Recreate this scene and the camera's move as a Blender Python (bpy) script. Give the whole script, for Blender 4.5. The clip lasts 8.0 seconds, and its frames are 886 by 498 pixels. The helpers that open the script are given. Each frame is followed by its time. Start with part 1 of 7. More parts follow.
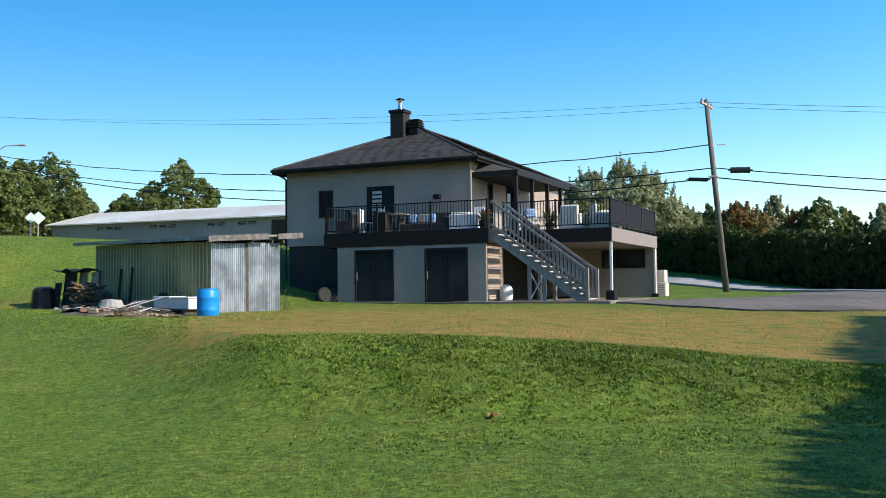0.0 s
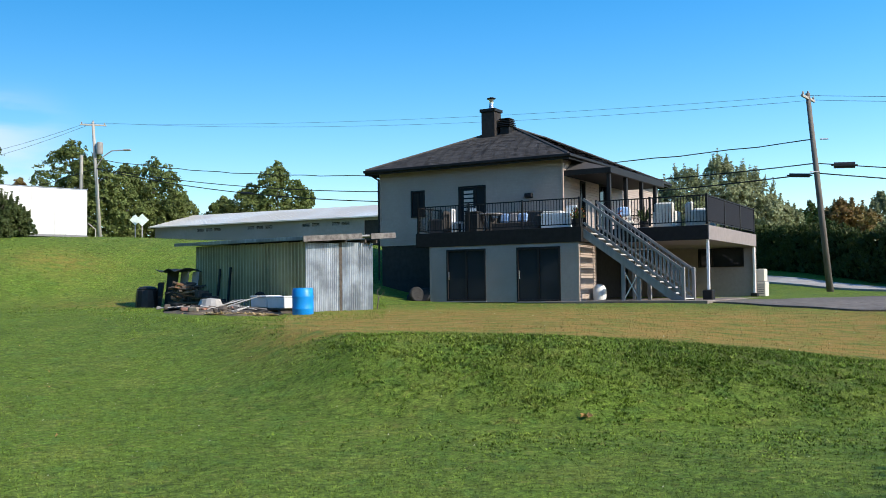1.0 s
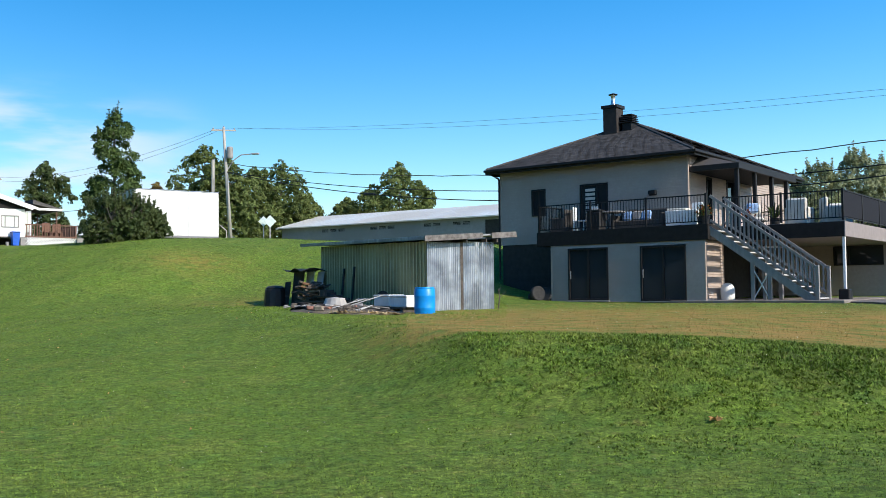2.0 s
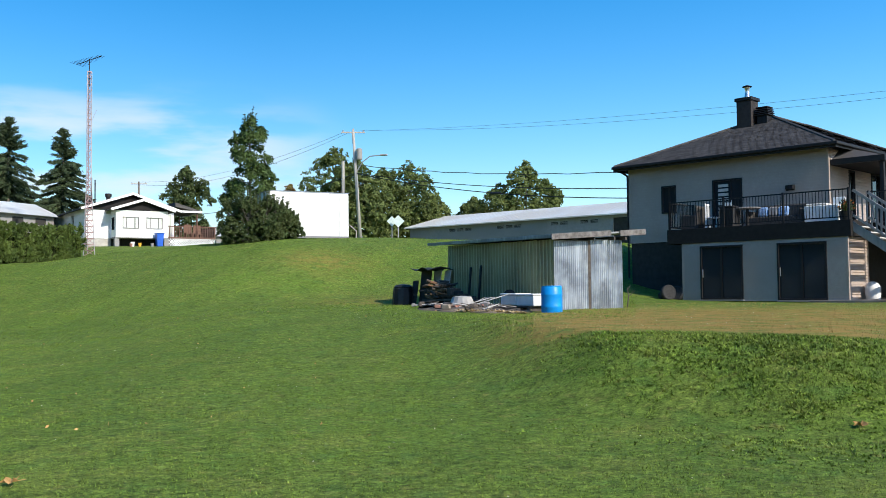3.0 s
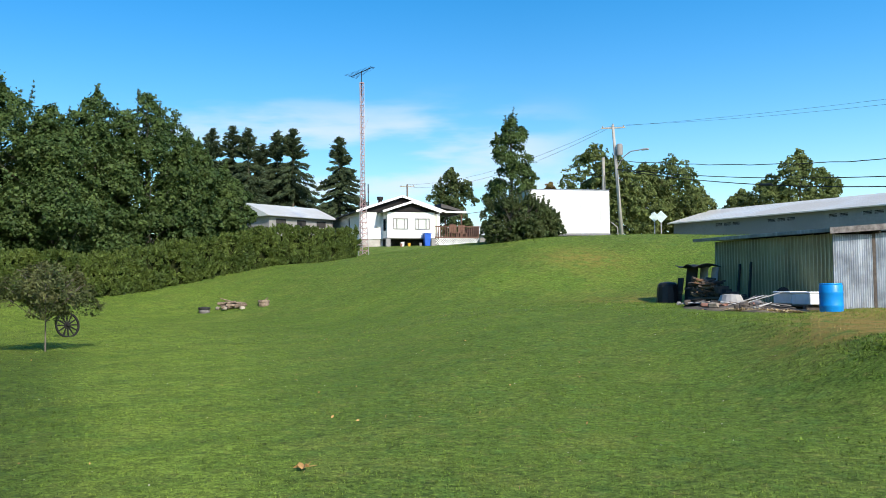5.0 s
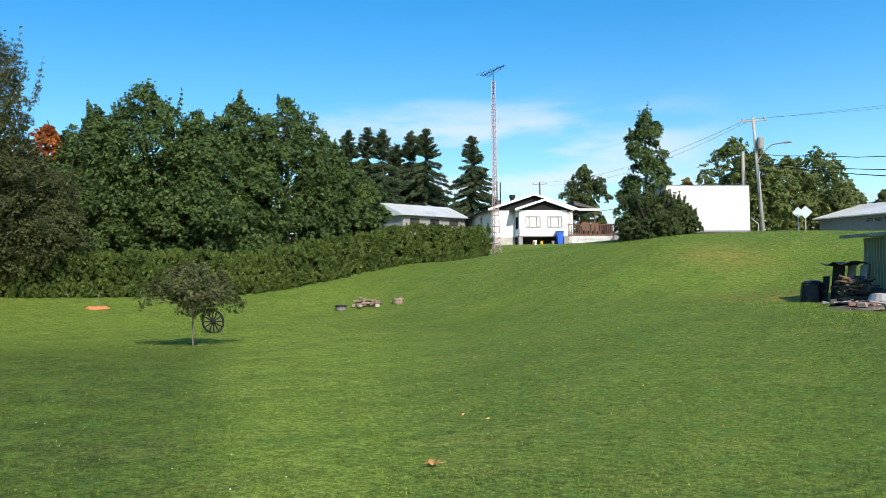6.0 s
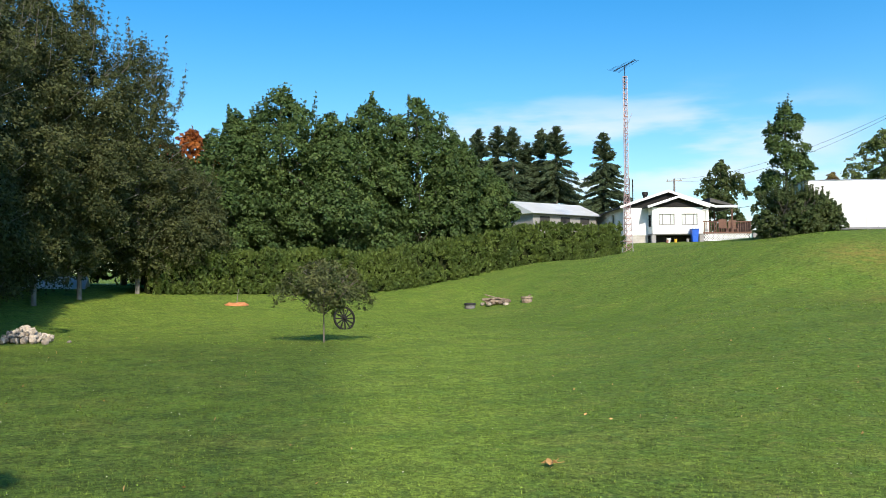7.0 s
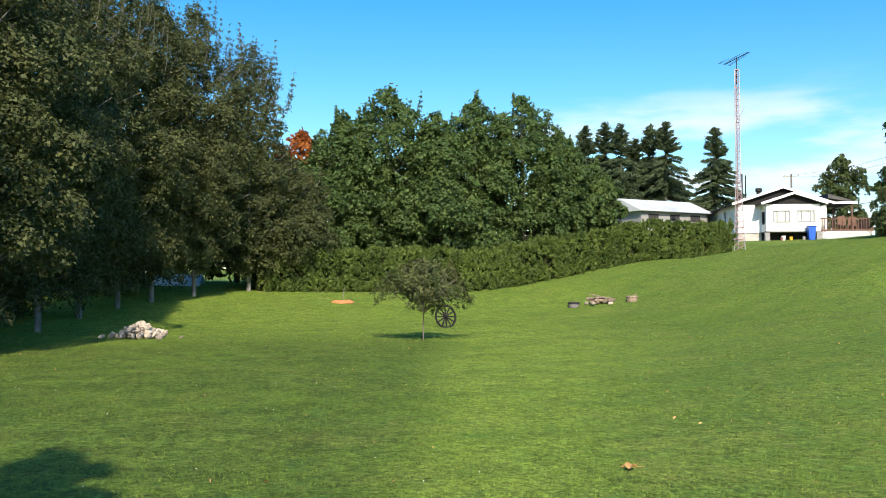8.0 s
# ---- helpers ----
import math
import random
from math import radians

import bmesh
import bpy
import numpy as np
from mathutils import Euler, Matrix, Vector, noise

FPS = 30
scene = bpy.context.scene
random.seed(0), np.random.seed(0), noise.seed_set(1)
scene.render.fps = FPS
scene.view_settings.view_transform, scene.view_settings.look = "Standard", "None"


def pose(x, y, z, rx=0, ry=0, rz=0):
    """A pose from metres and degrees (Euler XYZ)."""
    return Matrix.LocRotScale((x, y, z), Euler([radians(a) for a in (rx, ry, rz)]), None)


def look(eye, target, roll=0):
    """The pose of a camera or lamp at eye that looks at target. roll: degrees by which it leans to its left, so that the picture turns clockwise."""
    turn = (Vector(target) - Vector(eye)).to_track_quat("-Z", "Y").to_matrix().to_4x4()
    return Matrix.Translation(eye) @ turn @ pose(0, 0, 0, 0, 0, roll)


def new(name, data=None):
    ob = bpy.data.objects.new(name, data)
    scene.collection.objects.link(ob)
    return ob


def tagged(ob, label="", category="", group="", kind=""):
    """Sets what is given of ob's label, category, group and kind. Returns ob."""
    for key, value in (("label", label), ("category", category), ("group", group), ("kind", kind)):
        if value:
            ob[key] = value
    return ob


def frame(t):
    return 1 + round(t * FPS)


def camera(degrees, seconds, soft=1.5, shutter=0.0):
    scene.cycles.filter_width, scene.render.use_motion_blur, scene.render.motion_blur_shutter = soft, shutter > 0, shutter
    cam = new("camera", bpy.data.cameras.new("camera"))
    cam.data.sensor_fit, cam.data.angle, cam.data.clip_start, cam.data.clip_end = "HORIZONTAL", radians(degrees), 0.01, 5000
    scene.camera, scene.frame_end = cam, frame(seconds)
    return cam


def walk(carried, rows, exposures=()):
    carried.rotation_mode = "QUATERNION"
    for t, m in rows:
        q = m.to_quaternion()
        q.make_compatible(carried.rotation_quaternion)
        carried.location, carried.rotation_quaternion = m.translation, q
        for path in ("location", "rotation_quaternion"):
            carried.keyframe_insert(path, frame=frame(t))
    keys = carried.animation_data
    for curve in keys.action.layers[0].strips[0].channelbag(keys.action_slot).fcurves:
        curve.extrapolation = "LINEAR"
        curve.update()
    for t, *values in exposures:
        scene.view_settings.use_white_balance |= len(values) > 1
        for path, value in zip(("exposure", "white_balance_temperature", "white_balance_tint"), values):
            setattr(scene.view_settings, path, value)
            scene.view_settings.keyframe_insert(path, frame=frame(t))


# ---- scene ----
cam = camera(50.1, 8.0, soft=0.75)
CAM_Z = 1.9
walk(cam, [
    (0.0, pose(0.000, -0.000, CAM_Z + 0.000, 92.405, 0.684, 0.000)),
    (0.5, pose(0.016, 0.010, CAM_Z + -0.011, 92.432, 0.713, 2.841)),
    (1.0, pose(-0.002, 0.064, CAM_Z + -0.015, 92.460, 0.686, 5.545)),
    (1.5, pose(-0.018, 0.091, CAM_Z + -0.012, 92.475, 0.701, 8.989)),
    (3.0, pose(-0.022, 0.190, CAM_Z + -0.035, 92.545, 0.629, 20.503)),
    (3.5, pose(-0.041, 0.158, CAM_Z + -0.012, 92.524, 0.677, 24.070)),
    (4.0, pose(-0.028, 0.146, CAM_Z + 0.003, 92.519, 0.659, 27.985)),
    (4.5, pose(-0.014, 0.129, CAM_Z + 0.006, 92.528, 0.650, 32.115)),
    (5.0, pose(-0.015, 0.110, CAM_Z + 0.009, 92.536, 0.739, 36.186)),
    (6.5, pose(0.068, 0.154, CAM_Z + 0.018, 92.515, 0.519, 48.207)),
    (7.0, pose(0.083, 0.301, CAM_Z + -0.006, 92.519, 0.395, 52.169)),
    (7.5, pose(0.151, 0.446, CAM_Z + -0.005, 92.503, 0.338, 55.832)),
    (8.0, pose(0.334, 0.532, CAM_Z + 0.033, 92.405, 0.126, 58.781)),
], exposures=[(0.0, 0.29, 6850, 10), (1.5, 0.26, 6550, 10), (3.5, 0.22, 6450, 10), (6.5, 0.26, 6700, 10), (7.5, 0.44, 6900, 10), (8.0, 0.57, 7050, 10)])
SUN_DIR = Vector((0.895, -0.446, 0.0))          # towards the sun, on the ground plan
SUN_EL = radians(33)
world = bpy.data.worlds.new("sky")
scene.world = world
world.use_nodes = True
wn, wl = world.node_tree.nodes, world.node_tree.links
wn.clear()
w_out = wn.new("ShaderNodeOutputWorld")
w_bg = wn.new("ShaderNodeBackground")
w_sky = wn.new("ShaderNodeTexSky")
w_sky.sky_type = 'NISHITA'
w_sky.sun_disc = False
w_sky.sun_elevation = SUN_EL
w_sky.sun_rotation = math.atan2(SUN_DIR.x, SUN_DIR.y)
w_sky.air_density, w_sky.dust_density, w_sky.ozone_density = 1.0, 0.6, 2.5
w_bg.inputs["Strength"].default_value = 0.145
# a deep clear blue, with a few small clouds low over the horizon
w_hs = wn.new("ShaderNodeHueSaturation")
w_hs.inputs["Saturation"].default_value = 1.48
wl.new(w_sky.outputs[0], w_hs.inputs["Color"])
w_co = wn.new("ShaderNodeTexCoord")
w_map = wn.new("ShaderNodeMapping")
w_map.inputs["Scale"].default_value, w_map.inputs["Location"].default_value = (5.0, 5.0, 24.0), (0.0, 0.0, 1.6)
wl.new(w_co.outputs["Generated"], w_map.inputs[0])
w_no = wn.new("ShaderNodeTexNoise")
w_no.inputs["Scale"].default_value, w_no.inputs["Detail"].default_value = 1.0, 5
wl.new(w_map.outputs[0], w_no.inputs["Vector"])
w_cov = wn.new("ShaderNodeMapRange")
w_cov.interpolation_type = 'SMOOTHSTEP'
w_cov.inputs[1].default_value, w_cov.inputs[2].default_value, w_cov.inputs[4].default_value = 0.43, 0.64, 0.72
wl.new(w_no.outputs[0], w_cov.inputs[0])
w_sep = wn.new("ShaderNodeSeparateXYZ")
wl.new(w_co.outputs["Generated"], w_sep.inputs[0])
# the sky pales towards the sun
w_pale = wn.new("ShaderNodeMapRange")
w_pale.inputs[1].default_value, w_pale.inputs[2].default_value, w_pale.inputs[3].default_value, w_pale.inputs[4].default_value = -0.50, 0.50, 1.0, 1.60
wl.new(w_sep.outputs[0], w_pale.inputs[0])
wl.new(w_pale.outputs[0], w_hs.inputs["Value"])
w_low = wn.new("ShaderNodeMapRange")
w_low.interpolation_type = 'SMOOTHSTEP'
w_low.inputs[1].default_value, w_low.inputs[2].default_value, w_low.inputs[3].default_value, w_low.inputs[4].default_value = 0.16, 0.22, 1.0, 0.0
wl.new(w_sep.outputs[2], w_low.inputs[0])
w_dot = wn.new("ShaderNodeVectorMath")
w_dot.operation = 'DOT_PRODUCT'
w_dot.inputs[1].default_value = (-0.669, 0.743, 0.0)
wl.new(w_co.outputs["Generated"], w_dot.inputs[0])
w_west = wn.new("ShaderNodeMapRange")
w_west.interpolation_type = 'SMOOTHSTEP'
w_west.inputs[1].default_value, w_west.inputs[2].default_value = 0.945, 0.980
wl.new(w_dot.outputs["Value"], w_west.inputs[0])
w_m1, w_m2 = wn.new("ShaderNodeMath"), wn.new("ShaderNodeMath")
w_m1.operation = w_m2.operation = 'MULTIPLY'
wl.new(w_cov.outputs[0], w_m1.inputs[0])
wl.new(w_low.outputs[0], w_m1.inputs[1])
wl.new(w_m1.outputs[0], w_m2.inputs[0])
wl.new(w_west.outputs[0], w_m2.inputs[1])
w_mix = wn.new("ShaderNodeMix")
w_mix.data_type = 'RGBA'
wl.new(w_m2.outputs[0], w_mix.inputs[0])
wl.new(w_hs.outputs[0], w_mix.inputs[6])
w_mix.inputs[7].default_value = (5.0, 5.5, 6.3, 1)
wl.new(w_mix.outputs[2], w_bg.inputs[0])
wl.new(w_bg.outputs[0], w_out.inputs[0])

sun_data = bpy.data.lights.new("sun", 'SUN')
sun_data.energy, sun_data.angle, sun_data.color = 5.0, radians(0.53), (1.0, 0.91, 0.78)
sun_lamp = new("sun", sun_data)
to_sun = Vector((SUN_DIR.x * math.cos(SUN_EL), SUN_DIR.y * math.cos(SUN_EL), math.sin(SUN_EL)))
sun_lamp.matrix_world = look((60, -40, 60), Vector((60, -40, 60)) - to_sun)


# ---- materials ----
def mat(name, c1, c2=None, scale=3.0, rough=0.8, metal=0.0, bump=0.0, bscale=None, c3=None, big=0.35, island=0.0, obj=0.0,
        spec=0.4, stretch=(1, 1, 1), detail=6.0, trans=0.0):
    """A surface with variation at two scales: c1 to c2 by fine noise, towards c3 by broad noise, and fine relief."""
    m = bpy.data.materials.new(name)
    m.use_nodes = True
    n, l = m.node_tree.nodes, m.node_tree.links
    b = n["Principled BSDF"]
    b.inputs["Roughness"].default_value, b.inputs["Metallic"].default_value = rough, metal
    b.inputs["Specular IOR Level"].default_value = spec
    co = n.new("ShaderNodeTexCoord")
    mp = n.new("ShaderNodeMapping")
    mp.inputs["Scale"].default_value = stretch
    l.new(co.outputs["Object"], mp.inputs[0])
    fine = n.new("ShaderNodeTexNoise")
    fine.inputs["Scale"].default_value, fine.inputs["Detail"].default_value = scale, detail
    l.new(mp.outputs[0], fine.inputs["Vector"])
    rmp = n.new("ShaderNodeValToRGB")
    rmp.color_ramp.elements[0].position, rmp.color_ramp.elements[1].position = 0.33, 0.67
    rmp.color_ramp.elements[0].color = (*c1, 1)
    rmp.color_ramp.elements[1].color = (*(c2 or [v * 1.25 for v in c1]), 1)
    l.new(fine.outputs[0], rmp.inputs[0])
    col = rmp.outputs[0]
    if c3:
        broad = n.new("ShaderNodeTexNoise")
        broad.inputs["Scale"].default_value, broad.inputs["Detail"].default_value = big, 3
        l.new(co.outputs["Object"], broad.inputs["Vector"])
        r2 = n.new("ShaderNodeValToRGB")
        r2.color_ramp.elements[0].position, r2.color_ramp.elements[1].position = 0.42, 0.62
        l.new(broad.outputs[0], r2.inputs[0])
        mx = n.new("ShaderNodeMix")
        mx.data_type = 'RGBA'
        l.new(r2.outputs[0], mx.inputs[0])
        l.new(col, mx.inputs[6])
        mx.inputs[7].default_value = (*c3, 1)
        col = mx.outputs[2]
    if island or obj:
        src = n.new("ShaderNodeNewGeometry").outputs["Random Per Island"] if island else n.new("ShaderNodeObjectInfo").outputs["Random"]
        amt = island or obj
        mr = n.new("ShaderNodeMapRange")
        mr.inputs[3].default_value, mr.inputs[4].default_value = 1 - amt, 1 + amt
        l.new(src, mr.inputs[0])
        hs = n.new("ShaderNodeHueSaturation")
        l.new(mr.outputs[0], hs.inputs["Value"])
        l.new(col, hs.inputs["Color"])
        col = hs.outputs[0]
    l.new(col, b.inputs["Base Color"])
    if bump:
        bn = n.new("ShaderNodeTexNoise")
        bn.inputs["Scale"].default_value, bn.inputs["Detail"].default_value = bscale or scale * 3, 5
        l.new(mp.outputs[0], bn.inputs["Vector"])
        bp = n.new("ShaderNodeBump")
        bp.inputs["Strength"].default_value, bp.inputs["Distance"].default_value = 0.6, bump
        l.new(bn.outputs[0], bp.inputs["Height"])
        l.new(bp.outputs[0], b.inputs["Normal"])
    if trans:
        tr = n.new("ShaderNodeBsdfTranslucent")
        l.new(col, tr.inputs[0])
        ms = n.new("ShaderNodeMixShader")
        ms.inputs[0].default_value = trans
        l.new(b.outputs[0], ms.inputs[1])
        l.new(tr.outputs[0], ms.inputs[2])
        l.new(ms.outputs[0], n["Material Output"].inputs[0])
    return m


def glass_mat(name, tint=(0.02, 0.025, 0.03), rough=0.03):
    """Dark window glass: a tinted, glossy pane."""
    m = bpy.data.materials.new(name)
    m.use_nodes = True
    b = m.node_tree.nodes["Principled BSDF"]
    b.inputs["Base Color"].default_value = (*tint, 1)
    b.inputs["Roughness"].default_value, b.inputs["Specular IOR Level"].default_value = rough, 0.5
    return m


# ---- mesh helpers ----
def part(name, bm, material, parent=None, label="", smooth=False):
    """Links a bmesh as one mesh object under a thing or part."""
    me = bpy.data.meshes.new(name)
    bm.to_mesh(me)
    bm.free()
    if smooth:
        for p in me.polygons:
            p.use_smooth = True
    if material:
        me.materials.append(material)
    ob = new(name, me)
    if parent:
        ob.parent = parent
    if label:
        ob["label"] = label
    return ob


def share(name, ob, m, parent=None):
    """Another object on the mesh of ob, at the pose m."""
    o = new(name, ob.data)
    o.parent = parent
    o.matrix_basis = m
    return o


def thing(name, x, y, z, rz=0.0, label="", category="", group="", kind=""):
    e = new(name)
    e.empty_display_size = 0.2
    e.matrix_basis = pose(x, y, z, 0, 0, rz)
    return tagged(e, label, category, group, kind)


def box(bm, x0, y0, z0, x1, y1, z1, bevel=0.0, m=None):
    r = bmesh.ops.create_cube(bm, size=1)
    vs = r["verts"]
    bmesh.ops.scale(bm, vec=(x1 - x0, y1 - y0, z1 - z0), verts=vs)
    bmesh.ops.translate(bm, vec=((x0 + x1) / 2, (y0 + y1) / 2, (z0 + z1) / 2), verts=vs)
    if m:
        bmesh.ops.transform(bm, matrix=m, verts=vs)
    if bevel:
        es = list({e for v in vs for e in v.link_edges})
        bmesh.ops.bevel(bm, geom=es, offset=bevel, segments=1, affect='EDGES')
    return bm


def boxes(*rows, bevel=0.0):
    bm = bmesh.new()
    for r in rows:
        box(bm, *r, bevel=bevel)
    return bm


def rod(bm, a, b, r0, r1=None, seg=8):
    """A tapered round bar from a to b."""
    a, b = Vector(a), Vector(b)
    d = b - a
    q = d.to_track_quat('Z', 'Y').to_matrix().to_4x4()
    bmesh.ops.create_cone(bm, cap_ends=True, segments=seg, radius1=r0, radius2=r0 if r1 is None else r1, depth=d.length,
                          matrix=Matrix.Translation((a + b) / 2) @ q)
    return bm


def lathe(bm, profile, seg=20, m=None, caps=True):
    """A turned body from (radius, height) pairs."""
    rings = []
    for r, z in profile:
        rings.append([bm.verts.new((r * math.cos(2 * math.pi * k / seg), r * math.sin(2 * math.pi * k / seg), z)) for k in range(seg)])
    for a, b in zip(rings, rings[1:]):
        for k in range(seg):
            bm.faces.new((a[k], a[(k + 1) % seg], b[(k + 1) % seg], b[k]))
    if caps:
        bm.faces.new(rings[0][::-1])
        bm.faces.new(rings[-1])
    if m:
        bmesh.ops.transform(bm, matrix=m, verts=[v for r in rings for v in r])
    return bm


def prism(bm, pts, y0, y1):
    """An outline in x and z, drawn out from y0 to y1."""
    a = [bm.verts.new((x, y0, z)) for x, z in pts]
    b = [bm.verts.new((x, y1, z)) for x, z in pts]
    n = len(pts)
    bm.faces.new(a)
    bm.faces.new(b[::-1])
    for k in range(n):
        bm.faces.new((a[k], b[k], b[(k + 1) % n], a[(k + 1) % n]))
    bmesh.ops.recalc_face_normals(bm, faces=bm.faces[:])
    return bm


def quads_object(name, verts, nper, material, parent=None):
    """One mesh of many small separate polygons, from an array of corner rows."""
    me = bpy.data.meshes.new(name)
    n = len(verts) // nper
    me.vertices.add(n * nper)
    me.vertices.foreach_set("co", np.asarray(verts, dtype=np.float32).ravel())
    me.loops.add(n * nper)
    me.loops.foreach_set("vertex_index", np.arange(n * nper, dtype=np.int32))
    me.polygons.add(n)
    me.polygons.foreach_set("loop_start", np.arange(0, n * nper, nper, dtype=np.int32))
    me.update()
    me.materials.append(material)
    ob = new(name, me)
    if parent:
        ob.parent = parent
    return ob


# ---- the lie of the land ----
def sst(a, b, v):
    t = np.clip((v - a) / (b - a), 0, 1)
    return t * t * (3 - 2 * t)


def land(x, y):
    """Height of the ground: a low lawn, a bank up to the house's level, and a hill behind."""
    x, y = np.asarray(x, float), np.asarray(y, float)
    d = np.hypot(x, y)
    az = np.degrees(np.arctan2(-x, y))
    base = 0.016 * np.clip(d - 8, 0, 80)
    west = 1.5 * sst(34, 54, -x)
    crest = np.interp(az, [-60, -40, -23, -10.7, 0, 16, 20], [23.0, 20.0, 17.0, 15.9, 15.6, 17.0, 17.5])
    far = 15 * sst(9, 32, az)
    pad = 1.13 + 0.0125 * np.clip(d - 16, 0, 60) - 0.62 * sst(-0.5, 8, x) * (1 - sst(14, 32, y))
    front = (np.abs(az) < 110)
    k = sst(0, 1, (d - (crest - 3.6)) / (3.6 + far)) * (1 - sst(30, 45, az)) * (1 - sst(80, 110, -az)) * front
    amp = 3.2 - 1.1 * sst(36, 46, -x) - 0.32 * sst(-22, -12, x)
    late = 4.5 * sst(-25, -17, x)
    hill = amp * sst(0, 1, (y - 29 - late) / (17 - 0.6 * late)) * sst(-1.5, -10, x) + (0.02 * np.clip(y - 52, 0, 60) + 0.10 * np.clip(y - 50, 0, 6.5) * sst(30, 44, -x)) * sst(-1.5, -10, x)
    east = 1.2 * sst(48, 66, y) * sst(8, 16, x)
    z = base * (1 - k) + pad * k + west + hill + east
    return z + (0.012 * np.sin(x * 0.9 + 1.3) * np.sin(y * 0.7) + 0.010 * np.sin(x * 2.3 + y * 1.1) * np.sin(y * 1.9 - x * 0.6)) * sst(6, 14, d)


def ground_z(x, y):
    return float(land(x, y))


def at_az(az, d):
    a = radians(az)
    return -math.sin(a) * d, math.cos(a) * d
M_SIDING = mat("grey_vinyl_siding", (0.358, 0.292, 0.250), (0.400, 0.328, 0.280), 8, 0.55, bump=0.002, c3=(0.332, 0.268, 0.228), big=0.5, obj=0.03)
M_BLACK = mat("black_painted_metal", (0.009, 0.009, 0.010), (0.015, 0.015, 0.016), 12, 0.6, spec=0.25, c3=(0.017, 0.016, 0.016))
M_FASCIA = mat("dark_fascia", (0.016, 0.015, 0.015), (0.022, 0.021, 0.020), 6, 0.8, spec=0.15)
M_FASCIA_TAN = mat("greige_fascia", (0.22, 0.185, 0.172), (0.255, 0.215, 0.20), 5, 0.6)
M_SHINGLE = mat("asphalt_shingle", (0.045, 0.042, 0.04), (0.085, 0.08, 0.076), 14, 0.95, bump=0.006, bscale=60, c3=(0.055, 0.05, 0.048), obj=0.3)
M_GLASS = glass_mat("window_glass")
M_CONCRETE = mat("concrete", (0.36, 0.34, 0.31), (0.45, 0.43, 0.40), 4, 0.9, bump=0.004, c3=(0.30, 0.28, 0.25))
# near-black: the foundation's deep shade is put into the colour
M_FOUND = mat("dark_foundation", (0.025, 0.024, 0.023), (0.038, 0.036, 0.035), 5, 0.9, bump=0.004)
M_GREYWOOD = mat("grey_painted_wood", (0.19, 0.185, 0.18), (0.25, 0.245, 0.24), 9, 0.7, bump=0.002, stretch=(1, 1, 0.2))
M_WHITE = mat("white_paint", (0.72, 0.72, 0.71), (0.80, 0.80, 0.79), 5, 0.5, c3=(0.68, 0.68, 0.66))
M_TIN = mat("galvanised_sheet", (0.26, 0.295, 0.335), (0.46, 0.50, 0.545), 7, 0.42, metal=0.55, bump=0.003, c3=(0.20, 0.225, 0.25), big=1.6, stretch=(1, 1, 0.12))
M_TIN_GREEN = mat("olive_painted_sheet", (0.29, 0.275, 0.13), (0.40, 0.385, 0.20), 3, 0.6, c3=(0.23, 0.215, 0.11), big=0.7, stretch=(1, 1, 0.3))
M_BARNWALL = mat("barn_wall", (0.235, 0.22, 0.22), (0.28, 0.265, 0.265), 3, 0.8, c3=(0.21, 0.20, 0.20), big=0.2)
M_BARNROOF = mat("barn_roof_sheet", (0.55, 0.58, 0.57), (0.66, 0.68, 0.66), 1.2, 0.5, metal=0.2, c3=(0.52, 0.50, 0.45), big=0.15)
M_BARREL = mat("blue_plastic", (0.0, 0.22, 0.62), (0.005, 0.27, 0.70), 4, 0.42)
M_POLEWOOD = mat("weathered_pole", (0.10, 0.085, 0.075), (0.17, 0.15, 0.13), 10, 0.9, bump=0.006, stretch=(1, 1, 0.12))
M_POLEGREY = mat("grey_pole", (0.30, 0.28, 0.25), (0.40, 0.38, 0.35), 10, 0.9, bump=0.006, stretch=(1, 1, 0.12))
M_BARK = mat("bark", (0.10, 0.085, 0.07), (0.17, 0.15, 0.125), 8, 0.95, bump=0.02, stretch=(1, 1, 0.3))
M_BARK_PALE = mat("pale_bark", (0.13, 0.12, 0.105), (0.22, 0.205, 0.185), 8, 0.9, bump=0.012, stretch=(1, 1, 0.4))
# near-black, so the core reads as shade between the sprays
M_HEDGECORE = mat("hedge_shade_core", (0.016, 0.022, 0.008), (0.034, 0.042, 0.016), 9, 1.0, bump=0.03, spec=0.0)
M_WIRE = mat("wire", (0.02, 0.02, 0.02), (0.03, 0.03, 0.03), 5, 0.6)


def leaf_mat(name, c1, c2, island=0.35, trans=0.3):
    return mat(name, c1, c2, 0.9, 0.62, island=island, trans=trans, spec=0.25)


L_POPLAR = leaf_mat("poplar_leaf", (0.044, 0.058, 0.019), (0.092, 0.104, 0.036))
L_MAPLE = leaf_mat("maple_leaf", (0.042, 0.080, 0.021), (0.085, 0.130, 0.034))
L_SPRUCE = leaf_mat("spruce_needles", (0.032, 0.052, 0.024), (0.060, 0.085, 0.036), trans=0.1)
L_CEDAR = leaf_mat("cedar_sprays", (0.040, 0.070, 0.012), (0.092, 0.130, 0.024), trans=0.15)
L_CEDAR_DK = leaf_mat("dark_cedar_sprays", (0.034, 0.052, 0.012), (0.068, 0.092, 0.022), trans=0.12)
L_RED = leaf_mat("autumn_leaf", (0.22, 0.05, 0.012), (0.32, 0.11, 0.02))
L_RUSSET = leaf_mat("russet_leaf", (0.16, 0.09, 0.03), (0.17, 0.14, 0.04))
L_ASH = leaf_mat("ash_leaf", (0.085, 0.120, 0.032), (0.150, 0.185, 0.055))
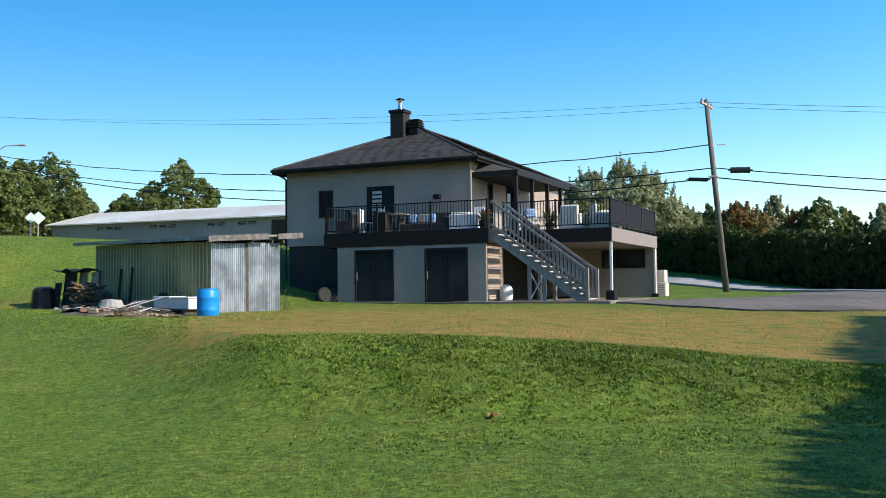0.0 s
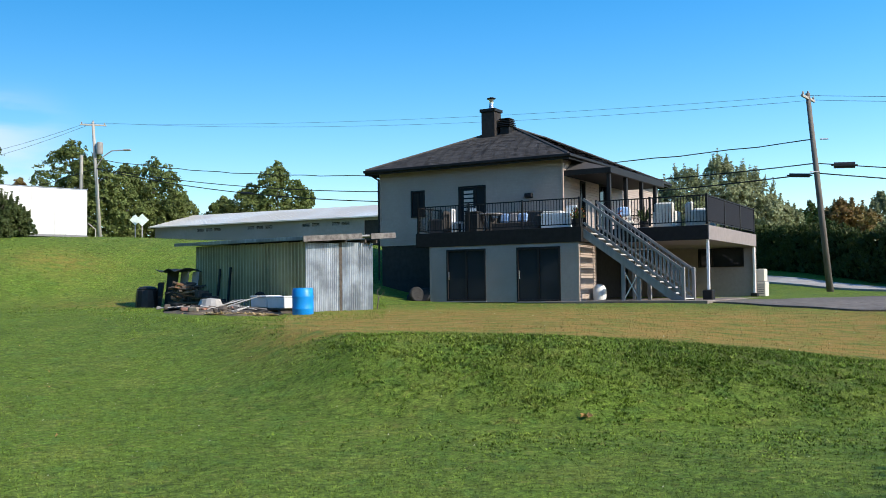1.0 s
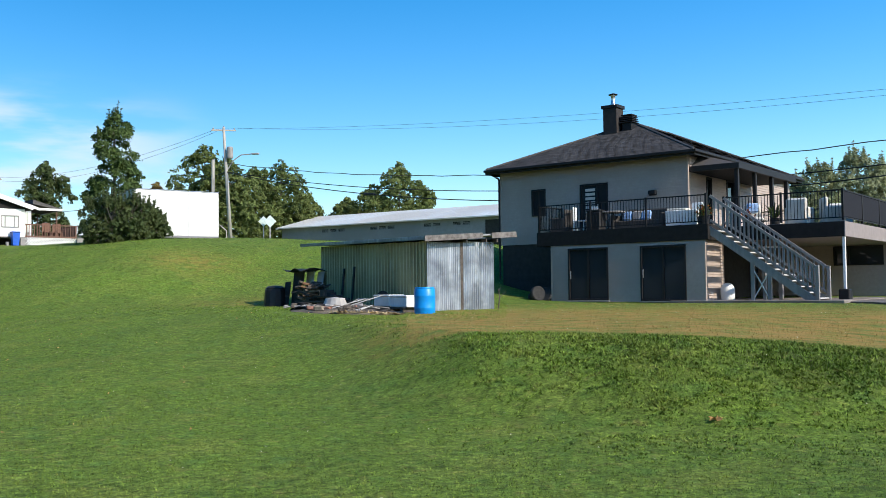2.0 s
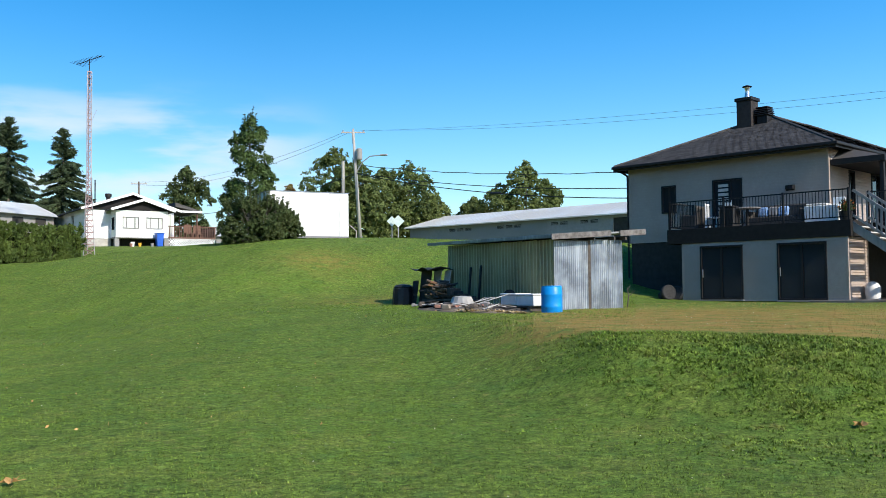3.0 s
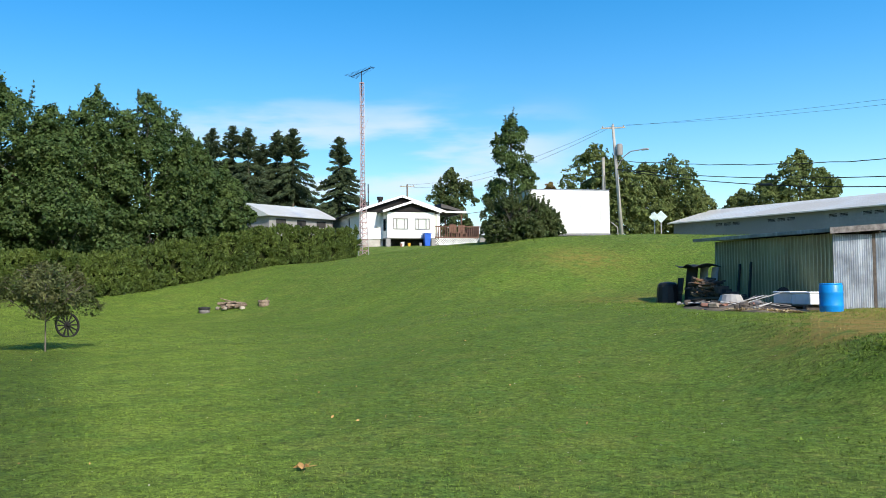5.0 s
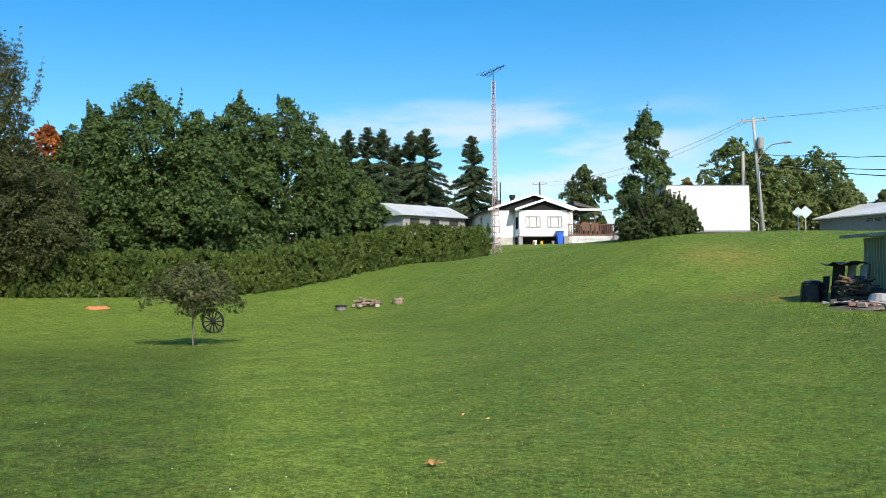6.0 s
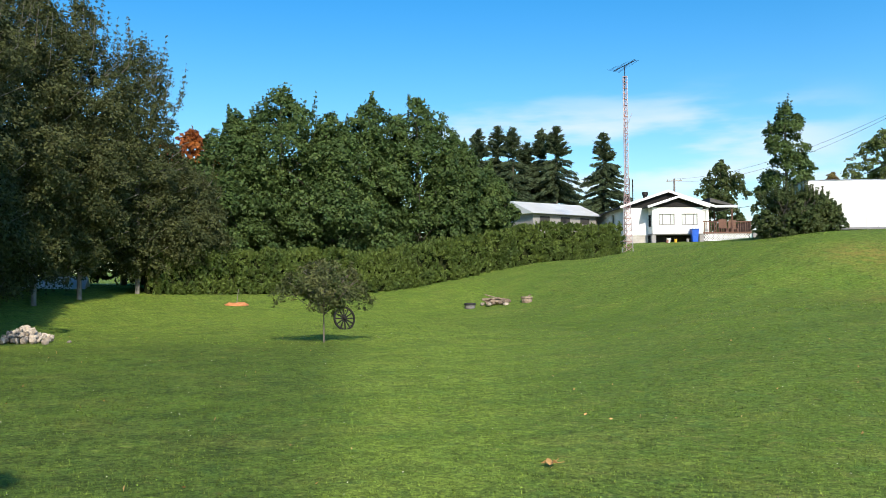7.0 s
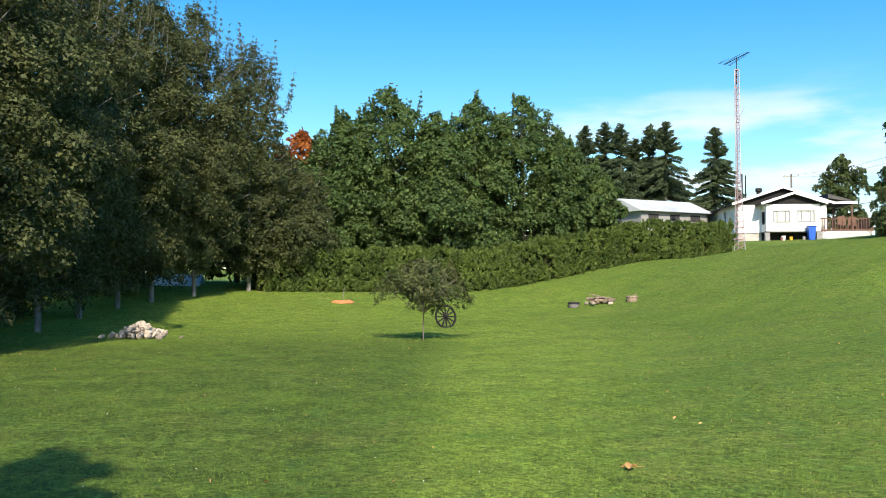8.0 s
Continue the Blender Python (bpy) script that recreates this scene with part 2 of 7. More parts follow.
L_APPLE = leaf_mat("apple_leaf", (0.060, 0.086, 0.026), (0.125, 0.125, 0.046))
L_BUSH = leaf_mat("shrub_leaf", (0.050, 0.080, 0.024), (0.090, 0.115, 0.038))
L_SILVER = leaf_mat("silver_leaf", (0.18, 0.205, 0.10), (0.30, 0.325, 0.18))
# ---- ground: one sheet to the horizon ----
def grass_mat(name, k=1.0, island=0.0, dry_turf=False, bump=0.0):
    """Lawn colour, mottled and streaked by mowing, for the ground and for the blades that stand on it. k: how light."""
    def c(r, g, b):
        return (r * k, g * k, b * k)
    m = mat(name, c(0.076, 0.126, 0.017), c(0.138, 0.196, 0.032), 7, 0.9 if bump else 0.65, bump=bump, bscale=55, spec=0.15, island=island)
    n, l = m.node_tree.nodes, m.node_tree.links
    b = n["Principled BSDF"]
    src = b.inputs["Base Color"].links[0].from_socket
    co = n.new("ShaderNodeTexCoord")

    def blend(col, fac, c):
        mx = n.new("ShaderNodeMix")
        mx.data_type = 'RGBA'
        l.new(fac, mx.inputs[0])
        l.new(col, mx.inputs[6])
        mx.inputs[7].default_value = (*c, 1)
        return mx.outputs[2]

    def patches(scale, lo, hi, amount, stretch=(1, 1, 1), rz=0.0):
        mp = n.new("ShaderNodeMapping")
        mp.inputs["Scale"].default_value, mp.inputs["Rotation"].default_value = stretch, (0, 0, rz)
        l.new(co.outputs["Object"], mp.inputs[0])
        t = n.new("ShaderNodeTexNoise")
        t.inputs["Scale"].default_value, t.inputs["Detail"].default_value = scale, 5
        l.new(mp.outputs[0], t.inputs["Vector"])
        r = n.new("ShaderNodeMapRange")
        r.inputs[1].default_value, r.inputs[2].default_value, r.inputs[4].default_value = lo, hi, amount
        l.new(t.outputs[0], r.inputs[0])
        return r.outputs[0]

    src = blend(src, patches(0.22, 0.45, 0.65, 0.65), c(0.116, 0.184, 0.022))
    src = blend(src, patches(0.8, 0.5, 0.70, 0.60), c(0.165, 0.195, 0.038))
    src = blend(src, patches(0.7, 0.47, 0.66, 0.32, (1, 0.16, 1), radians(-38)), c(0.048, 0.098, 0.013))
    src = blend(src, patches(0.9, 0.52, 0.68, 0.30, (0.14, 1, 1), radians(12)), c(0.054, 0.108, 0.014))
    src = blend(src, patches(3.2, 0.55, 0.72, 0.65), c(0.045, 0.090, 0.014))
    src = blend(src, patches(5.0, 0.58, 0.74, 0.60), c(0.185, 0.175, 0.05))
    src = blend(src, patches(2.1, 0.56, 0.70, 0.55), c(0.075, 0.150, 0.030))
    if bump:
        # mowing sheen put into the colour, and the bare, stemmy face of the bank
        for attr, colour, amount in (("dark_sheen", c(0.038, 0.066, 0.012), 0.62), ("light", c(0.180, 0.250, 0.034), 0.72), ("bank", c(0.062, 0.066, 0.020), 0.75)):
            at = n.new("ShaderNodeAttribute")
            at.attribute_name = attr
            mu = n.new("ShaderNodeMath")
            mu.operation = 'MULTIPLY'
            l.new(at.outputs["Fac"], mu.inputs[0])
            l.new(patches(1.3, 0.30, 0.62, amount), mu.inputs[1])
            src = blend(src, mu.outputs[0], colour)
        # tufts and the shaded gaps between them, put into the colour by noise
        for sc, lo, hi in ((26, 0.50, 1.55), (9, 0.58, 1.45), (3.2, 0.78, 1.24)):
            t = n.new("ShaderNodeTexNoise")
            t.inputs["Scale"].default_value, t.inputs["Detail"].default_value, t.inputs["Roughness"].default_value = sc, 4, 0.7
            l.new(co.outputs["Object"], t.inputs["Vector"])
            r = n.new("ShaderNodeMapRange")
            r.inputs[1].default_value, r.inputs[2].default_value, r.inputs[3].default_value, r.inputs[4].default_value = 0.33, 0.67, lo, hi
            l.new(t.outputs[0], r.inputs[0])
            hv = n.new("ShaderNodeHueSaturation")
            l.new(r.outputs[0], hv.inputs["Value"])
            l.new(src, hv.inputs["Color"])
            src = hv.outputs[0]
    if dry_turf:
        dry = n.new("ShaderNodeAttribute")
        dry.attribute_name = "dry"
        mul = n.new("ShaderNodeMath")
        mul.operation = 'MULTIPLY'
        l.new(dry.outputs["Fac"], mul.inputs[0])
        l.new(patches(2.4, 0.30, 0.60, 1.0, (0.7, 1, 1)), mul.inputs[1])
        src = blend(src, mul.outputs[0], (0.32, 0.195, 0.055))
    if island:
        mr = n.new("ShaderNodeMapRange")
        mr.inputs[3].default_value, mr.inputs[4].default_value = 1 - island, 1 + island
        l.new(n.new("ShaderNodeNewGeometry").outputs["Random Per Island"], mr.inputs[0])
        hs = n.new("ShaderNodeHueSaturation")
        l.new(mr.outputs[0], hs.inputs["Value"])
        l.new(src, hs.inputs["Color"])
        src = hs.outputs[0]
    l.new(src, b.inputs["Base Color"])
    return m


M_GRASS = grass_mat("mown_grass", 1.0, 0.0, True, 0.05)


def ground_sheet():
    ax = np.concatenate([-np.geomspace(2500, 75, 22), np.linspace(-74, 60, 250), np.geomspace(61, 2500, 22)])
    ay = np.concatenate([-np.geomspace(2500, 25, 22), np.linspace(-24, 110, 250), np.geomspace(111, 2500, 22)])
    gx, gy = np.meshgrid(ax, ay)
    gz = land(gx, gy)
    nx, ny = len(ax), len(ay)
    me = bpy.data.meshes.new("ground")
    co = np.stack([gx, gy, gz], -1).reshape(-1, 3)
    i = (np.arange(ny - 1)[:, None] * nx + np.arange(nx - 1)[None, :]).ravel()
    faces = np.stack([i, i + 1, i + nx + 1, i + nx], 1)
    me.vertices.add(len(co))
    me.vertices.foreach_set("co", co.astype(np.float32).ravel())
    me.loops.add(faces.size)
    me.loops.foreach_set("vertex_index", faces.astype(np.int32).ravel())
    me.polygons.add(len(faces))
    me.polygons.foreach_set("loop_start", np.arange(0, faces.size, 4, dtype=np.int32))
    me.polygons.foreach_set("use_smooth", np.ones(len(faces), dtype=bool))
    me.update()
    # dry, yellowed turf on the level yard in front of the house
    x, y = co[:, 0], co[:, 1]
    d, az = np.hypot(x, y), np.degrees(np.arctan2(-x, y))
    crest = np.interp(az, [-60, -40, -23, -10.7, 0, 16, 20], [23.0, 20.0, 17.0, 15.9, 15.6, 17.0, 17.5])
    dry = sst(-0.6, 1.2, d - crest) * (1 - sst(25, 32, d)) * (1 - sst(12, 20, az)) * (1 - sst(24, 32, -az))
    # two yellow patches; the one by the compost bin paints in a lit strip
    patch = np.exp(-(((x + 15) / 3) ** 2 + ((y - 34) / 1.8) ** 2)) + 0.8 * np.exp(-(((x + 21) / 2.2) ** 2 + ((y - 40) / 1.5) ** 2))
    a = me.attributes.new("dry", 'FLOAT', 'POINT')
    a.data.foreach_set("value", np.clip(dry * 0.92 + patch * 0.6, 0, 1).astype(np.float32))
    # dark and light bands of mowing sheen, laid out by bearing
    dark_sheen = sst(56.0, 59.5, az + 0.9 * np.sin(d * 0.55)) * (1 - sst(24, 40, d))
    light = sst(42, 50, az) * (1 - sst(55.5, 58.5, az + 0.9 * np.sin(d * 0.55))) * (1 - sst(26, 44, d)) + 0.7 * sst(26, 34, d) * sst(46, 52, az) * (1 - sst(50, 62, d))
    bank = sst(-2.6, -1.0, d - crest) * (1 - sst(-0.2, 0.5, d - crest)) * (1 - sst(-16, 6, az))
    for nm, val in (("dark_sheen", dark_sheen), ("light", light), ("bank", bank)):
        at = me.attributes.new(nm, 'FLOAT', 'POINT')
        at.data.foreach_set("value", np.clip(val, 0, 1).astype(np.float32))
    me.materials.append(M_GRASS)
    return tagged(new("ground", me), "mown green lawn with dry yellow patches and a bank", "lawn", kind="structure")


ground_sheet()
# ---- trees, hedges and shrubs ----
def leaf_cloud(rng, centres, radii, count, size, flat=0.8, shell=0.12):
    """Corner rows of many small folded leaves, scattered in clumps round the centres."""
    centres, radii = np.asarray(centres, float), np.asarray(radii, float)
    w = radii ** 2
    pick = rng.choice(len(centres), count, p=w / w.sum())
    v = rng.normal(size=(count, 3))
    v /= np.linalg.norm(v, axis=1)[:, None]
    rr = radii[pick] * (shell + (1 - shell) * rng.random(count)) * (0.8 + 0.4 * rng.random(count))
    p = centres[pick] + v * rr[:, None] * np.array([1, 1, flat])
    # leaves face roughly outwards and upwards
    nrm = v * 0.8 + np.array([0, 0, 0.6]) + rng.normal(size=(count, 3)) * 0.55
    nrm /= np.linalg.norm(nrm, axis=1)[:, None]
    t = np.cross(nrm, rng.normal(size=(count, 3)))
    t /= np.linalg.norm(t, axis=1)[:, None] + 1e-9
    b = np.cross(nrm, t)
    s = size * (0.6 + 0.8 * rng.random(count))[:, None]
    dip = nrm * s * 0.22
    return np.stack([p - t * s, p - b * s * 0.55 - dip, p + t * s, p + b * s * 0.55 - dip], 1).reshape(-1, 3)


def limb(bm, a, b, r0, r1, rng, bend=0.12):
    """A bent, tapered limb."""
    a, b = np.asarray(a, float), np.asarray(b, float)
    mid = (a + b) / 2 + rng.normal(size=3) * bend * np.linalg.norm(b - a) * 0.5
    rod(bm, a, mid, r0, (r0 + r1) / 2, 6)
    rod(bm, mid, b, (r0 + r1) / 2, r1, 6)


def unit(v):
    return v / (np.linalg.norm(v, axis=1)[:, None] + 1e-9)


def girth(u, top, shape):
    """How wide a crown is, 0 to 1, at the share u of its height."""
    low = np.sin(np.pi / 2 * np.clip(u / top, 0, 1) ** 0.65)
    high = 1 - np.clip((u - top) / (1 - top), 0, 1) ** (1.9 / shape)
    return np.maximum(np.where(u < top, np.maximum(low, 0.45), high), 0.10)


def crown_leaves(rng, h, w, base, top, shape, lean, count, size, spray, lobes, corners):
    """Corner rows of the leaves of a crown: boughs shaped like low domes, set with sprays of leaves, with dark hollows below and between."""
    nb = int(min(170, max(34, 2.9 * w * h)))
    u = (np.arange(nb) + rng.random(nb)) / nb
    f, ang = base + (1 - base) * u, np.arange(nb) * 2.39996 + rng.normal(size=nb) * 0.5
    p1, p2 = rng.random(2) * 6.283
    g = girth(u, top, shape)
    bulge = 1 + lobes * (0.8 * np.sin(3 * ang + 6 * u + p1) + 0.7 * np.sin(2 * ang + 15 * u + p2) + 0.6 * rng.normal(size=nb))
    dome = w * (0.30 if w * h > 36 else 0.38) * np.sqrt(g) * (0.65 + 0.7 * rng.random(nb))
    r = np.maximum(0.0, w * g * bulge * (0.55 + 0.45 * rng.random(nb) ** 0.6) - 0.6 * dome)
    c = np.stack([np.cos(ang) * r + lean[0] * f, np.sin(ang) * r + lean[1] * f, h * f - 0.4 * dome], 1)
    outw = np.stack([np.cos(ang), np.sin(ang), np.zeros(nb)], 1)
    # sprays over each dome, more of them outwards and on top
    ns = max(60, count // 13)
    k = rng.choice(nb, ns, p=dome ** 2 / (dome ** 2).sum())
    v = unit(rng.normal(size=(ns, 3)) + outw[k] * 0.55 + np.array([0, 0, 0.55]))
    sc = c[k] + v * (dome[k] * (0.72 + 0.36 * rng.random(ns)))[:, None] * np.array([1, 1, 0.62])
    sc[:, 2] -= 0.22 * np.einsum("ij,ij->i", v, outw[k]).clip(0) * dome[k]
    nrm = unit(v * 0.9 + np.array([0, 0, 0.45]) + rng.normal(size=(ns, 3)) * 0.25)
    t1 = unit(np.cross(nrm, rng.normal(size=(ns, 3))))
    t2 = np.cross(nrm, t1)
    k = rng.integers(0, ns, count)
    a, q = rng.random(count) * 6.283, spray * np.sqrt(rng.random(count)) * (0.6 + 0.9 * rng.random(ns))[k]
    p = sc[k] + t1[k] * (np.cos(a) * q)[:, None] + t2[k] * (np.sin(a) * q * 0.7)[:, None] + nrm[k] * (rng.normal(size=count) * 0.2 * spray)[:, None]
    ln = unit(nrm[k] + rng.normal(size=(count, 3)) * 0.5)
    t = unit(np.cross(ln, rng.normal(size=(count, 3))))
    b = np.cross(ln, t)
    s = (size * (0.6 + 0.8 * rng.random(count)))[:, None]
    dip = ln * s * 0.22
    if corners == 3:
        return np.stack([p - t * s * 0.8, p + t * s * 0.55 - b * s * 0.62 - dip, p + t * s * 0.55 + b * s * 0.62], 1).reshape(-1, 3)
    return np.stack([p - t * s, p - b * s * 0.55 - dip, p + t * s, p + b * s * 0.55 - dip], 1).reshape(-1, 3)


def broadleaf(name, x, y, h, w, seed, leaf, bark, clumps=40, leaves=9000, size=0.12, base=0.25, shape=1.0, trunk=0.16,
              label="", group="", lean=(0, 0), spread=0.14, top=0.55, z=None, sprigs=0, lobes=0.16, corners=3, inner=1100, shoot=1.0):
    """A leafy tree: tapered trunk, limbs, and a crown of leaf sprays with gaps. base: where the crown starts; shape: pointed (>1) or round; top: height of the widest part."""
    rng = np.random.default_rng(seed)
    z = ground_z(x, y) - 0.05 if z is None else z
    t = thing(name, x, y, z, rng.random() * 360, label, "tree", group)
    bm = bmesh.new()
    knee = np.array([lean[0] * 0.5, lean[1] * 0.5, h * 0.5])
    tip = np.array([lean[0], lean[1], h * 0.93])
    rod(bm, (0, 0, -0.15), knee, trunk, trunk * 0.6, 9)
    rod(bm, knee, tip, trunk * 0.6, trunk * 0.12, 7)
    cs, rs = [], []
    for k in range(min(60, clumps // 2)):
        f = base + (0.95 - base) * (k + rng.random()) / min(60, clumps // 2)
        r = w * float(girth((f - base) / (1 - base), top, shape)) * (0.55 + 0.4 * rng.random())
        ang = k * 2.4 + rng.normal() * 0.4
        c = np.array([math.cos(ang) * r + lean[0] * f, math.sin(ang) * r + lean[1] * f, h * f])
        if r > 0.2:
            root = np.array([lean[0] * f * 0.8, lean[1] * f * 0.8, max(h * base * 0.6, h * f - r * 0.55)])
            limb(bm, root, c, trunk * 0.32 * (1.1 - f), 0.012, rng)
    # upright feathery shoots at the top of the crown
    for k in range(sprigs):
        ang, r, f = rng.random() * 6.28, w * 0.75 * rng.random() ** 0.6, 0.90 + 0.10 * rng.random()
        foot = np.array([math.cos(ang) * r, math.sin(ang) * r, h * (f - 0.30 * r / w)])
        ln = h * (0.07 + 0.08 * rng.random()) * shoot
        tip_k = foot + np.array([math.cos(ang) * 0.12 * ln, math.sin(ang) * 0.12 * ln, ln])
        rod(bm, (0, 0, max(h * 0.3, foot[2] - r)), foot, 0.02, 0.015, 4)
        rod(bm, foot, tip_k, 0.015, 0.004, 4)
        for q in range(6):
            cs.append(foot + (tip_k - foot) * (0.15 + 0.17 * q))
            rs.append(max(0.07, (0.30 - 0.04 * q) * min(1.0, w / 2.5)))
    part("trunk", bm, bark, t)
    spray = min(0.40, max(0.09, w * spread * 0.7))
    rows = [crown_leaves(rng, h, w, base, top, shape, lean, leaves, size, spray, lobes, corners)]
    if inner:
        # deeper leaves, seen only through the gaps
        rows.append(crown_leaves(rng, h, w * 0.62, base, top, shape, lean, inner, 0.055 * w, spray, lobes, corners))
    if cs:
        tips = leaf_cloud(rng, cs, rs, min(9000, 26 * len(cs)), size * 0.9).reshape(-1, 4, 3)
        rows.append(tips[:, :corners].reshape(-1, 3))
    quads_object("crown", np.concatenate(rows), corners, leaf, t)
    return t


def conifer(name, x, y, h, w, seed, leaf, leaves=12000, size=0.16, label="", group="", z=None):
    """A spruce: straight trunk and drooping boughs, set with hanging needle sprays, that shorten to the tip."""
    rng = np.random.default_rng(seed)
    z = ground_z(x, y) - 0.05 if z is None else z
    t = thing(name, x, y, z, rng.random() * 360, label, "tree", group)
    bm = bmesh.new()
    rod(bm, (0, 0, -0.1), (0, 0, h * 0.99), 0.2, 0.015, 8)
    n = int(h * 20)
    f = 0.05 + 0.95 * np.arange(n) / n
    ang = rng.random(n) * 6.283
    ln = w * (1 - f) ** 0.85 * (0.55 + 0.6 * rng.random(n)) + 0.12
    rise = np.where(f > 0.75, 0.35, -0.30) * ln
    foot = np.stack([np.zeros(n), np.zeros(n), h * f], 1)
    end = np.stack([np.cos(ang) * ln, np.sin(ang) * ln, h * f + rise], 1)
    for k in range(0, n, 4):
        rod(bm, foot[k], end[k], 0.03, 0.006, 4)
    part("trunk", bm, M_BARK, t)
    pick = rng.choice(n, leaves, p=ln / ln.sum())
    q = rng.random(leaves)[:, None] ** 0.7
    p = foot[pick] * (1 - q) + end[pick] * q + rng.normal(size=(leaves, 3)) * np.array([0.10, 0.10, 0.07])
    d = end[pick] - foot[pick]
    d /= np.linalg.norm(d, axis=1)[:, None]
    d = d + rng.normal(size=(leaves, 3)) * 0.35 + np.array([0, 0, -0.15])
    d /= np.linalg.norm(d, axis=1)[:, None]
    b = np.cross(d, rng.normal(size=(leaves, 3)))
    b /= np.linalg.norm(b, axis=1)[:, None]
    s = size * (0.6 + 0.8 * rng.random(leaves))[:, None]
    quads_object("crown", np.stack([p - d * s * 0.6 - b * s * 0.34, p - d * s * 0.6 + b * s * 0.34, p + d * s * 1.3], 1).reshape(-1, 3), 3, leaf, t)
    return t


def hedge(name, a, b, h, w, seed, leaf, count, size, label, steps=60, rough=1.0):
    """A clipped hedge along a line: a near-black core that stands for inner shade, and a coat of sprays."""
    rng = np.random.default_rng(seed)
    a, b = np.array(a, float), np.array(b, float)
    ln = np.linalg.norm(b - a)
    u = (b - a) / ln
    nv = np.array([-u[1], u[0]])
    t = thing(name, *((a + b) / 2), ground_z(*((a + b) / 2)), 0, label, "hedge")
    o = np.array(t.location)
    bm = bmesh.new()
    rows = []
    for k in range(steps + 1):
        p = a + u * ln * k / steps
        g = ground_z(*p) - o[2]
        hh = h * (0.92 + rough * (0.04 * math.sin(k * 0.9) + 0.02 * math.sin(k * 2.3)))
        ring = []
        for s, zz in ((-1, -0.2), (-0.92, hh * 0.68), (-0.5, hh * 0.88), (0.5, hh * 0.88), (0.92, hh * 0.68), (1, -0.2)):
            q = p + nv * s * (w / 2 - 0.36) * (0.95 + 0.1 * rng.random())
            ring.append(bm.verts.new((q[0] - o[0], q[1] - o[1], g + zz)))
        rows.append(ring)
    for r0, r1 in zip(rows, rows[1:]):
        for k in range(5):
            bm.faces.new((r0[k], r1[k], r1[k + 1], r0[k + 1]))
    bm.faces.new(rows[0])
    bm.faces.new(rows[-1][::-1])
    bmesh.ops.recalc_face_normals(bm, faces=bm.faces[:])
    part("core", bm, M_HEDGECORE, t, "near-black core standing in for the shade inside the hedge")
    # fronds in tufts over the faces and the top, with dark hollows between them
    near = 1.0 if float(np.dot(nv, -(a + b) / 2)) > 0 else -1.0
    tufts = int(ln * (2 * h + w) * 13)
    ts, kind, tz = rng.random(tufts), rng.random(tufts), rng.random(tufts)
    sgn = np.where(kind < 0.58, near, -near)
    crown_top = kind > 0.80
    zr = np.where(crown_top, 1.0, 0.03 + 0.97 * tz)
    tall = h * (0.95 + rough * (0.035 * np.sin(ts * ln * 0.8) + 0.03 * np.sin(ts * ln * 2.9 + 1) + 0.02 * rng.normal(size=tufts)))
    off = np.where(crown_top, rng.uniform(-0.85, 0.85, tufts), sgn * (1 - 0.16 * zr ** 3 + 0.07 * np.sin(ts * ln * 1.7 + zr * 2.5) + 0.09 * rng.normal(size=tufts))) * w / 2
    tx, ty = a[0] + u[0] * ln * ts + nv[0] * off, a[1] + u[1] * ln * ts + nv[1] * off
    tc = np.stack([tx - o[0], ty - o[1], land(tx, ty) + tall * zr - o[2]], 1)
    face = np.where(crown_top, 0.0, sgn)
    tn = unit(np.stack([nv[0] * face, nv[1] * face, np.where(crown_top, 1.0, 0.35)], 1) + rng.normal(size=(tufts, 3)) * 0.35)
    grow = unit(np.array([0, 0, 1.0]) + 0.9 * tn + rng.normal(size=(tufts, 3)) * 0.45)
    k = rng.integers(0, tufts, count)
    q = rng.random(count)[:, None]
    reach = (0.13 + 0.13 * rng.random(tufts))[k][:, None]
    p = tc[k] + grow[k] * (q - 0.35) * reach * 1.7 + rng.normal(size=(count, 3)) * 0.075 * (1.2 - q)
    lead = unit(grow[k] + rng.normal(size=(count, 3)) * 0.55)
    bb = unit(np.cross(lead, tn[k] + rng.normal(size=(count, 3)) * 0.6))
    sz = size * (0.6 + 0.8 * rng.random(count))[:, None]
    v = np.stack([p - lead * sz * 0.7 - bb * sz * 0.42, p - lead * sz * 0.7 + bb * sz * 0.42, p + lead * sz], 1).reshape(-1, 3)
    quads_object("sprays", v, 3, leaf, t)
    return t


hedge("hedge", (-48.0, 18.2), (-44.4, 50.2), 2.35, 1.4, 11, L_CEDAR, 125000, 0.098, "clipped green cedar hedge along the lawn")
hedge("hedge", (14.0, 68.9), (25.3, 38.4), 2.85, 1.5, 12, L_CEDAR_DK, 64000, 0.115, "tall dark cedar hedge beside the driveway")

# row of tall pale-trunked trees along the lawn's edge
row = [(-22.5, -0.5, 13.5), (-26.8, 3.2, 14.0), (-30.7, 4.6, 14.6), (-34.8, 6.4, 14.8), (-39.0, 8.5, 14.8), (-41.8, 10.6, 14.9), (-43.6, 12.5, 15.0), (-45.4, 15.0, 14.6), (-47.4, 18.5, 13.2), (-48.6, 21.2, 7.2)]
for k, (tx, ty, th) in enumerate(row):
    broadleaf("poplar_tree", tx - 0.4, ty - 0.8, th, 3.05, 20 + k, L_POPLAR, M_BARK_PALE, 120, 52000, 0.076, 0.09, 0.9, 0.12,
              "tall leafy poplar with a pale trunk", "trees along the lawn", top=0.34, sprigs=26, lobes=0.13)
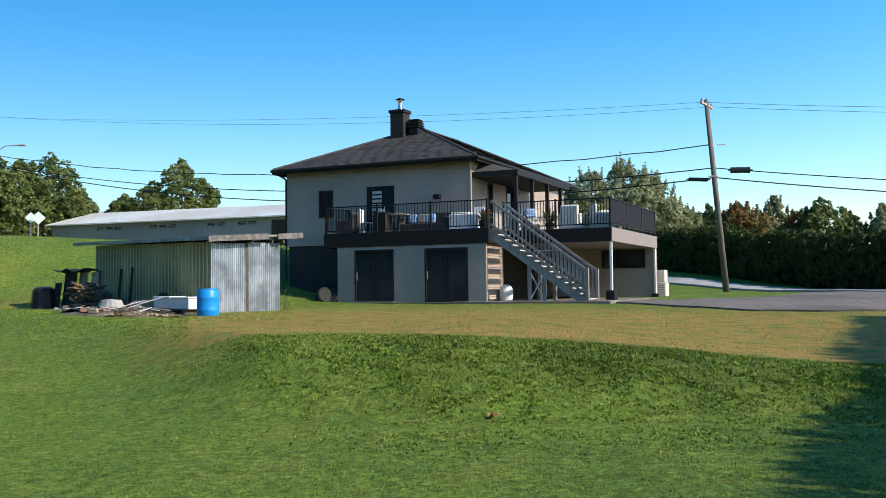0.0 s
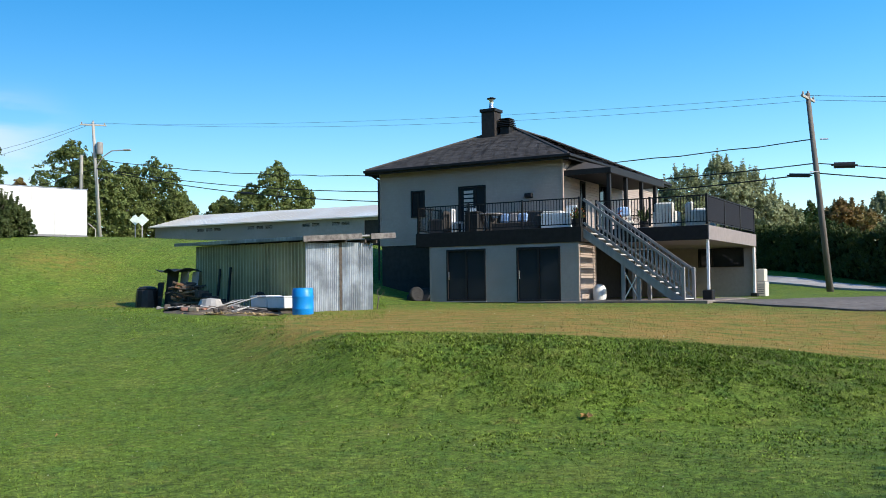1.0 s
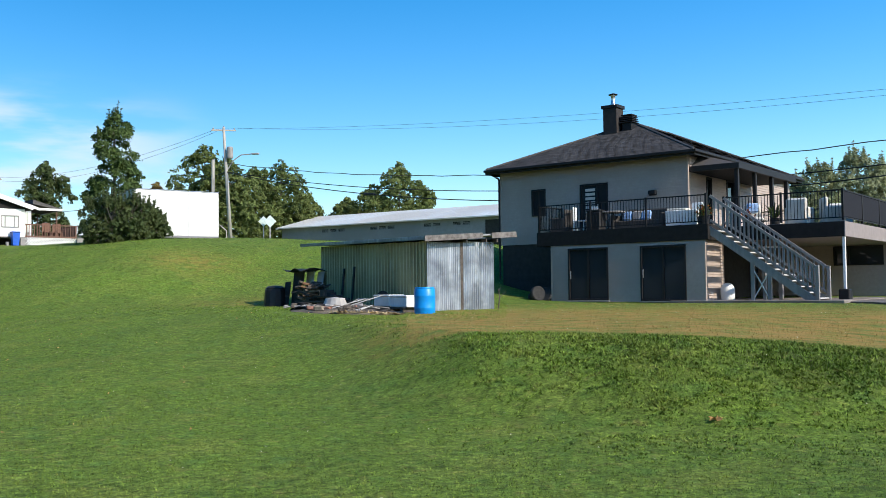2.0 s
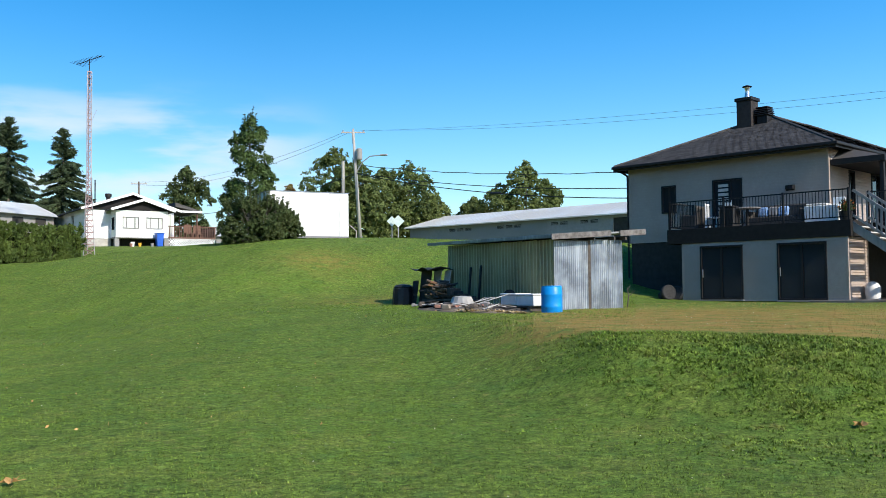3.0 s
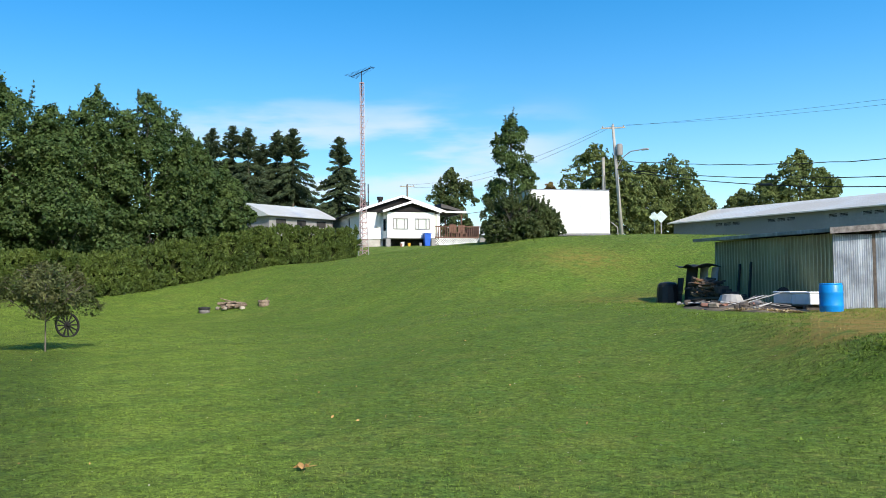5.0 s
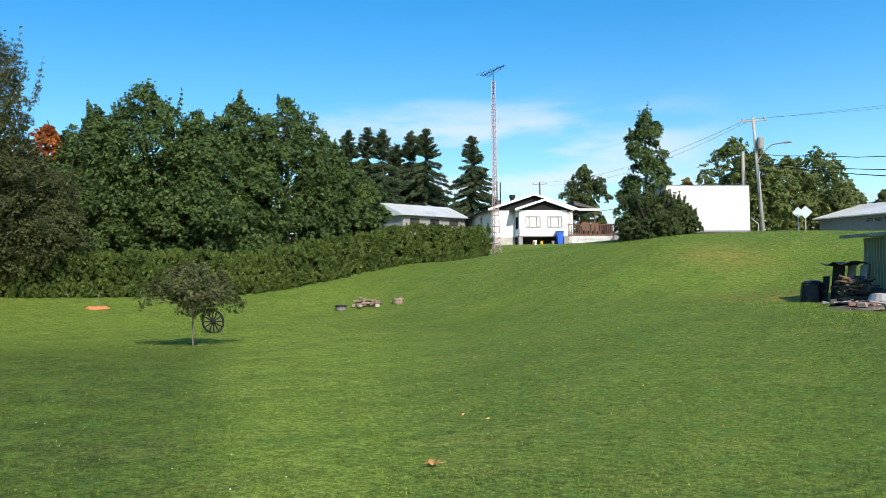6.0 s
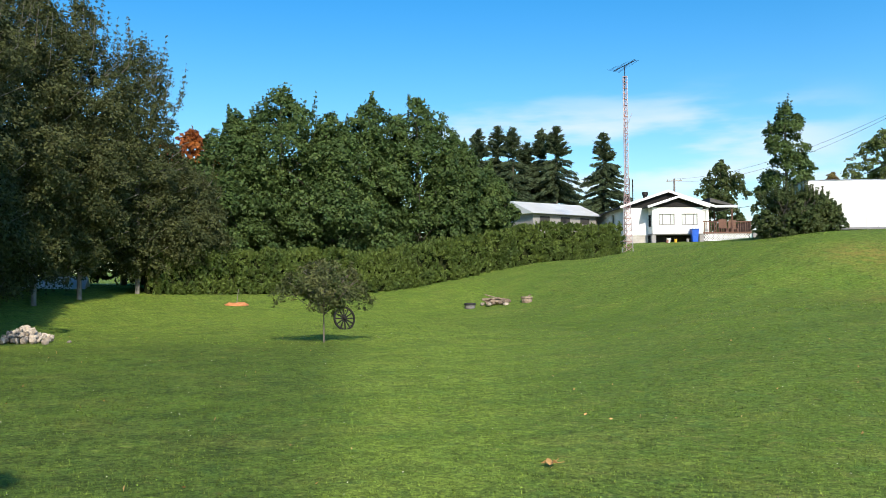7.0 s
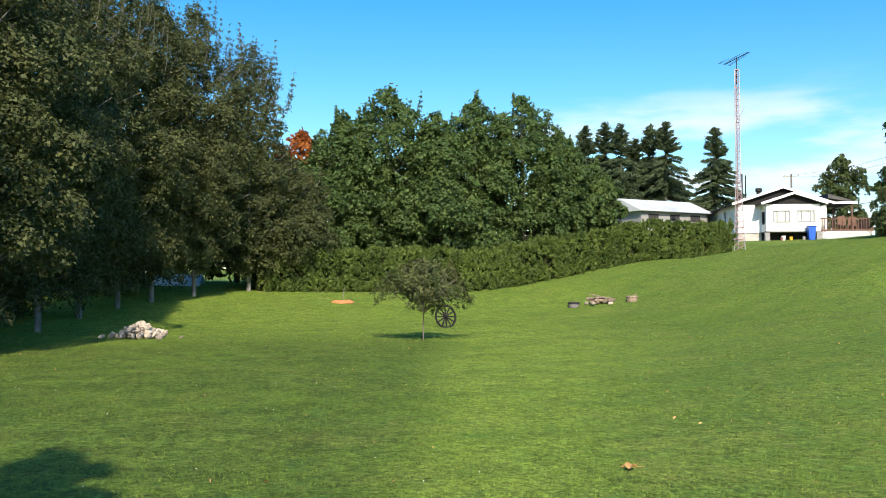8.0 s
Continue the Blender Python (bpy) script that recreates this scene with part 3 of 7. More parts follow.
# maples behind the hedge
for k, (az, d, h, w) in enumerate([(68.2, 60, 7.4, 3.0), (64.2, 61, 11.0, 3.3), (61.6, 62, 12.9, 4.6), (58.6, 61, 10.9, 3.9), (56.3, 63, 11.7, 3.3), (53.4, 64, 11.6, 3.5), (51.2, 66, 8.8, 2.5), (49.2, 68, 6.4, 2.3)]):
    x, y = at_az(az, d)
    broadleaf("maple_tree", x, y, h, w, 40 + k, L_MAPLE, M_BARK, 80, 40000, 0.125, 0.02, 0.75, 0.25, "broad dark green maple behind the hedge", "maples behind the hedge", top=0.45, sprigs=4, lobes=0.14)
x, y = at_az(66.9, 74)
broadleaf("maple_tree", x, y, 11.9, 3.0, 50, L_RED, M_BARK, 40, 12000, 0.18, 0.3, 0.8, 0.2, "maple turned orange red by autumn")
# spruces
for k, (az, d, h, w) in enumerate([(49.8, 90, 11.6, 3.6), (48.6, 92, 12.2, 4.2), (47.7, 90, 11.6, 4.0), (46.9, 93, 10.6, 4.0), (46.0, 93, 11.9, 4.0), (45.1, 91, 11.8, 4.2), (42.3, 93, 11.2, 4.4)]):
    x, y = at_az(az, d)
    conifer("spruce_tree", x, y, h, w, 60 + k, L_SPRUCE, 40000, 0.15, "dark green spruce tree", "spruces behind the bungalow")
# trees along the road behind the barn and the house
far_trees = [
    (26.9, 106, 11.6, 3.2, L_ASH), (25.6, 104, 10.2, 3.2, L_ASH), (24.0, 108, 9.6, 3.4, L_ASH), (22.5, 110, 10.6, 3.6, L_ASH), (21.2, 112, 7.0, 3.4, L_ASH), (28.3, 118, 8.0, 2.4, L_ASH),
    (15.4, 112, 11.0, 3.2, L_ASH), (14.2, 114, 9.0, 2.4, L_ASH), (17.0, 112, 8.2, 3.0, L_ASH), (18.6, 114, 6.8, 2.6, L_ASH),
    (35.6, 112, 9.9, 2.7, L_BUSH), (29.6, 125, 9.0, 1.8, L_RUSSET)]
for k, (az, d, h, w, lf) in enumerate(far_trees):
    x, y = at_az(az, d)
    broadleaf("roadside_tree", x, y, h, w, 80 + k, lf, M_BARK, 60, 15000, 0.17, 0.08, 0.75, 0.2, "leafy green tree beside the road", "trees by the road", lobes=0.22)
for k, (az, d, h, w, lf) in enumerate([(-9.0, 74, 8.6, 3.0, L_SILVER), (-10.9, 75, 9.0, 3.0, L_SILVER), (-12.4, 76, 7.6, 2.6, L_SILVER), (-13.7, 78, 6.0, 2.0, L_SILVER), (-14.6, 80, 5.2, 1.5, L_SILVER), (-7.6, 73, 7.4, 2.4, L_SILVER)]):
    x, y = at_az(az, d)
    broadleaf("willow_tree", x, y, h, w, 100 + k, lf, M_BARK, 70, 17000, 0.12, 0.05, 1.0, 0.18, "silvery green tree behind the house", "trees behind the house", lobes=0.24, sprigs=22)
for k, (az, d, h, w, lf) in enumerate([(-15.8, 84, 5.6, 2.6, L_MAPLE), (-17.4, 84, 5.9, 3.0, L_RUSSET), (-19.3, 92, 7.0, 1.7, L_SILVER), (-20.6, 94, 5.8, 2.3, L_RUSSET), (-21.9, 92, 6.6, 2.6, L_ASH), (-23.4, 94, 5.2, 2.2, L_ASH), (-25.0, 92, 6.0, 1.8, L_SILVER), (-26.6, 92, 5.6, 2.4, L_ASH)]):
    x, y = at_az(az, d)
    broadleaf("garden_tree", x, y, h, w, 120 + k, lf, M_BARK, 50, 11000, 0.16, 0.1, 0.9, 0.16, "mixed tree turning russet beyond the hedge", "trees beyond the hedge", lobes=0.25, sprigs=14)
# narrow maple and shrubs on the hill
x, y = at_az(31.9, 58)
broadleaf("maple_tree", x, y, 7.8, 1.45, 140, L_MAPLE, M_BARK, 70, 17000, 0.095, 0.10, 0.8, 0.14, "narrow young maple on the hill", top=0.55, lobes=0.20, spread=0.24, sprigs=8, inner=500)
for k, (az, d, h, w) in enumerate([(32.9, 52.0, 2.1, 0.9), (32.0, 51.5, 2.35, 1.0), (31.0, 51.6, 2.3, 0.95), (30.2, 52.0, 1.9, 0.8), (29.6, 52.5, 1.4, 0.7)]):
    x, y = at_az(az, d)
    broadleaf("shrub", x, y, h, w, 150 + k, L_BUSH, M_BARK, 40, 9000, 0.06, 0.02, 0.6, 0.05, "dense dark green shrub on the hill", "shrubs on the hill", sprigs=26, shoot=2.4)
# tall screen and a tree out of sight whose shade falls on the lawn
hedge("hedge", (13.0, -4.6), (23.2, 18.8), 8.85, 2.6, 13, L_CEDAR_DK, 30000, 0.22, "tall dark cedar screen at the lawn's edge", steps=40, rough=0.12)
broadleaf("garden_tree", 5.0, -5.6, 12.0, 2.3, 173, L_MAPLE, M_BARK, 30, 9000, 0.22, 0.02, 0.8, 0.16, "leafy tree at the edge of the lawn")
# undergrowth behind the row of trees
for k in range(11):
    tx, ty = -25.6 - 2.4 * k, -5.4 + 1.75 * k
    if k in (7, 8):
        continue
    broadleaf("shrub", tx, ty, 2.2 + 0.5 * math.sin(k * 2.1), 1.3, 180 + k, L_BUSH, M_BARK, 30, 4500, 0.11, 0.02, 0.6, 0.05, "dark undergrowth shrub behind the tree row", "undergrowth")
# trees farther back that fill the row's gaps
for k, (az, d, h) in enumerate([(70.5, 64, 10.0), (73.5, 62, 10.5), (79.5, 58, 10.0), (83.0, 54, 10.0), (87.0, 48, 10.0)]):
    x, y = at_az(az, d)
    broadleaf("maple_tree", x, y, h, 4.6, 220 + k, L_MAPLE, M_BARK, 50, 12000, 0.19, 0.10 if k < 2 else 0.04, 0.7, 0.22, "broad dark maple behind the row of poplars", "maples behind the hedge")
# woods that close the place on the sides that stay unseen
for k in range(16):
    x, y = at_az(100 + 11.5 * k, 58 + 8 * math.sin(k * 1.7))
    broadleaf("garden_tree", x, y, 9 + 2 * math.sin(k * 2.3), 4.5, 200 + k, L_MAPLE, M_BARK, 50, 3500, 0.35, 0.03, 0.7, 0.2, "leafy tree at the far side of the lawn", "trees round the lawn")
# ---- walls with lapped siding ----
def spans(x0, x1, holes, za, zb):
    """Free stretches of x0..x1 at heights za..zb, between the openings."""
    cuts = sorted((max(x0, h[0]), min(x1, h[1])) for h in holes if h[2] < zb - 1e-4 and h[3] > za + 1e-4)
    out, cur = [], x0
    for a, b in cuts:
        if a > cur:
            out.append((cur, a))
        cur = max(cur, b)
    if cur < x1:
        out.append((cur, x1))
    return out


def wall(name, parent, m, x0, x1, z0, z1, holes=(), thick=0.16, material=None, course=0.105, siding=True):
    """A wall from x0 to x1 in its own plane (outside towards -y), with openings through it and lapped courses on it."""
    bm = bmesh.new()
    zs = sorted({z0, z1, *(max(z0, h[2]) for h in holes), *(min(z1, h[3]) for h in holes)})
    for za, zb in zip(zs, zs[1:]):
        for a, b in spans(x0, x1, holes, za, zb):
            box(bm, a, 0.0, za, b, thick, zb)
    w = part(name, bm, material or M_SIDING, parent)
    w.matrix_basis = m
    if siding:
        verts = []
        z = z0
        while z < z1 - 0.02:
            zt = min(z + course, z1)
            for a, b in spans(x0, x1, holes, z + 0.01, zt - 0.01):
                lo, hi = -0.027, -0.003
                verts += [(a, lo, z), (b, lo, z), (b, hi, zt), (a, hi, zt), (a, 0.001, z), (b, 0.001, z), (b, lo, z), (a, lo, z)]
            z += course
        quads_object("siding", np.array(verts), 4, material or M_SIDING, w)
    return w


def window(parent, m, x0, x1, z0, z1, mull=(), bars=(), frame_m=None, pane_m=None, name="window", fw=0.06):
    """A framed window: frame, panes and sill set into the wall."""
    fm, pm = frame_m or M_BLACK, pane_m or M_GLASS
    bm = bmesh.new()
    for r in ((x0, -0.05, z0, x0 + fw, 0.10, z1), (x1 - fw, -0.05, z0, x1, 0.10, z1), (x0 + fw, -0.05, z1 - fw, x1 - fw, 0.10, z1), (x0 + fw, -0.06, z0, x1 - fw, 0.10, z0 + fw)):
        box(bm, *r, bevel=0.006)
    for c in mull:
        box(bm, c - fw / 2, -0.03, z0 + fw, c + fw / 2, 0.08, z1 - fw)
    w = part(name, bm, fm, parent)
    w.matrix_basis = m
    xs = [x0 + fw, *mull, x1 - fw]
    for a, b in zip(xs, xs[1:]):
        part("pane", boxes((a, 0.03, z0 + fw, b, 0.045, z1 - fw)), pm, w)
    return w


HX, HY, HZ, HR = -6.41, 39.4, 1.40, -24.5
house = thing("house", HX, HY, HZ, HR, "grey sided two-storey house with a dark hip roof and black deck", "house")
IDN = pose(0, 0, 0)
M_BLIND = mat("window_blind", (0.42, 0.42, 0.40), (0.50, 0.50, 0.48), 6, 0.8)
M_BEIGE = mat("beige_plastic", (0.55, 0.52, 0.44), (0.62, 0.58, 0.50), 6, 0.6)


def build_house():
    h = house
    A, B = IDN, pose(8.24, 0, 0, 0, 0, 90)
    Lw, Bk = pose(0, 11.9, 0, 0, 0, -90), pose(8.24, 11.9, 0, 0, 0, 180)
    wall("wall", h, A, 0, 8.24, 2.33, 5.42, [(1.51, 2.18, 3.46, 4.56), (3.76, 4.99, 2.67, 4.60)])
    wall("wall", h, B, 0.16, 11.74, 2.33, 5.42, [(1.72, 2.25, 2.67, 4.70), (3.82, 4.70, 2.67, 4.76)])
    wall("wall", h, Lw, 0.16, 11.74, 2.33, 5.42)
    wall("wall", h, Bk, 0, 8.24, 2.33, 5.42)
    window(h, A, 1.51, 2.18, 3.46, 4.56, [1.86])
    window(h, B, 1.72, 2.25, 2.67, 4.70)
    window(h, B, 3.82, 4.70, 2.67, 4.76)
    d = window(h, A, 3.76, 4.99, 2.67, 4.60, [4.52], name="door")
    for k in range(9):
        part("blind_slat", boxes((3.98, 0.018, 2.95 + k * 0.17, 4.40, 0.028, 3.06 + k * 0.17)), M_BLIND, d)
    part("door_handle", boxes((4.56, -0.09, 3.60, 4.60, -0.05, 3.78), bevel=0.008), M_CHROME, d, "metal door handle")
    # foundation walls
    wall("foundation", h, pose(0, 0.03, 0), 0.03, 8.21, -0.6, 2.33, material=M_FOUND, siding=False)
    wall("foundation", h, pose(0.03, 11.9, 0, 0, 0, -90), 0.0, 11.85, -0.6, 2.33, material=M_FOUND, siding=False)
    wall("foundation", h, pose(8.21, 0, 0, 0, 0, 90), 0.2, 11.9, -0.6, 2.33, material=M_FOUND, siding=False)
    # lower rooms under the deck
    F = pose(0, -1.8, 0)
    wall("wall", h, F, 3.49, 9.52, 0.0, 2.12, [(4.20, 5.88, 0.05, 2.0), (7.15, 8.88, 0.02, 1.99)])
    wall("wall", h, pose(9.52, -1.8, 0, 0, 0, 90), 0.16, 1.80, 0.0, 2.12)
    wall("wall", h, pose(3.49, 0, 0, 0, 0, -90), 0.0, 1.64, 0.0, 2.12)
    for a, b, za, zb in ((4.20, 5.88, 0.05, 2.0), (7.15, 8.88, 0.02, 1.99)):
        w = window(h, F, a, b, za, zb, [(a + b) / 2], name="patio_door", fw=0.07)
        part("door_handle", boxes((a + 0.10, -0.07, 0.85, a + 0.13, -0.03, 1.15), bevel=0.006), M_CHROME, w, "pale metal door handle")
        part("threshold", boxes((a - 0.03, -0.10, za - 0.05, b + 0.03, 0.0, za), bevel=0.008), M_GREYWOOD, w)
    K = pose(0, 7.3, 0)
    wall("wall", h, K, 8.24, 13.62, 0.0, 2.12, [(11.35, 13.25, 1.30, 2.08)])
    wall("wall", h, pose(13.62, 7.3, 0, 0, 0, 90), 0.16, 0.5, 0.0, 2.12)
    window(h, K, 11.35, 13.25, 1.30, 2.08, [11.95], fw=0.05)
    for c in ((9.50, -1.825, 0.0, 9.58, -1.74, 2.12), (3.45, -1.825, 0.0, 3.53, -1.74, 2.12), (8.20, -0.03, 2.33, 8.275, 0.06, 5.4), (-0.035, -0.03, 2.33, 0.05, 0.06, 5.4)):
        part("corner_trim", boxes(c), M_SIDING, h)
    # wall lamp
    lamp = part("wall_lamp", boxes((6.70, -0.05, 3.96, 7.03, -0.02, 4.16), (6.72, -0.16, 4.00, 7.01, -0.05, 4.14), bevel=0.01), M_BLACK, h, "black box wall lamp")
    # hip roof with fascia, soffit, gutters and rows of shingles
    ov, ze, zr = 0.45, 5.40, 7.58
    x0, x1, y0, y1 = -ov, 8.24 + ov, -ov, 11.9 + ov
    r0, r1 = (4.12, 4.30, zr), (4.12, 7.6, zr)
    bm = bmesh.new()
    vs = [bm.verts.new(p) for p in ((x0, y0, ze + 0.10), (x1, y0, ze + 0.10), (x1, y1, ze + 0.10), (x0, y1, ze + 0.10), r0, r1,
                                    (x0, y0, ze), (x1, y0, ze), (x1, y1, ze), (x0, y1, ze))]
    for f in ((0, 1, 4), (1, 2, 5, 4), (2, 3, 5), (3, 0, 4, 5), (6, 7, 1, 0), (7, 8, 2, 1), (8, 9, 3, 2), (9, 6, 0, 3), (9, 8, 7, 6)):
        bm.faces.new([vs[k] for k in f])
    roof = part("roof", bm, M_SHINGLE, h, "dark asphalt shingle hip roof")
    rng = random.Random(5)
    verts = []
    for c0, c1, top in (((x0, y0), (x1, y0), (r0, r0)), ((x1, y0), (x1, y1), (r0, r1)), ((x1, y1), (x0, y1), (r1, r1)), ((x0, y1), (x0, y0), (r1, r0))):
        a0, a1 = Vector((*c0, ze + 0.10)), Vector((*c1, ze + 0.10))
        b0, b1 = Vector(top[0]), Vector(top[1])
        nrm = (a1 - a0).cross(b0 - a0).normalized()
        n = 34
        for k in range(n):
            f0, f1 = k / n, min(1, (k + 1.15) / n)
            p0, p1 = a0.lerp(b0, f0), a1.lerp(b1, f0)
            q0, q1 = a0.lerp(b0, f1), a1.lerp(b1, f1)
            ln = (p1 - p0).length
            if ln < 0.3:
                continue
            u = 0.0
            while u < ln:
                w = rng.uniform(0.18, 0.42)
                e = min(ln, u + w)
                s0, s1 = u / ln, e / ln
                up = rng.uniform(0.010, 0.020)
                verts += [p0.lerp(p1, s0) + nrm * up, p0.lerp(p1, s1) + nrm * up, q0.lerp(q1, s1) + nrm * 0.004, q0.lerp(q1, s0) + nrm * 0.004]
                u = e
    sh = quads_object("shingles", np.array([tuple(v) for v in verts]), 4, M_SHINGLE_I, roof)
    sh["kind"] = "stuff"
    for a, b in (((x0, y0), r0), ((x1, y0), r0), ((x1, y1), r1), ((x0, y1), r1)):
        bm = bmesh.new()
        rod(bm, (a[0], a[1], ze + 0.11), (b[0], b[1], b[2] + 0.02), 0.055, None, 5)
        part("hip_cap", bm, M_SHINGLE, roof)
    part("ridge_cap", rod(bmesh.new(), r0, r1, 0.06, None, 5), M_SHINGLE, roof)
    part("fascia", boxes((x0 - 0.02, y0 - 0.025, ze - 0.10, x1 + 0.02, y0, ze + 0.10), (x1, y0, ze - 0.10, x1 + 0.025, y1, ze + 0.10),
                         (x0 - 0.025, y0, ze - 0.10, x0, y1, ze + 0.10), (x0, y1, ze - 0.10, x1, y1 + 0.025, ze + 0.10)), M_BLACK, roof)
    for g in ((x0 - 0.05, y0 - 0.13, ze - 0.02, x1 + 0.12, y0 - 0.027, ze + 0.09), (x1 + 0.027, y0 - 0.13, ze - 0.02, x1 + 0.13, y1, ze + 0.09)):
        part("gutter", boxes(g, bevel=0.02), M_BLACK, roof)
    part("soffit", boxes((x0, y0, ze - 0.03, x1, y1, ze - 0.004)), M_FASCIA, roof)
    bm = bmesh.new()
    rod(bm, (-0.30, -0.40, ze - 0.05), (-0.06, -0.06, ze - 0.28), 0.04)
    rod(bm, (-0.06, -0.06, ze - 0.28), (-0.06, -0.06, 0.9), 0.04)
    part("downspout", bm, M_BLACK, h)
    # chimney and roof vent
    ch = part("chimney", boxes((3.26, 3.0, 6.6, 3.90, 3.62, 8.12), bevel=0.01), M_CHIMNEY, h, "dark clad square chimney")
    part("cap", boxes((3.20, 2.94, 8.12, 3.96, 3.68, 8.26), bevel=0.015), M_BLACK, ch)
    part("flue", lathe(bmesh.new(), [(0.12, 8.26), (0.12, 8.34), (0.10, 8.36), (0.10, 8.68), (0.12, 8.70), (0.12, 8.72)], 16, Matrix.Translation((3.60, 3.30, 0))), M_CHROME, ch, "steel flue pipe", True)
    part("flue_cap", lathe(bmesh.new(), [(0.19, 8.72), (0.20, 8.75), (0.06, 8.80), (0.01, 8.81)], 16, Matrix.Translation((3.60, 3.30, 0))), M_BLACK, ch, "", True)
    vent = part("roof_vent", boxes((4.02, 3.25, 6.95, 4.46, 3.69, 7.48), bevel=0.01), M_BLACK, h, "black louvred roof vent")
    for k in range(4):
        part("louvre", boxes((3.93 + 0.01 * k, 3.16 + 0.01 * k, 7.46 + k * 0.075, 4.55 - 0.01 * k, 3.78 - 0.01 * k, 7.50 + k * 0.075), bevel=0.008), M_BLACK, vent)
    part("lid", boxes((3.98, 3.21, 7.76, 4.50, 3.73, 7.82), bevel=0.02), M_BLACK, vent)
    # porch roof beside the upper door
    bm = bmesh.new()
    pr = [(7.80, 0.20), (10.05, 0.20), (10.05, 6.6), (8.24, 6.6)]
    vs = [bm.verts.new(p) for p in ((8.26, 0.22, 4.92), (10.10, 0.22, 4.92), (10.10, 6.7, 4.92), (8.26, 6.7, 4.92), (8.26, 0.95, 5.38), (8.60, 1.1, 5.38), (8.60, 6.7, 5.38), (8.26, 6.7, 5.38),
                                    (7.86, 0.22, 4.92), (7.86, -0.02, 4.92), (10.10, -0.02, 4.92))]
    for f in ((0, 1, 5, 4), (1, 2, 6, 5), (4, 5, 6, 7), (3, 2, 1, 0), (2, 3, 7, 6)):
        bm.faces.new([vs[k] for k in f])
    for v in (vs[8], vs[9], vs[10]):
        bm.verts.remove(v)
    porch = part("porch_roof", bm, M_SHINGLE, h, "low shingled porch roof")
    part("beam", boxes((7.86, 0.10, 4.74, 10.12, 0.22, 4.94), (10.0, 0.22, 4.74, 10.12, 6.7, 4.94)), M_BLACK, porch)
    part("ceiling", boxes((8.27, 0.22, 4.74, 10.0, 6.7, 4.78)), M_FASCIA, porch)
    for y in (0.30, 2.15, 4.05, 5.85):
        part("porch_post", boxes((9.90, y - 0.07, 2.66, 10.04, y + 0.07, 4.74), bevel=0.01), M_BLACK, h)
    # decks: floor boards on a frame, fascia boards all round
    deck = part("deck", boxes((2.95, -1.72, 2.20, 9.62, -0.02, 2.60), (8.44, -0.05, 2.20, 13.66, 7.36, 2.60)), M_FASCIA, h, "raised deck with dark fascia")
    part("fascia_board", boxes((2.86, -1.86, 2.12, 9.70, -1.82, 2.66), bevel=0.005), M_FASCIA, deck)
    part("fascia_board", boxes((2.86, -1.82, 2.12, 2.90, -0.02, 2.66), bevel=0.005), M_FASCIA, deck)
    part("fascia_board", boxes((9.66, -1.82, 2.12, 9.70, -0.2, 2.66), bevel=0.005), M_FASCIA, deck)
    part("fascia_board", boxes((9.70, -0.19, 2.12, 13.70, -0.15, 2.62), bevel=0.005), M_FASCIA, deck)
    # paler colour than the other fascia boards, for the side the sun lights
    part("fascia_board", boxes((13.70, -0.19, 2.12, 13.74, 7.42, 2.62), bevel=0.005), M_FASCIA_TAN, deck, "fascia board in a paler greige for its sunlit side")
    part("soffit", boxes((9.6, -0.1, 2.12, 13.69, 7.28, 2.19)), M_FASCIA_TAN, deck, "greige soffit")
    first = None
    for k in range(12):
        y = -1.80 + k * 0.145
        first = part("deck_board", boxes((2.90, y, 2.60, 9.66, y + 0.138, 2.63)), M_GREYWOOD, deck) if first is None else share("deck_board", first, pose(0, 0.145 * k, 0), deck)
    first = None
    for k in range(50):
        first = part("deck_board", boxes((9.0, -0.14, 2.60, 13.69, 0.0, 2.63)), M_GREYWOOD, deck) if first is None else share("deck_board", first, pose(0, 0.148 * k, 0), deck)
    # railings
    def railing(p, q, z=2.66, hgt=1.03, gap=0.112, panel=False):
        p, q = Vector((*p, z)), Vector((*q, z))
        ln = (q - p).length
        rz = math.degrees(math.atan2(q.y - p.y, q.x - p.x))
        r = part("railing", boxes((0, -0.028, hgt - 0.04, ln, 0.028, hgt)), M_BLACK, h, "black metal deck railing")
        r.matrix_basis = Matrix.Translation(p) @ pose(0, 0, 0, 0, 0, rz)
        part("bottom_rail", boxes((0, -0.02, 0.08, ln, 0.02, 0.115)), M_BLACK, r)
        n = max(1, round(ln / 2.3))
        for k in range(n + 1):
            x = ln * k / n
            part("post", boxes((x - 0.035, -0.035, 0, x + 0.035, 0.035, hgt + 0.03), bevel=0.006), M_BLACK, r)
        if panel:
            for k in range(n):
                part("privacy_screen", boxes((ln * k / n + 0.05, -0.012, 0.14, ln * (k + 1) / n - 0.05, 0.012, hgt - 0.06)), M_SCREEN, r, "dark privacy screen")
        b0 = None
        for k in range(1, int(ln / gap)):
            if b0 is None:
                b0 = part("baluster", boxes((-0.009, -0.009, 0.115, 0.009, 0.009, hgt - 0.04)), M_BLACK, r)
                b0.matrix_basis = pose(gap, 0, 0)
            else:
                share("baluster", b0, pose(gap * k, 0, 0), r)
        return r
    railing((2.93, -1.78), (9.62, -1.78))
    railing((2.93, -1.78), (2.93, -0.05))
    railing((9.62, -0.12), (13.66, -0.12))
    railing((13.66, -0.12), (13.66, 7.38), panel=True)
    railing((13.66, 7.38), (8.3, 7.38))
    # stairs from the deck down to the slab
    st = part("staircase", stringer(), M_GREYWOOD, h, "grey wooden outside staircase with open treads")
    tr = None
    n = 14
    rise, run = 2.72 / n, 0.272
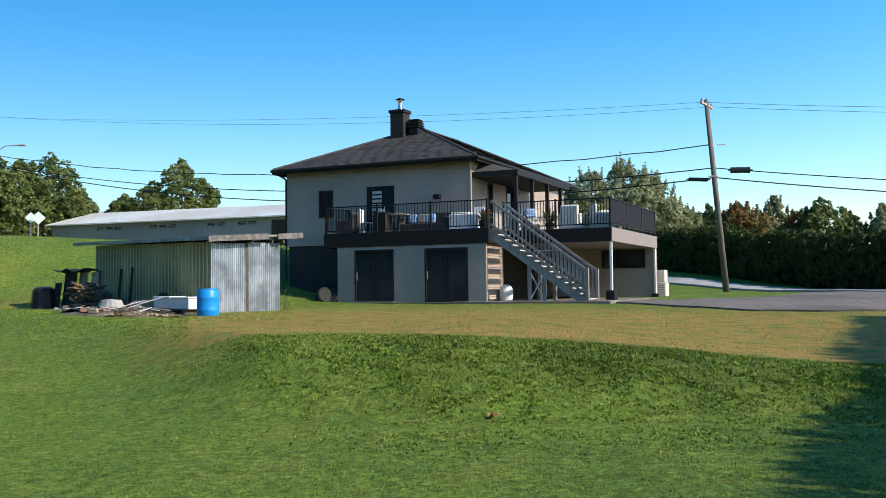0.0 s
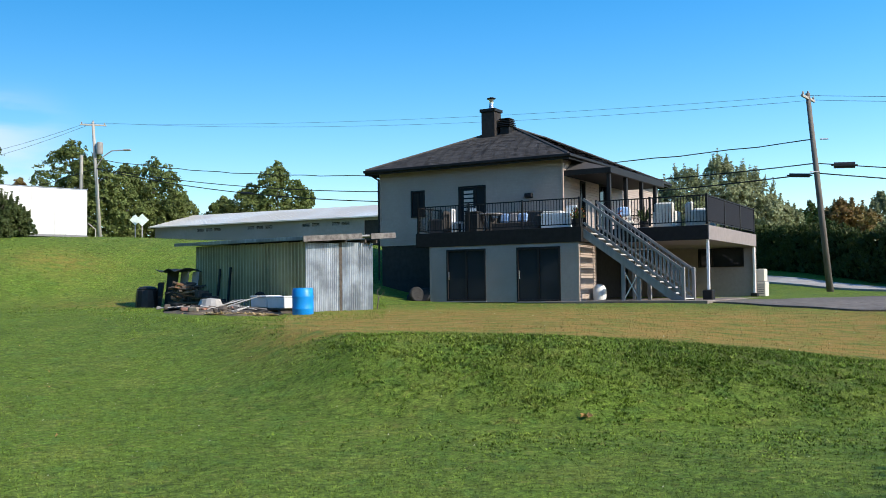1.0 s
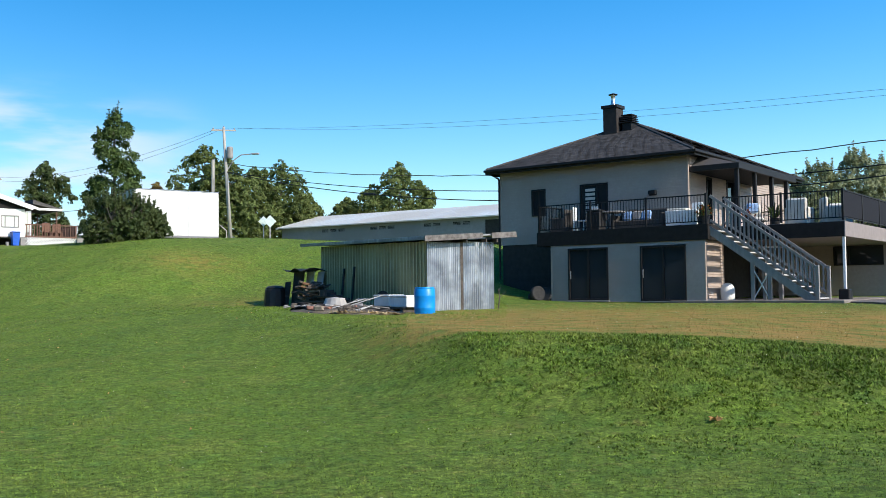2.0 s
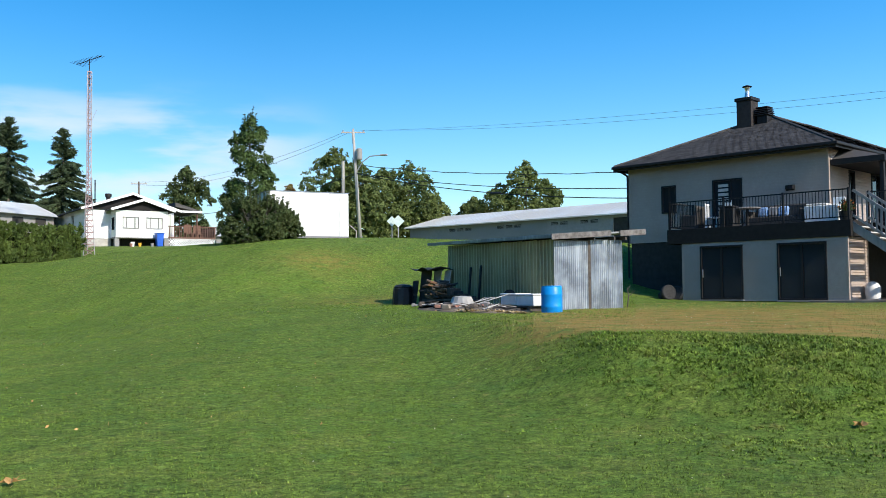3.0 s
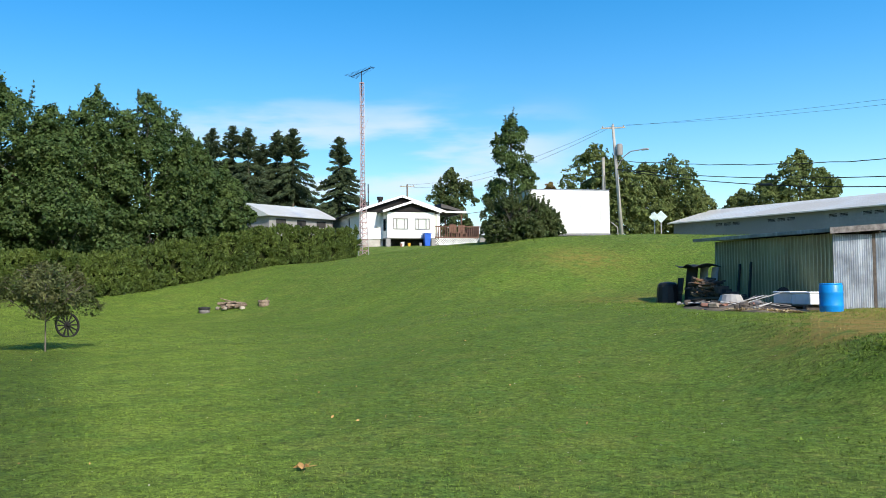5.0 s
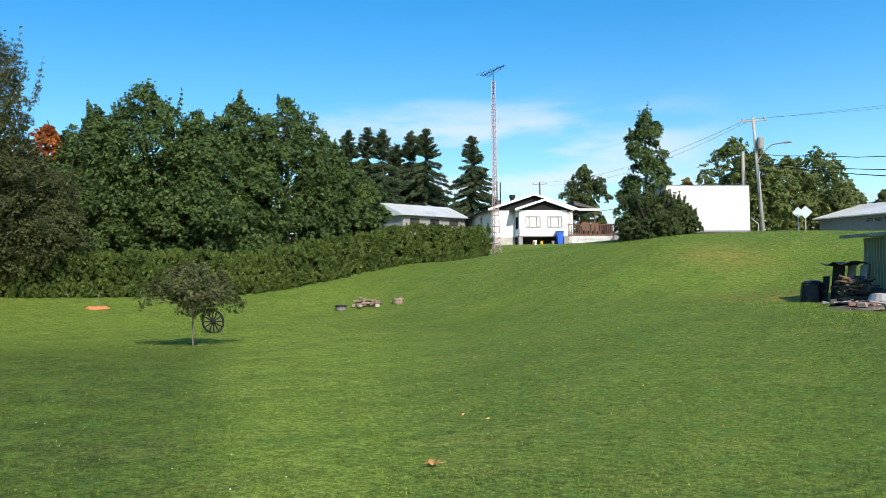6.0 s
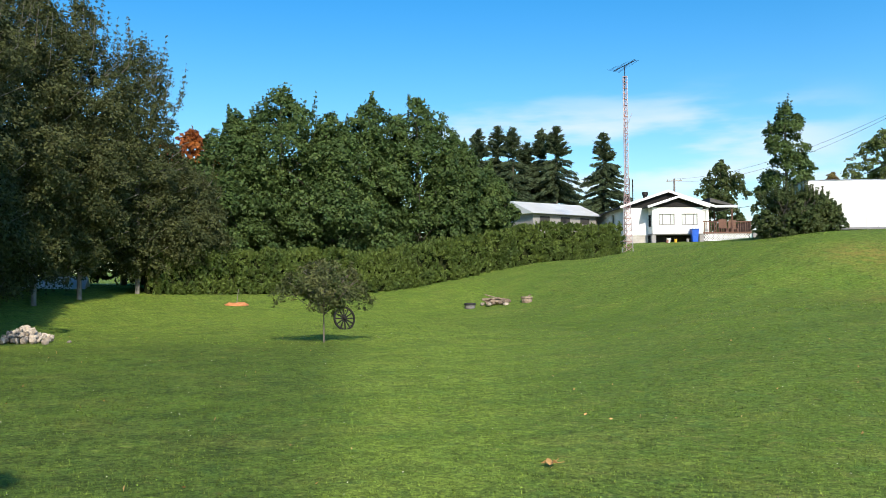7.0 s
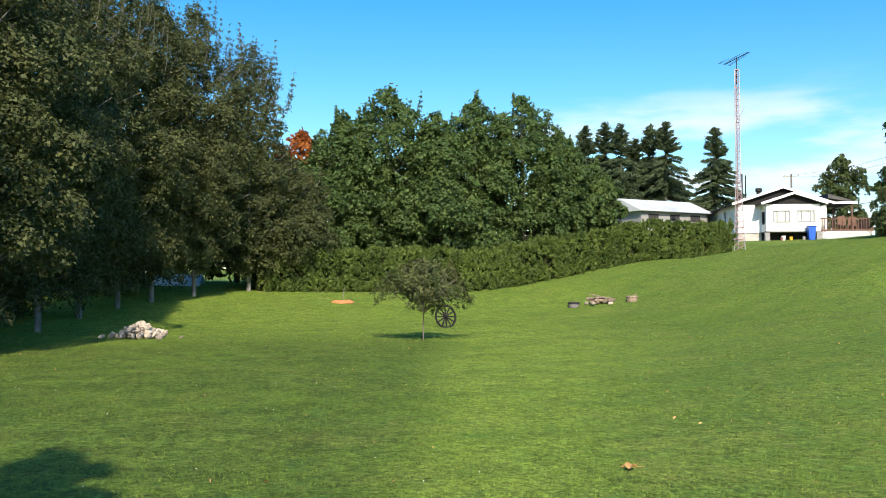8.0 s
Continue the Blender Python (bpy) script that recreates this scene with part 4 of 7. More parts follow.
    for k in range(n - 1):
        m = pose(9.70 + run * k, 0, 2.63 - rise * (k + 1))
        if tr is None:
            tr = part("tread", boxes((0, -1.62, -0.04, 0.27, -0.42, 0.0), bevel=0.006), M_TREAD, st, "stair tread in a paler grey for its sunlit top")
            tr.matrix_basis = m
        else:
            share("tread", tr, m, st)
    for y in (-1.66, -0.38):
        a, b = Vector((9.72, y, 2.63)), Vector((13.20, y, 0.08))
        bm = bmesh.new()
        for off, w in ((1.00, 0.045), (0.16, 0.035)):
            dirv = (b - a)
            box(bm, 0, -0.03, -w, dirv.length, 0.03, w, m=Matrix.Translation(a + Vector((0, 0, off))) @ dirv.to_track_quat('X', 'Z').to_matrix().to_4x4())
        rl = part("handrail", bm, M_GREYWOOD, st)
        b0 = None
        for k in range(1, 24):
            f = k / 24
            m = Matrix.Translation(a.lerp(b, f))
            if b0 is None:
                b0 = part("baluster", boxes((-0.022, -0.018, 0.12, 0.022, 0.018, 1.0)), M_GREYWOOD, rl)
                b0.matrix_basis = m
            else:
                share("baluster", b0, m, rl)
        part("newel_post", boxes((13.17, y - 0.05, -0.15, 13.28, y + 0.05, 1.15), bevel=0.01), M_GREYWOOD, st)
    for x in (11.12, 11.68):
        for y in (-1.60, -0.44):
            part("stair_post", boxes((x - 0.06, y - 0.06, -0.15, x + 0.06, y + 0.06, 2.63 - (x - 9.70) * 0.714 - 0.2), bevel=0.01), M_GREYWOOD, st)
    bm = bmesh.new()
    rod(bm, (11.15, -1.60, 0.1), (11.65, -1.60, 0.95), 0.02)
    rod(bm, (11.65, -1.60, 0.1), (11.15, -1.60, 1.05), 0.02)
    part("brace", bm, M_WHITE, st, "thin pale cross brace")
    # posts under the large deck
    for x, y in ((13.66, -0.08), (13.66, 7.25)):
        part("deck_post", boxes((x - 0.045, y - 0.045, -0.2, x + 0.045, y + 0.045, 2.12), bevel=0.008), M_WHITE, h, "white deck post")
    part("post_base", boxes((13.48, -0.26, -0.2, 13.84, 0.10, 0.38), bevel=0.04), M_BLACK, h, "black post base")
    part("post_base", boxes((13.52, 7.11, -0.2, 13.80, 7.39, 0.2), bevel=0.02), M_BLACK, h, "black post base")


def stringer():
    bm = bmesh.new()
    a, b = Vector((9.62, 0, 2.52)), Vector((13.25, 0, -0.08))
    d = b - a
    q = d.to_track_quat('X', 'Z').to_matrix().to_4x4()
    for y in (-1.66, -0.38):
        box(bm, 0, -0.022, -0.15, d.length, 0.022, 0.11, m=Matrix.Translation(a + Vector((0, y, 0))) @ q)
    return bm


M_CHROME = mat("bright_metal", (0.55, 0.56, 0.57), (0.65, 0.66, 0.67), 9, 0.3, metal=0.9)
M_CHIMNEY = mat("chimney_cladding", (0.028, 0.024, 0.023), (0.040, 0.035, 0.033), 7, 0.8, spec=0.2)
M_SHINGLE_I = mat("shingle_tabs", (0.034, 0.032, 0.031), (0.062, 0.058, 0.055), 20, 0.95, bump=0.005, bscale=80, c3=(0.040, 0.037, 0.036), island=0.45, big=0.6)
M_WHITE_DIM = mat("pale_soffit", (0.22, 0.21, 0.205), (0.27, 0.26, 0.25), 5, 0.7)
M_GREYMETAL = mat("grey_metal", (0.16, 0.16, 0.17), (0.20, 0.20, 0.21), 9, 0.5)
M_SCREEN = mat("dark_screen", (0.012, 0.013, 0.017), (0.019, 0.020, 0.025), 30, 0.9, spec=0.15)
# paler than the other stair wood: sunlight on the treads put into the colour
M_TREAD = mat("sunlit_tread", (0.42, 0.41, 0.39), (0.52, 0.51, 0.49), 8, 0.75, bump=0.003)
build_house()

# slab and driveway, laid just above the ground
def laid_sheet(name, outline, m, label, category, lift=0.02, cell=0.35):
    """A paved sheet that follows the ground, bounded by a simple outline, with a thin edge."""
    xs, ys = [p[0] for p in outline], [p[1] for p in outline]
    def inside(x, y):
        c = False
        j = len(outline) - 1
        for i in range(len(outline)):
            xi, yi = outline[i]
            xj, yj = outline[j]
            if (yi > y) != (yj > y) and x < (xj - xi) * (y - yi) / (yj - yi) + xi:
                c = not c
            j = i
        return c
    bm = bmesh.new()
    grid = {}
    def v(i, j):
        if (i, j) not in grid:
            x, y = min(xs) + i * cell, min(ys) + j * cell
            grid[i, j] = bm.verts.new((x, y, ground_z(x, y) + lift))
        return grid[i, j]
    for i in range(int((max(xs) - min(xs)) / cell) + 1):
        for j in range(int((max(ys) - min(ys)) / cell) + 1):
            if inside(min(xs) + (i + 0.5) * cell, min(ys) + (j + 0.5) * cell):
                bm.faces.new((v(i, j), v(i + 1, j), v(i + 1, j + 1), v(i, j + 1)))
    # draw the stepped rim onto the outline
    for w in [w for w in bm.verts if w.is_boundary]:
        best = None
        for i in range(len(outline)):
            a, b = Vector(outline[i - 1]), Vector(outline[i])
            q = Vector((w.co.x, w.co.y))
            f = max(0.0, min(1.0, (q - a).dot(b - a) / (b - a).length_squared))
            c = a + (b - a) * f
            if best is None or (c - q).length < best[0]:
                best = ((c - q).length, c)
        if best[0] < cell:
            w.co = (best[1].x, best[1].y, ground_z(best[1].x, best[1].y) + lift)
    r = bmesh.ops.extrude_face_region(bm, geom=bm.faces[:])
    bmesh.ops.translate(bm, vec=(0, 0, -0.12), verts=[g for g in r["geom"] if isinstance(g, bmesh.types.BMVert)])
    bmesh.ops.recalc_face_normals(bm, faces=bm.faces[:])
    return tagged(part(name, bm, m), label, category, kind="structure")


def hw(x, y):
    """House plan to world plan."""
    a = radians(HR)
    return HX + x * math.cos(a) - y * math.sin(a), HY + x * math.sin(a) + y * math.cos(a)


M_SLAB = mat("brown_grey_slab", (0.17, 0.145, 0.125), (0.25, 0.22, 0.195), 2.5, 0.9, bump=0.004, c3=(0.14, 0.115, 0.10), big=0.8)
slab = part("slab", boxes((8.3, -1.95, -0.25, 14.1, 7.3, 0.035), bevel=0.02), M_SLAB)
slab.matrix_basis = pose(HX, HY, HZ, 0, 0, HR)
tagged(slab, "brown-grey concrete slab under the deck", "slab", kind="structure")
M_GRAVEL = mat("grey_gravel", (0.11, 0.095, 0.082), (0.20, 0.175, 0.152), 5, 0.95, bump=0.03, bscale=30, c3=(0.10, 0.088, 0.075), big=0.3)
M_DRIVE = mat("pale_driveway", (0.34, 0.33, 0.31), (0.44, 0.43, 0.41), 4, 0.9, bump=0.012, c3=(0.31, 0.29, 0.27))
laid_sheet("driveway", [(5.6, 33.9), (6.2, 31.0), (7.2, 28.7), (8.8, 26.9), (10.5, 26.2), (14.0, 26.0), (25.0, 27.0), (40, 28), (40, 37.2), (21.1, 37.4), (18.1, 43.0), (16.2, 42.2), (12.8, 36.4), (10.0, 35.0), (7.4, 34.6)], M_GRAVEL, "grey gravel driveway beside the house", "driveway", 0.05)
laid_sheet("road", [(11.6, 60.0), (15.0, 52.0), (18.0, 43.5), (21.0, 37.6), (40, 37.4), (40, 40.5), (23, 40.6), (20.2, 45.0), (16.0, 55.0), (13.4, 61.2)], M_DRIVE, "pale paved lane beside the hedge", "road", 0.10)
# ---- sheet-metal shed ----
def corrugated(x0, x1, z0, z1, pitch=0.076, depth=0.018, slope=0.0):
    """A corrugated sheet in x and z, outside towards +y, with thickness."""
    bm = bmesh.new()
    n = max(2, int((x1 - x0) / (pitch / 4)))
    rows = []
    for k in range(n + 1):
        x = x0 + (x1 - x0) * k / n
        y = depth * max(-0.6, math.sin(2 * math.pi * x / pitch))
        zt = z1 + slope * (x - x0)
        rows.append([bm.verts.new((x, y, z0)), bm.verts.new((x, y, zt)), bm.verts.new((x, y - 0.006, z0)), bm.verts.new((x, y - 0.006, zt))])
    for a, b in zip(rows, rows[1:]):
        bm.faces.new((a[0], a[1], b[1], b[0]))
        bm.faces.new((b[2], b[3], a[3], a[2]))
        bm.faces.new((a[1], a[3], b[3], b[1]))
    bmesh.ops.recalc_face_normals(bm, faces=bm.faces[:])
    return bm


shed = thing("shed", -6.65, 27.2, 1.25, 133.8, "low metal shed with a flat roof, olive and bare sheets", "shed")


def build_shed():
    W = 2.32
    for k in range(8):
        x0 = 0.02 + k * 0.955
        p = part("olive_sheet", corrugated(x0, x0 + 0.965, -0.15 - 0.01 * (k % 3), 2.10 + 0.022 * k, 0.19, 0.03), M_TIN_GREEN, shed, "olive painted ribbed sheet")
        p.matrix_basis = pose(0, 0.002 * (k % 2), 0)
    # paler strips put into the colour the rib contrast lost in shade
    rib = None
    for k in range(36):
        rib = part("rib", boxes((0.12, 0.028, -0.1, 0.165, 0.046, 2.08), bevel=0.008), M_RIB, shed, "pale strip painting in the light on the sheet's rib") if rib is None else share("rib", rib, pose(0.211 * k, 0.001 * (k % 3), 0.018 * k * 0.25), shed)
    E0 = pose(-0.005, 0, 0, 0, 0, 90)
    for k, (a, b, za, zb) in enumerate(((-1.13, -0.02, 0.0, 2.06), (-1.86, -1.22, 0.03, 2.10), (-2.33, -1.84, 0.02, 2.10))):
        # end sheets: local x runs along the end
        bm = corrugated(a, b, za, zb, 0.066, 0.012)
        p = part("bare_sheet", bm, M_TIN, shed, "bare galvanised corrugated sheet")
        p.matrix_basis = Matrix(((0, -1, 0, -0.03 - 0.004 * k), (1, 0, 0, 0), (0, 0, 1, 0), (0, 0, 0, 1)))
    part("back_sheet", boxes((0.0, -W, -0.2, 7.66, -W + 0.02, 2.15)), M_TIN, shed)
    part("far_sheet", boxes((7.64, -W, -0.2, 7.67, 0.0, 2.2)), M_TIN_GREEN, shed)
    part("corner_post", boxes((-0.035, -1.22, 0.0, 0.05, -1.13, 2.08)), M_OLDWOOD, shed, "dark wooden door post")
    part("corner_post", boxes((-0.02, -0.05, -0.1, 0.06, 0.012, 2.1)), M_TIN, shed)
    part("sill_board", boxes((-0.10, -2.6, -0.10, 0.02, 0.0, 0.035), bevel=0.01), M_OLDWOOD_PALE, shed)
    part("lining", boxes((0.02, -W + 0.03, 0.0, 7.6, -0.04, 2.0)), M_FOUND, shed)
    # roof: sheets on rafters, slightly sloping back
    bm = bmesh.new()
    vs = [bm.verts.new(p) for p in ((-0.30, 0.24, 2.16), (9.0, 0.24, 2.37), (9.0, -2.95, 2.36), (-0.30, -2.95, 2.33))]
    f = bm.faces.new(vs)
    r = bmesh.ops.extrude_face_region(bm, geom=[f])
    bmesh.ops.translate(bm, vec=(0, 0, 0.05), verts=[g for g in r["geom"] if isinstance(g, bmesh.types.BMVert)])
    bmesh.ops.recalc_face_normals(bm, faces=bm.faces[:])
    rf = part("roof", bm, M_TIN_DULL, shed, "dull metal shed roof")
    def strip(p, q, w, t, m, name, lab=""):
        p, q = Vector(p), Vector(q)
        d = q - p
        bm = bmesh.new()
        box(bm, 0, -t / 2, -w, d.length, t / 2, 0, bevel=0.004, m=Matrix.Translation(p) @ d.to_track_quat('X', 'Z').to_matrix().to_4x4())
        return part(name, bm, m, rf, lab)
    strip((-0.33, 0.27, 2.22), (9.0, 0.27, 2.43), 0.11, 0.02, M_TIN, "edge_flashing", "pale metal edge flashing")
    strip((-0.34, 0.28, 2.23), (-0.34, -1.74, 2.36), 0.17, 0.03, M_OLDWOOD_PALE, "fascia_board", "weathered fascia board")
    strip((-0.34, -2.06, 2.36), (-0.34, -2.97, 2.42), 0.17, 0.03, M_OLDWOOD_PALE, "fascia_board", "weathered fascia board")
    for y in (-0.6, -1.2, -1.9, -2.3):
        strip((-0.30, y, 2.18), (7.6, y, 2.28), 0.10, 0.05, M_OLDWOOD, "rafter")


M_OLDWOOD = mat("old_dark_wood", (0.055, 0.045, 0.038), (0.10, 0.085, 0.07), 9, 0.9, bump=0.006, stretch=(0.2, 1, 1))
M_OLDWOOD_PALE = mat("weathered_pale_wood", (0.09, 0.082, 0.076), (0.20, 0.188, 0.176), 9, 0.9, bump=0.006, stretch=(0.2, 1, 1))
M_RIB = mat("pale_olive_rib", (0.38, 0.365, 0.20), (0.50, 0.485, 0.31), 6, 0.6, stretch=(1, 1, 0.3))
M_TIN_DULL = mat("dull_roof_sheet", (0.20, 0.21, 0.215), (0.30, 0.31, 0.315), 3, 0.6, metal=0.3, c3=(0.17, 0.16, 0.15))
M_STRAW = mat("dry_straw", (0.40, 0.29, 0.13), (0.58, 0.44, 0.22), 4, 0.85, island=0.3)
M_RUST = mat("rusted_steel", (0.10, 0.055, 0.03), (0.20, 0.11, 0.06), 9, 0.9, bump=0.004)
M_DARKPLASTIC = mat("black_plastic", (0.012, 0.012, 0.013), (0.02, 0.02, 0.02), 6, 0.5)
M_BRICK = mat("red_brick", (0.24, 0.11, 0.08), (0.36, 0.19, 0.14), 8, 0.9, bump=0.006, obj=0.25)
M_PALEBOARD = mat("pale_board", (0.40, 0.39, 0.37), (0.52, 0.51, 0.49), 5, 0.8, bump=0.004, c3=(0.34, 0.33, 0.31), big=1.5)
M_SOIL = mat("bare_soil", (0.045, 0.038, 0.033), (0.13, 0.11, 0.092), 6, 0.95, bump=0.05, bscale=20, c3=(0.20, 0.155, 0.10), big=0.9)
M_ROCK = mat("field_stone", (0.32, 0.27, 0.21), (0.50, 0.43, 0.34), 5, 0.9, bump=0.02, c3=(0.26, 0.22, 0.18), obj=0.35)
M_LOG = mat("firewood", (0.12, 0.088, 0.062), (0.27, 0.205, 0.145), 8, 0.9, bump=0.008, obj=0.25)
M_RUBBER = mat("tyre_rubber", (0.015, 0.015, 0.016), (0.028, 0.028, 0.028), 12, 0.8)
M_TERRACOTTA = mat("orange_mulch", (0.42, 0.15, 0.05), (0.55, 0.24, 0.10), 9, 0.9, bump=0.02)
build_shed()


def sw(x, y):
    """Shed plan to world plan."""
    a = radians(133.8)
    return -6.65 + x * math.cos(a) - y * math.sin(a), 27.2 + x * math.sin(a) + y * math.cos(a)


def put(name, sx, sy, rz, label, category, dz=0.0, group=""):
    x, y = sw(sx, sy)
    return thing(name, x, y, ground_z(x, y) + dz, rz + 133.8, label, category, group)


def build_clutter():
    rng = random.Random(9)
    # plastic drum
    b = put("barrel", -1.39, 0.90, 0, "blue plastic drum standing by the shed", "barrel", -0.12)
    part("body", lathe(bmesh.new(), [(0.02, 0.0), (0.26, 0.0), (0.285, 0.04), (0.29, 0.25), (0.297, 0.27), (0.29, 0.29), (0.29, 0.58), (0.297, 0.60), (0.29, 0.62), (0.282, 0.79), (0.262, 0.82), (0.02, 0.82)], 28), M_BARREL, b, "", True)
    part("rim", lathe(bmesh.new(), [(0.262, 0.80), (0.272, 0.80), (0.272, 0.845), (0.255, 0.845), (0.25, 0.82)], 28), M_BARREL, b, "", True)
    part("bung", lathe(bmesh.new(), [(0.04, 0.82), (0.04, 0.84), (0.03, 0.845), (0.005, 0.845)], 10, Matrix.Translation((0.13, 0.05, 0))), M_BARREL, b)
    # two white boxes on a dark pallet
    for k in range(2):
        c = put("foam_box", 0.05 + k * 1.05, 0.72, 0, "white foam box on a dark pallet", "box", 0.14, "white boxes by the shed")
        part("body", boxes((-0.50, -0.24, 0, 0.50, 0.24, 0.29), bevel=0.02), M_WHITE, c)
        part("lid", boxes((-0.515, -0.26, 0.29, 0.515, 0.26, 0.35), bevel=0.02), M_WHITE, c)
    p = put("pallet", 0.58, 0.72, 0, "dark wooden pallet under the boxes", "pallet")
    for k in range(5):
        part("slat", boxes((-0.95, -0.3 + k * 0.13, 0.09, 0.95, -0.2 + k * 0.13, 0.12)), M_OLDWOOD, p)
    for x in (-0.85, 0.0, 0.85):
        part("bearer", boxes((x - 0.05, -0.3, -0.05, x + 0.05, 0.32, 0.09)), M_OLDWOOD, p)
    # black composter
    c = put("compost_bin", 9.2, 1.2, 10, "black plastic compost bin on the grass", "bin", -0.05)
    part("body", lathe(bmesh.new(), [(0.02, 0), (0.43, 0), (0.43, 0.06), (0.37, 0.66), (0.33, 0.72)], 12), M_DARKPLASTIC, c)
    part("lid", lathe(bmesh.new(), [(0.35, 0.70), (0.36, 0.73), (0.28, 0.80), (0.10, 0.83), (0.01, 0.83)], 12), M_DARKPLASTIC, c)
    # leaning panels and sheets
    for k, (x, y, w, hh, ln, m, lab) in enumerate(((7.85, 0.50, 0.62, 1.42, -7, M_PALEBOARD, "pale board leaning on the shed"), (8.35, 0.72, 0.95, 1.30, -6, M_FOUND, "dark board leaning on the shed"),
                                                   (8.85, 0.95, 0.5, 0.95, -8, M_FOUND, "dark board leaning on the shed"), (7.25, 0.38, 0.5, 1.30, -8, M_PALEBOARD, "pale board leaning on the shed"))):
        t = put("board", x, y, 0, lab, "board", -0.03, "boards beside the shed")
        q = part("panel", boxes((-w / 2, -0.02, 0, w / 2, 0.02, hh), bevel=0.006), m, t)
        q.matrix_basis = pose(0, 0, 0, -ln, 0, 0)
        q2 = part("batten", boxes((-w / 2, 0.02, hh * 0.4, w / 2, 0.045, hh * 0.4 + 0.08), bevel=0.004), M_OLDWOOD, t)
        q2.matrix_basis = pose(0, 0, 0, -ln, 0, 0)
    t = put("tarpaulin", 7.95, 0.56, 0, "black sheet lying over the leaning boards", "tarpaulin", 1.26)
    bm = bmesh.new()
    bmesh.ops.create_grid(bm, x_segments=10, y_segments=6, size=0.5)
    for v in bm.verts:
        v.co = (v.co.x * 1.7, v.co.y * 1.0, 0.07 * math.sin(v.co.x * 9) * math.cos(v.co.y * 5) + 0.06)
    r = bmesh.ops.extrude_face_region(bm, geom=bm.faces[:])
    bmesh.ops.translate(bm, vec=(0, 0, -0.02), verts=[g for g in r["geom"] if isinstance(g, bmesh.types.BMVert)])
    part("sheet", bm, M_DARKPLASTIC, t)
    # firewood rack along the olive wall
    t = put("firewood_rack", 5.7, 0.80, 0, "low rack heaped with scrap wood and branches", "rack", 0.0)
    part("base", boxes((-1.9, -0.35, 0.18, 1.75, 0.35, 0.24), bevel=0.01), M_OLDWOOD, t)
    for x in (-1.6, -0.2, 1.3):
        part("leg", boxes((x - 0.04, -0.3, -0.1, x + 0.04, 0.3, 0.18)), M_OLDWOOD, t)
    for k in range(95):
        x, y = rng.uniform(0.35, 1.6), rng.uniform(-0.3, 0.32)
        z = 0.27 + rng.random() * (0.62 - 0.2 * abs(x - 0.9))
        a = rng.gauss(1.45, 0.35) if k % 3 else rng.gauss(0.1, 0.4)
        dv = Vector((math.cos(a) * 0.26, math.sin(a) * 0.22, rng.uniform(-0.06, 0.09)))
        part("stick", rod(bmesh.new(), Vector((x, y, z)) - dv * 0.7, Vector((x, y, z)) + dv, rng.uniform(0.025, 0.055), None, 6), rng.choice([M_OLDWOOD, M_OLDWOOD, M_LOG, M_RUST]), t)
    for k in range(7):
        part("scrap", boxes((-1.5 + 0.42 * k, -0.28 + 0.05 * (k % 3), 0.24, -1.2 + 0.42 * k, 0.05 + 0.06 * (k % 2), 0.34 + 0.09 * (k % 4)), bevel=0.015), M_OLDWOOD if k % 2 else M_FOUND, t)
    for k in range(5):
        part("plank", boxes((-1.6 + k * 0.03, -0.3 + 0.1 * k, 0.25 + 0.03 * k, -0.1 + 0.1 * k, -0.14 + 0.1 * k, 0.275 + 0.03 * k)), M_OLDWOOD_PALE if k % 2 else M_OLDWOOD, t)
    # bars leaning on the wall
    for x, hh in ((4.75, 1.46), (5.55, 1.40)):
        t = put("post", x, 0.22, 0, "dark timber post leaning on the shed wall", "post", -0.05, "leaning posts")
        q = part("bar", boxes((-0.045, -0.03, 0, 0.045, 0.03, hh), bevel=0.008), M_DARKPLASTIC, t)
        q.matrix_basis = pose(0, 0, 0, 6, 2, 0)
    # tubular frame and wheelbarrow wheel
    t = put("wheelbarrow", 2.05, 1.05, 20, "upturned old wheelbarrow with steel handles", "wheelbarrow", 0.0)
    bm = bmesh.new()
    for s in (-0.25, 0.25):
        rod(bm, (s, -0.5, 0.05), (s, 0.1, 0.50), 0.018)
        rod(bm, (s, 0.1, 0.50), (s, 0.7, 0.35), 0.018)
        rod(bm, (s, 0.1, 0.50), (s * 1.2, 0.2, 0.0), 0.016)
    rod(bm, (-0.25, 0.1, 0.5), (0.25, 0.1, 0.5), 0.018)
    bmesh.ops.scale(bm, vec=(0.8, 0.55, 0.75), verts=bm.verts[:])
    part("frame", bm, M_TIN_DULL, t, "grey bent steel tubes")
    bm = bmesh.new()
    lathe(bm, [(0.04, -0.06), (0.13, -0.05), (0.19, -0.03), (0.19, 0.03), (0.13, 0.05), (0.04, 0.06)], 18, pose(-0.35, -0.45, 0.42, 90, 0, 30))
    part("wheel", bm, M_RUBBER, t, "worn rubber wheel")
    bm = bmesh.new()
    lathe(bm, [(0.56, 0.0), (0.52, 0.06), (0.34, 0.40), (0.02, 0.43)], 14, Matrix.Diagonal((1.0, 0.7, 1, 1)) @ Matrix.Translation((0.75, 0.75, 0.0)))
    part("tray", bm, M_PALEBOARD, t, "pale upturned tray")
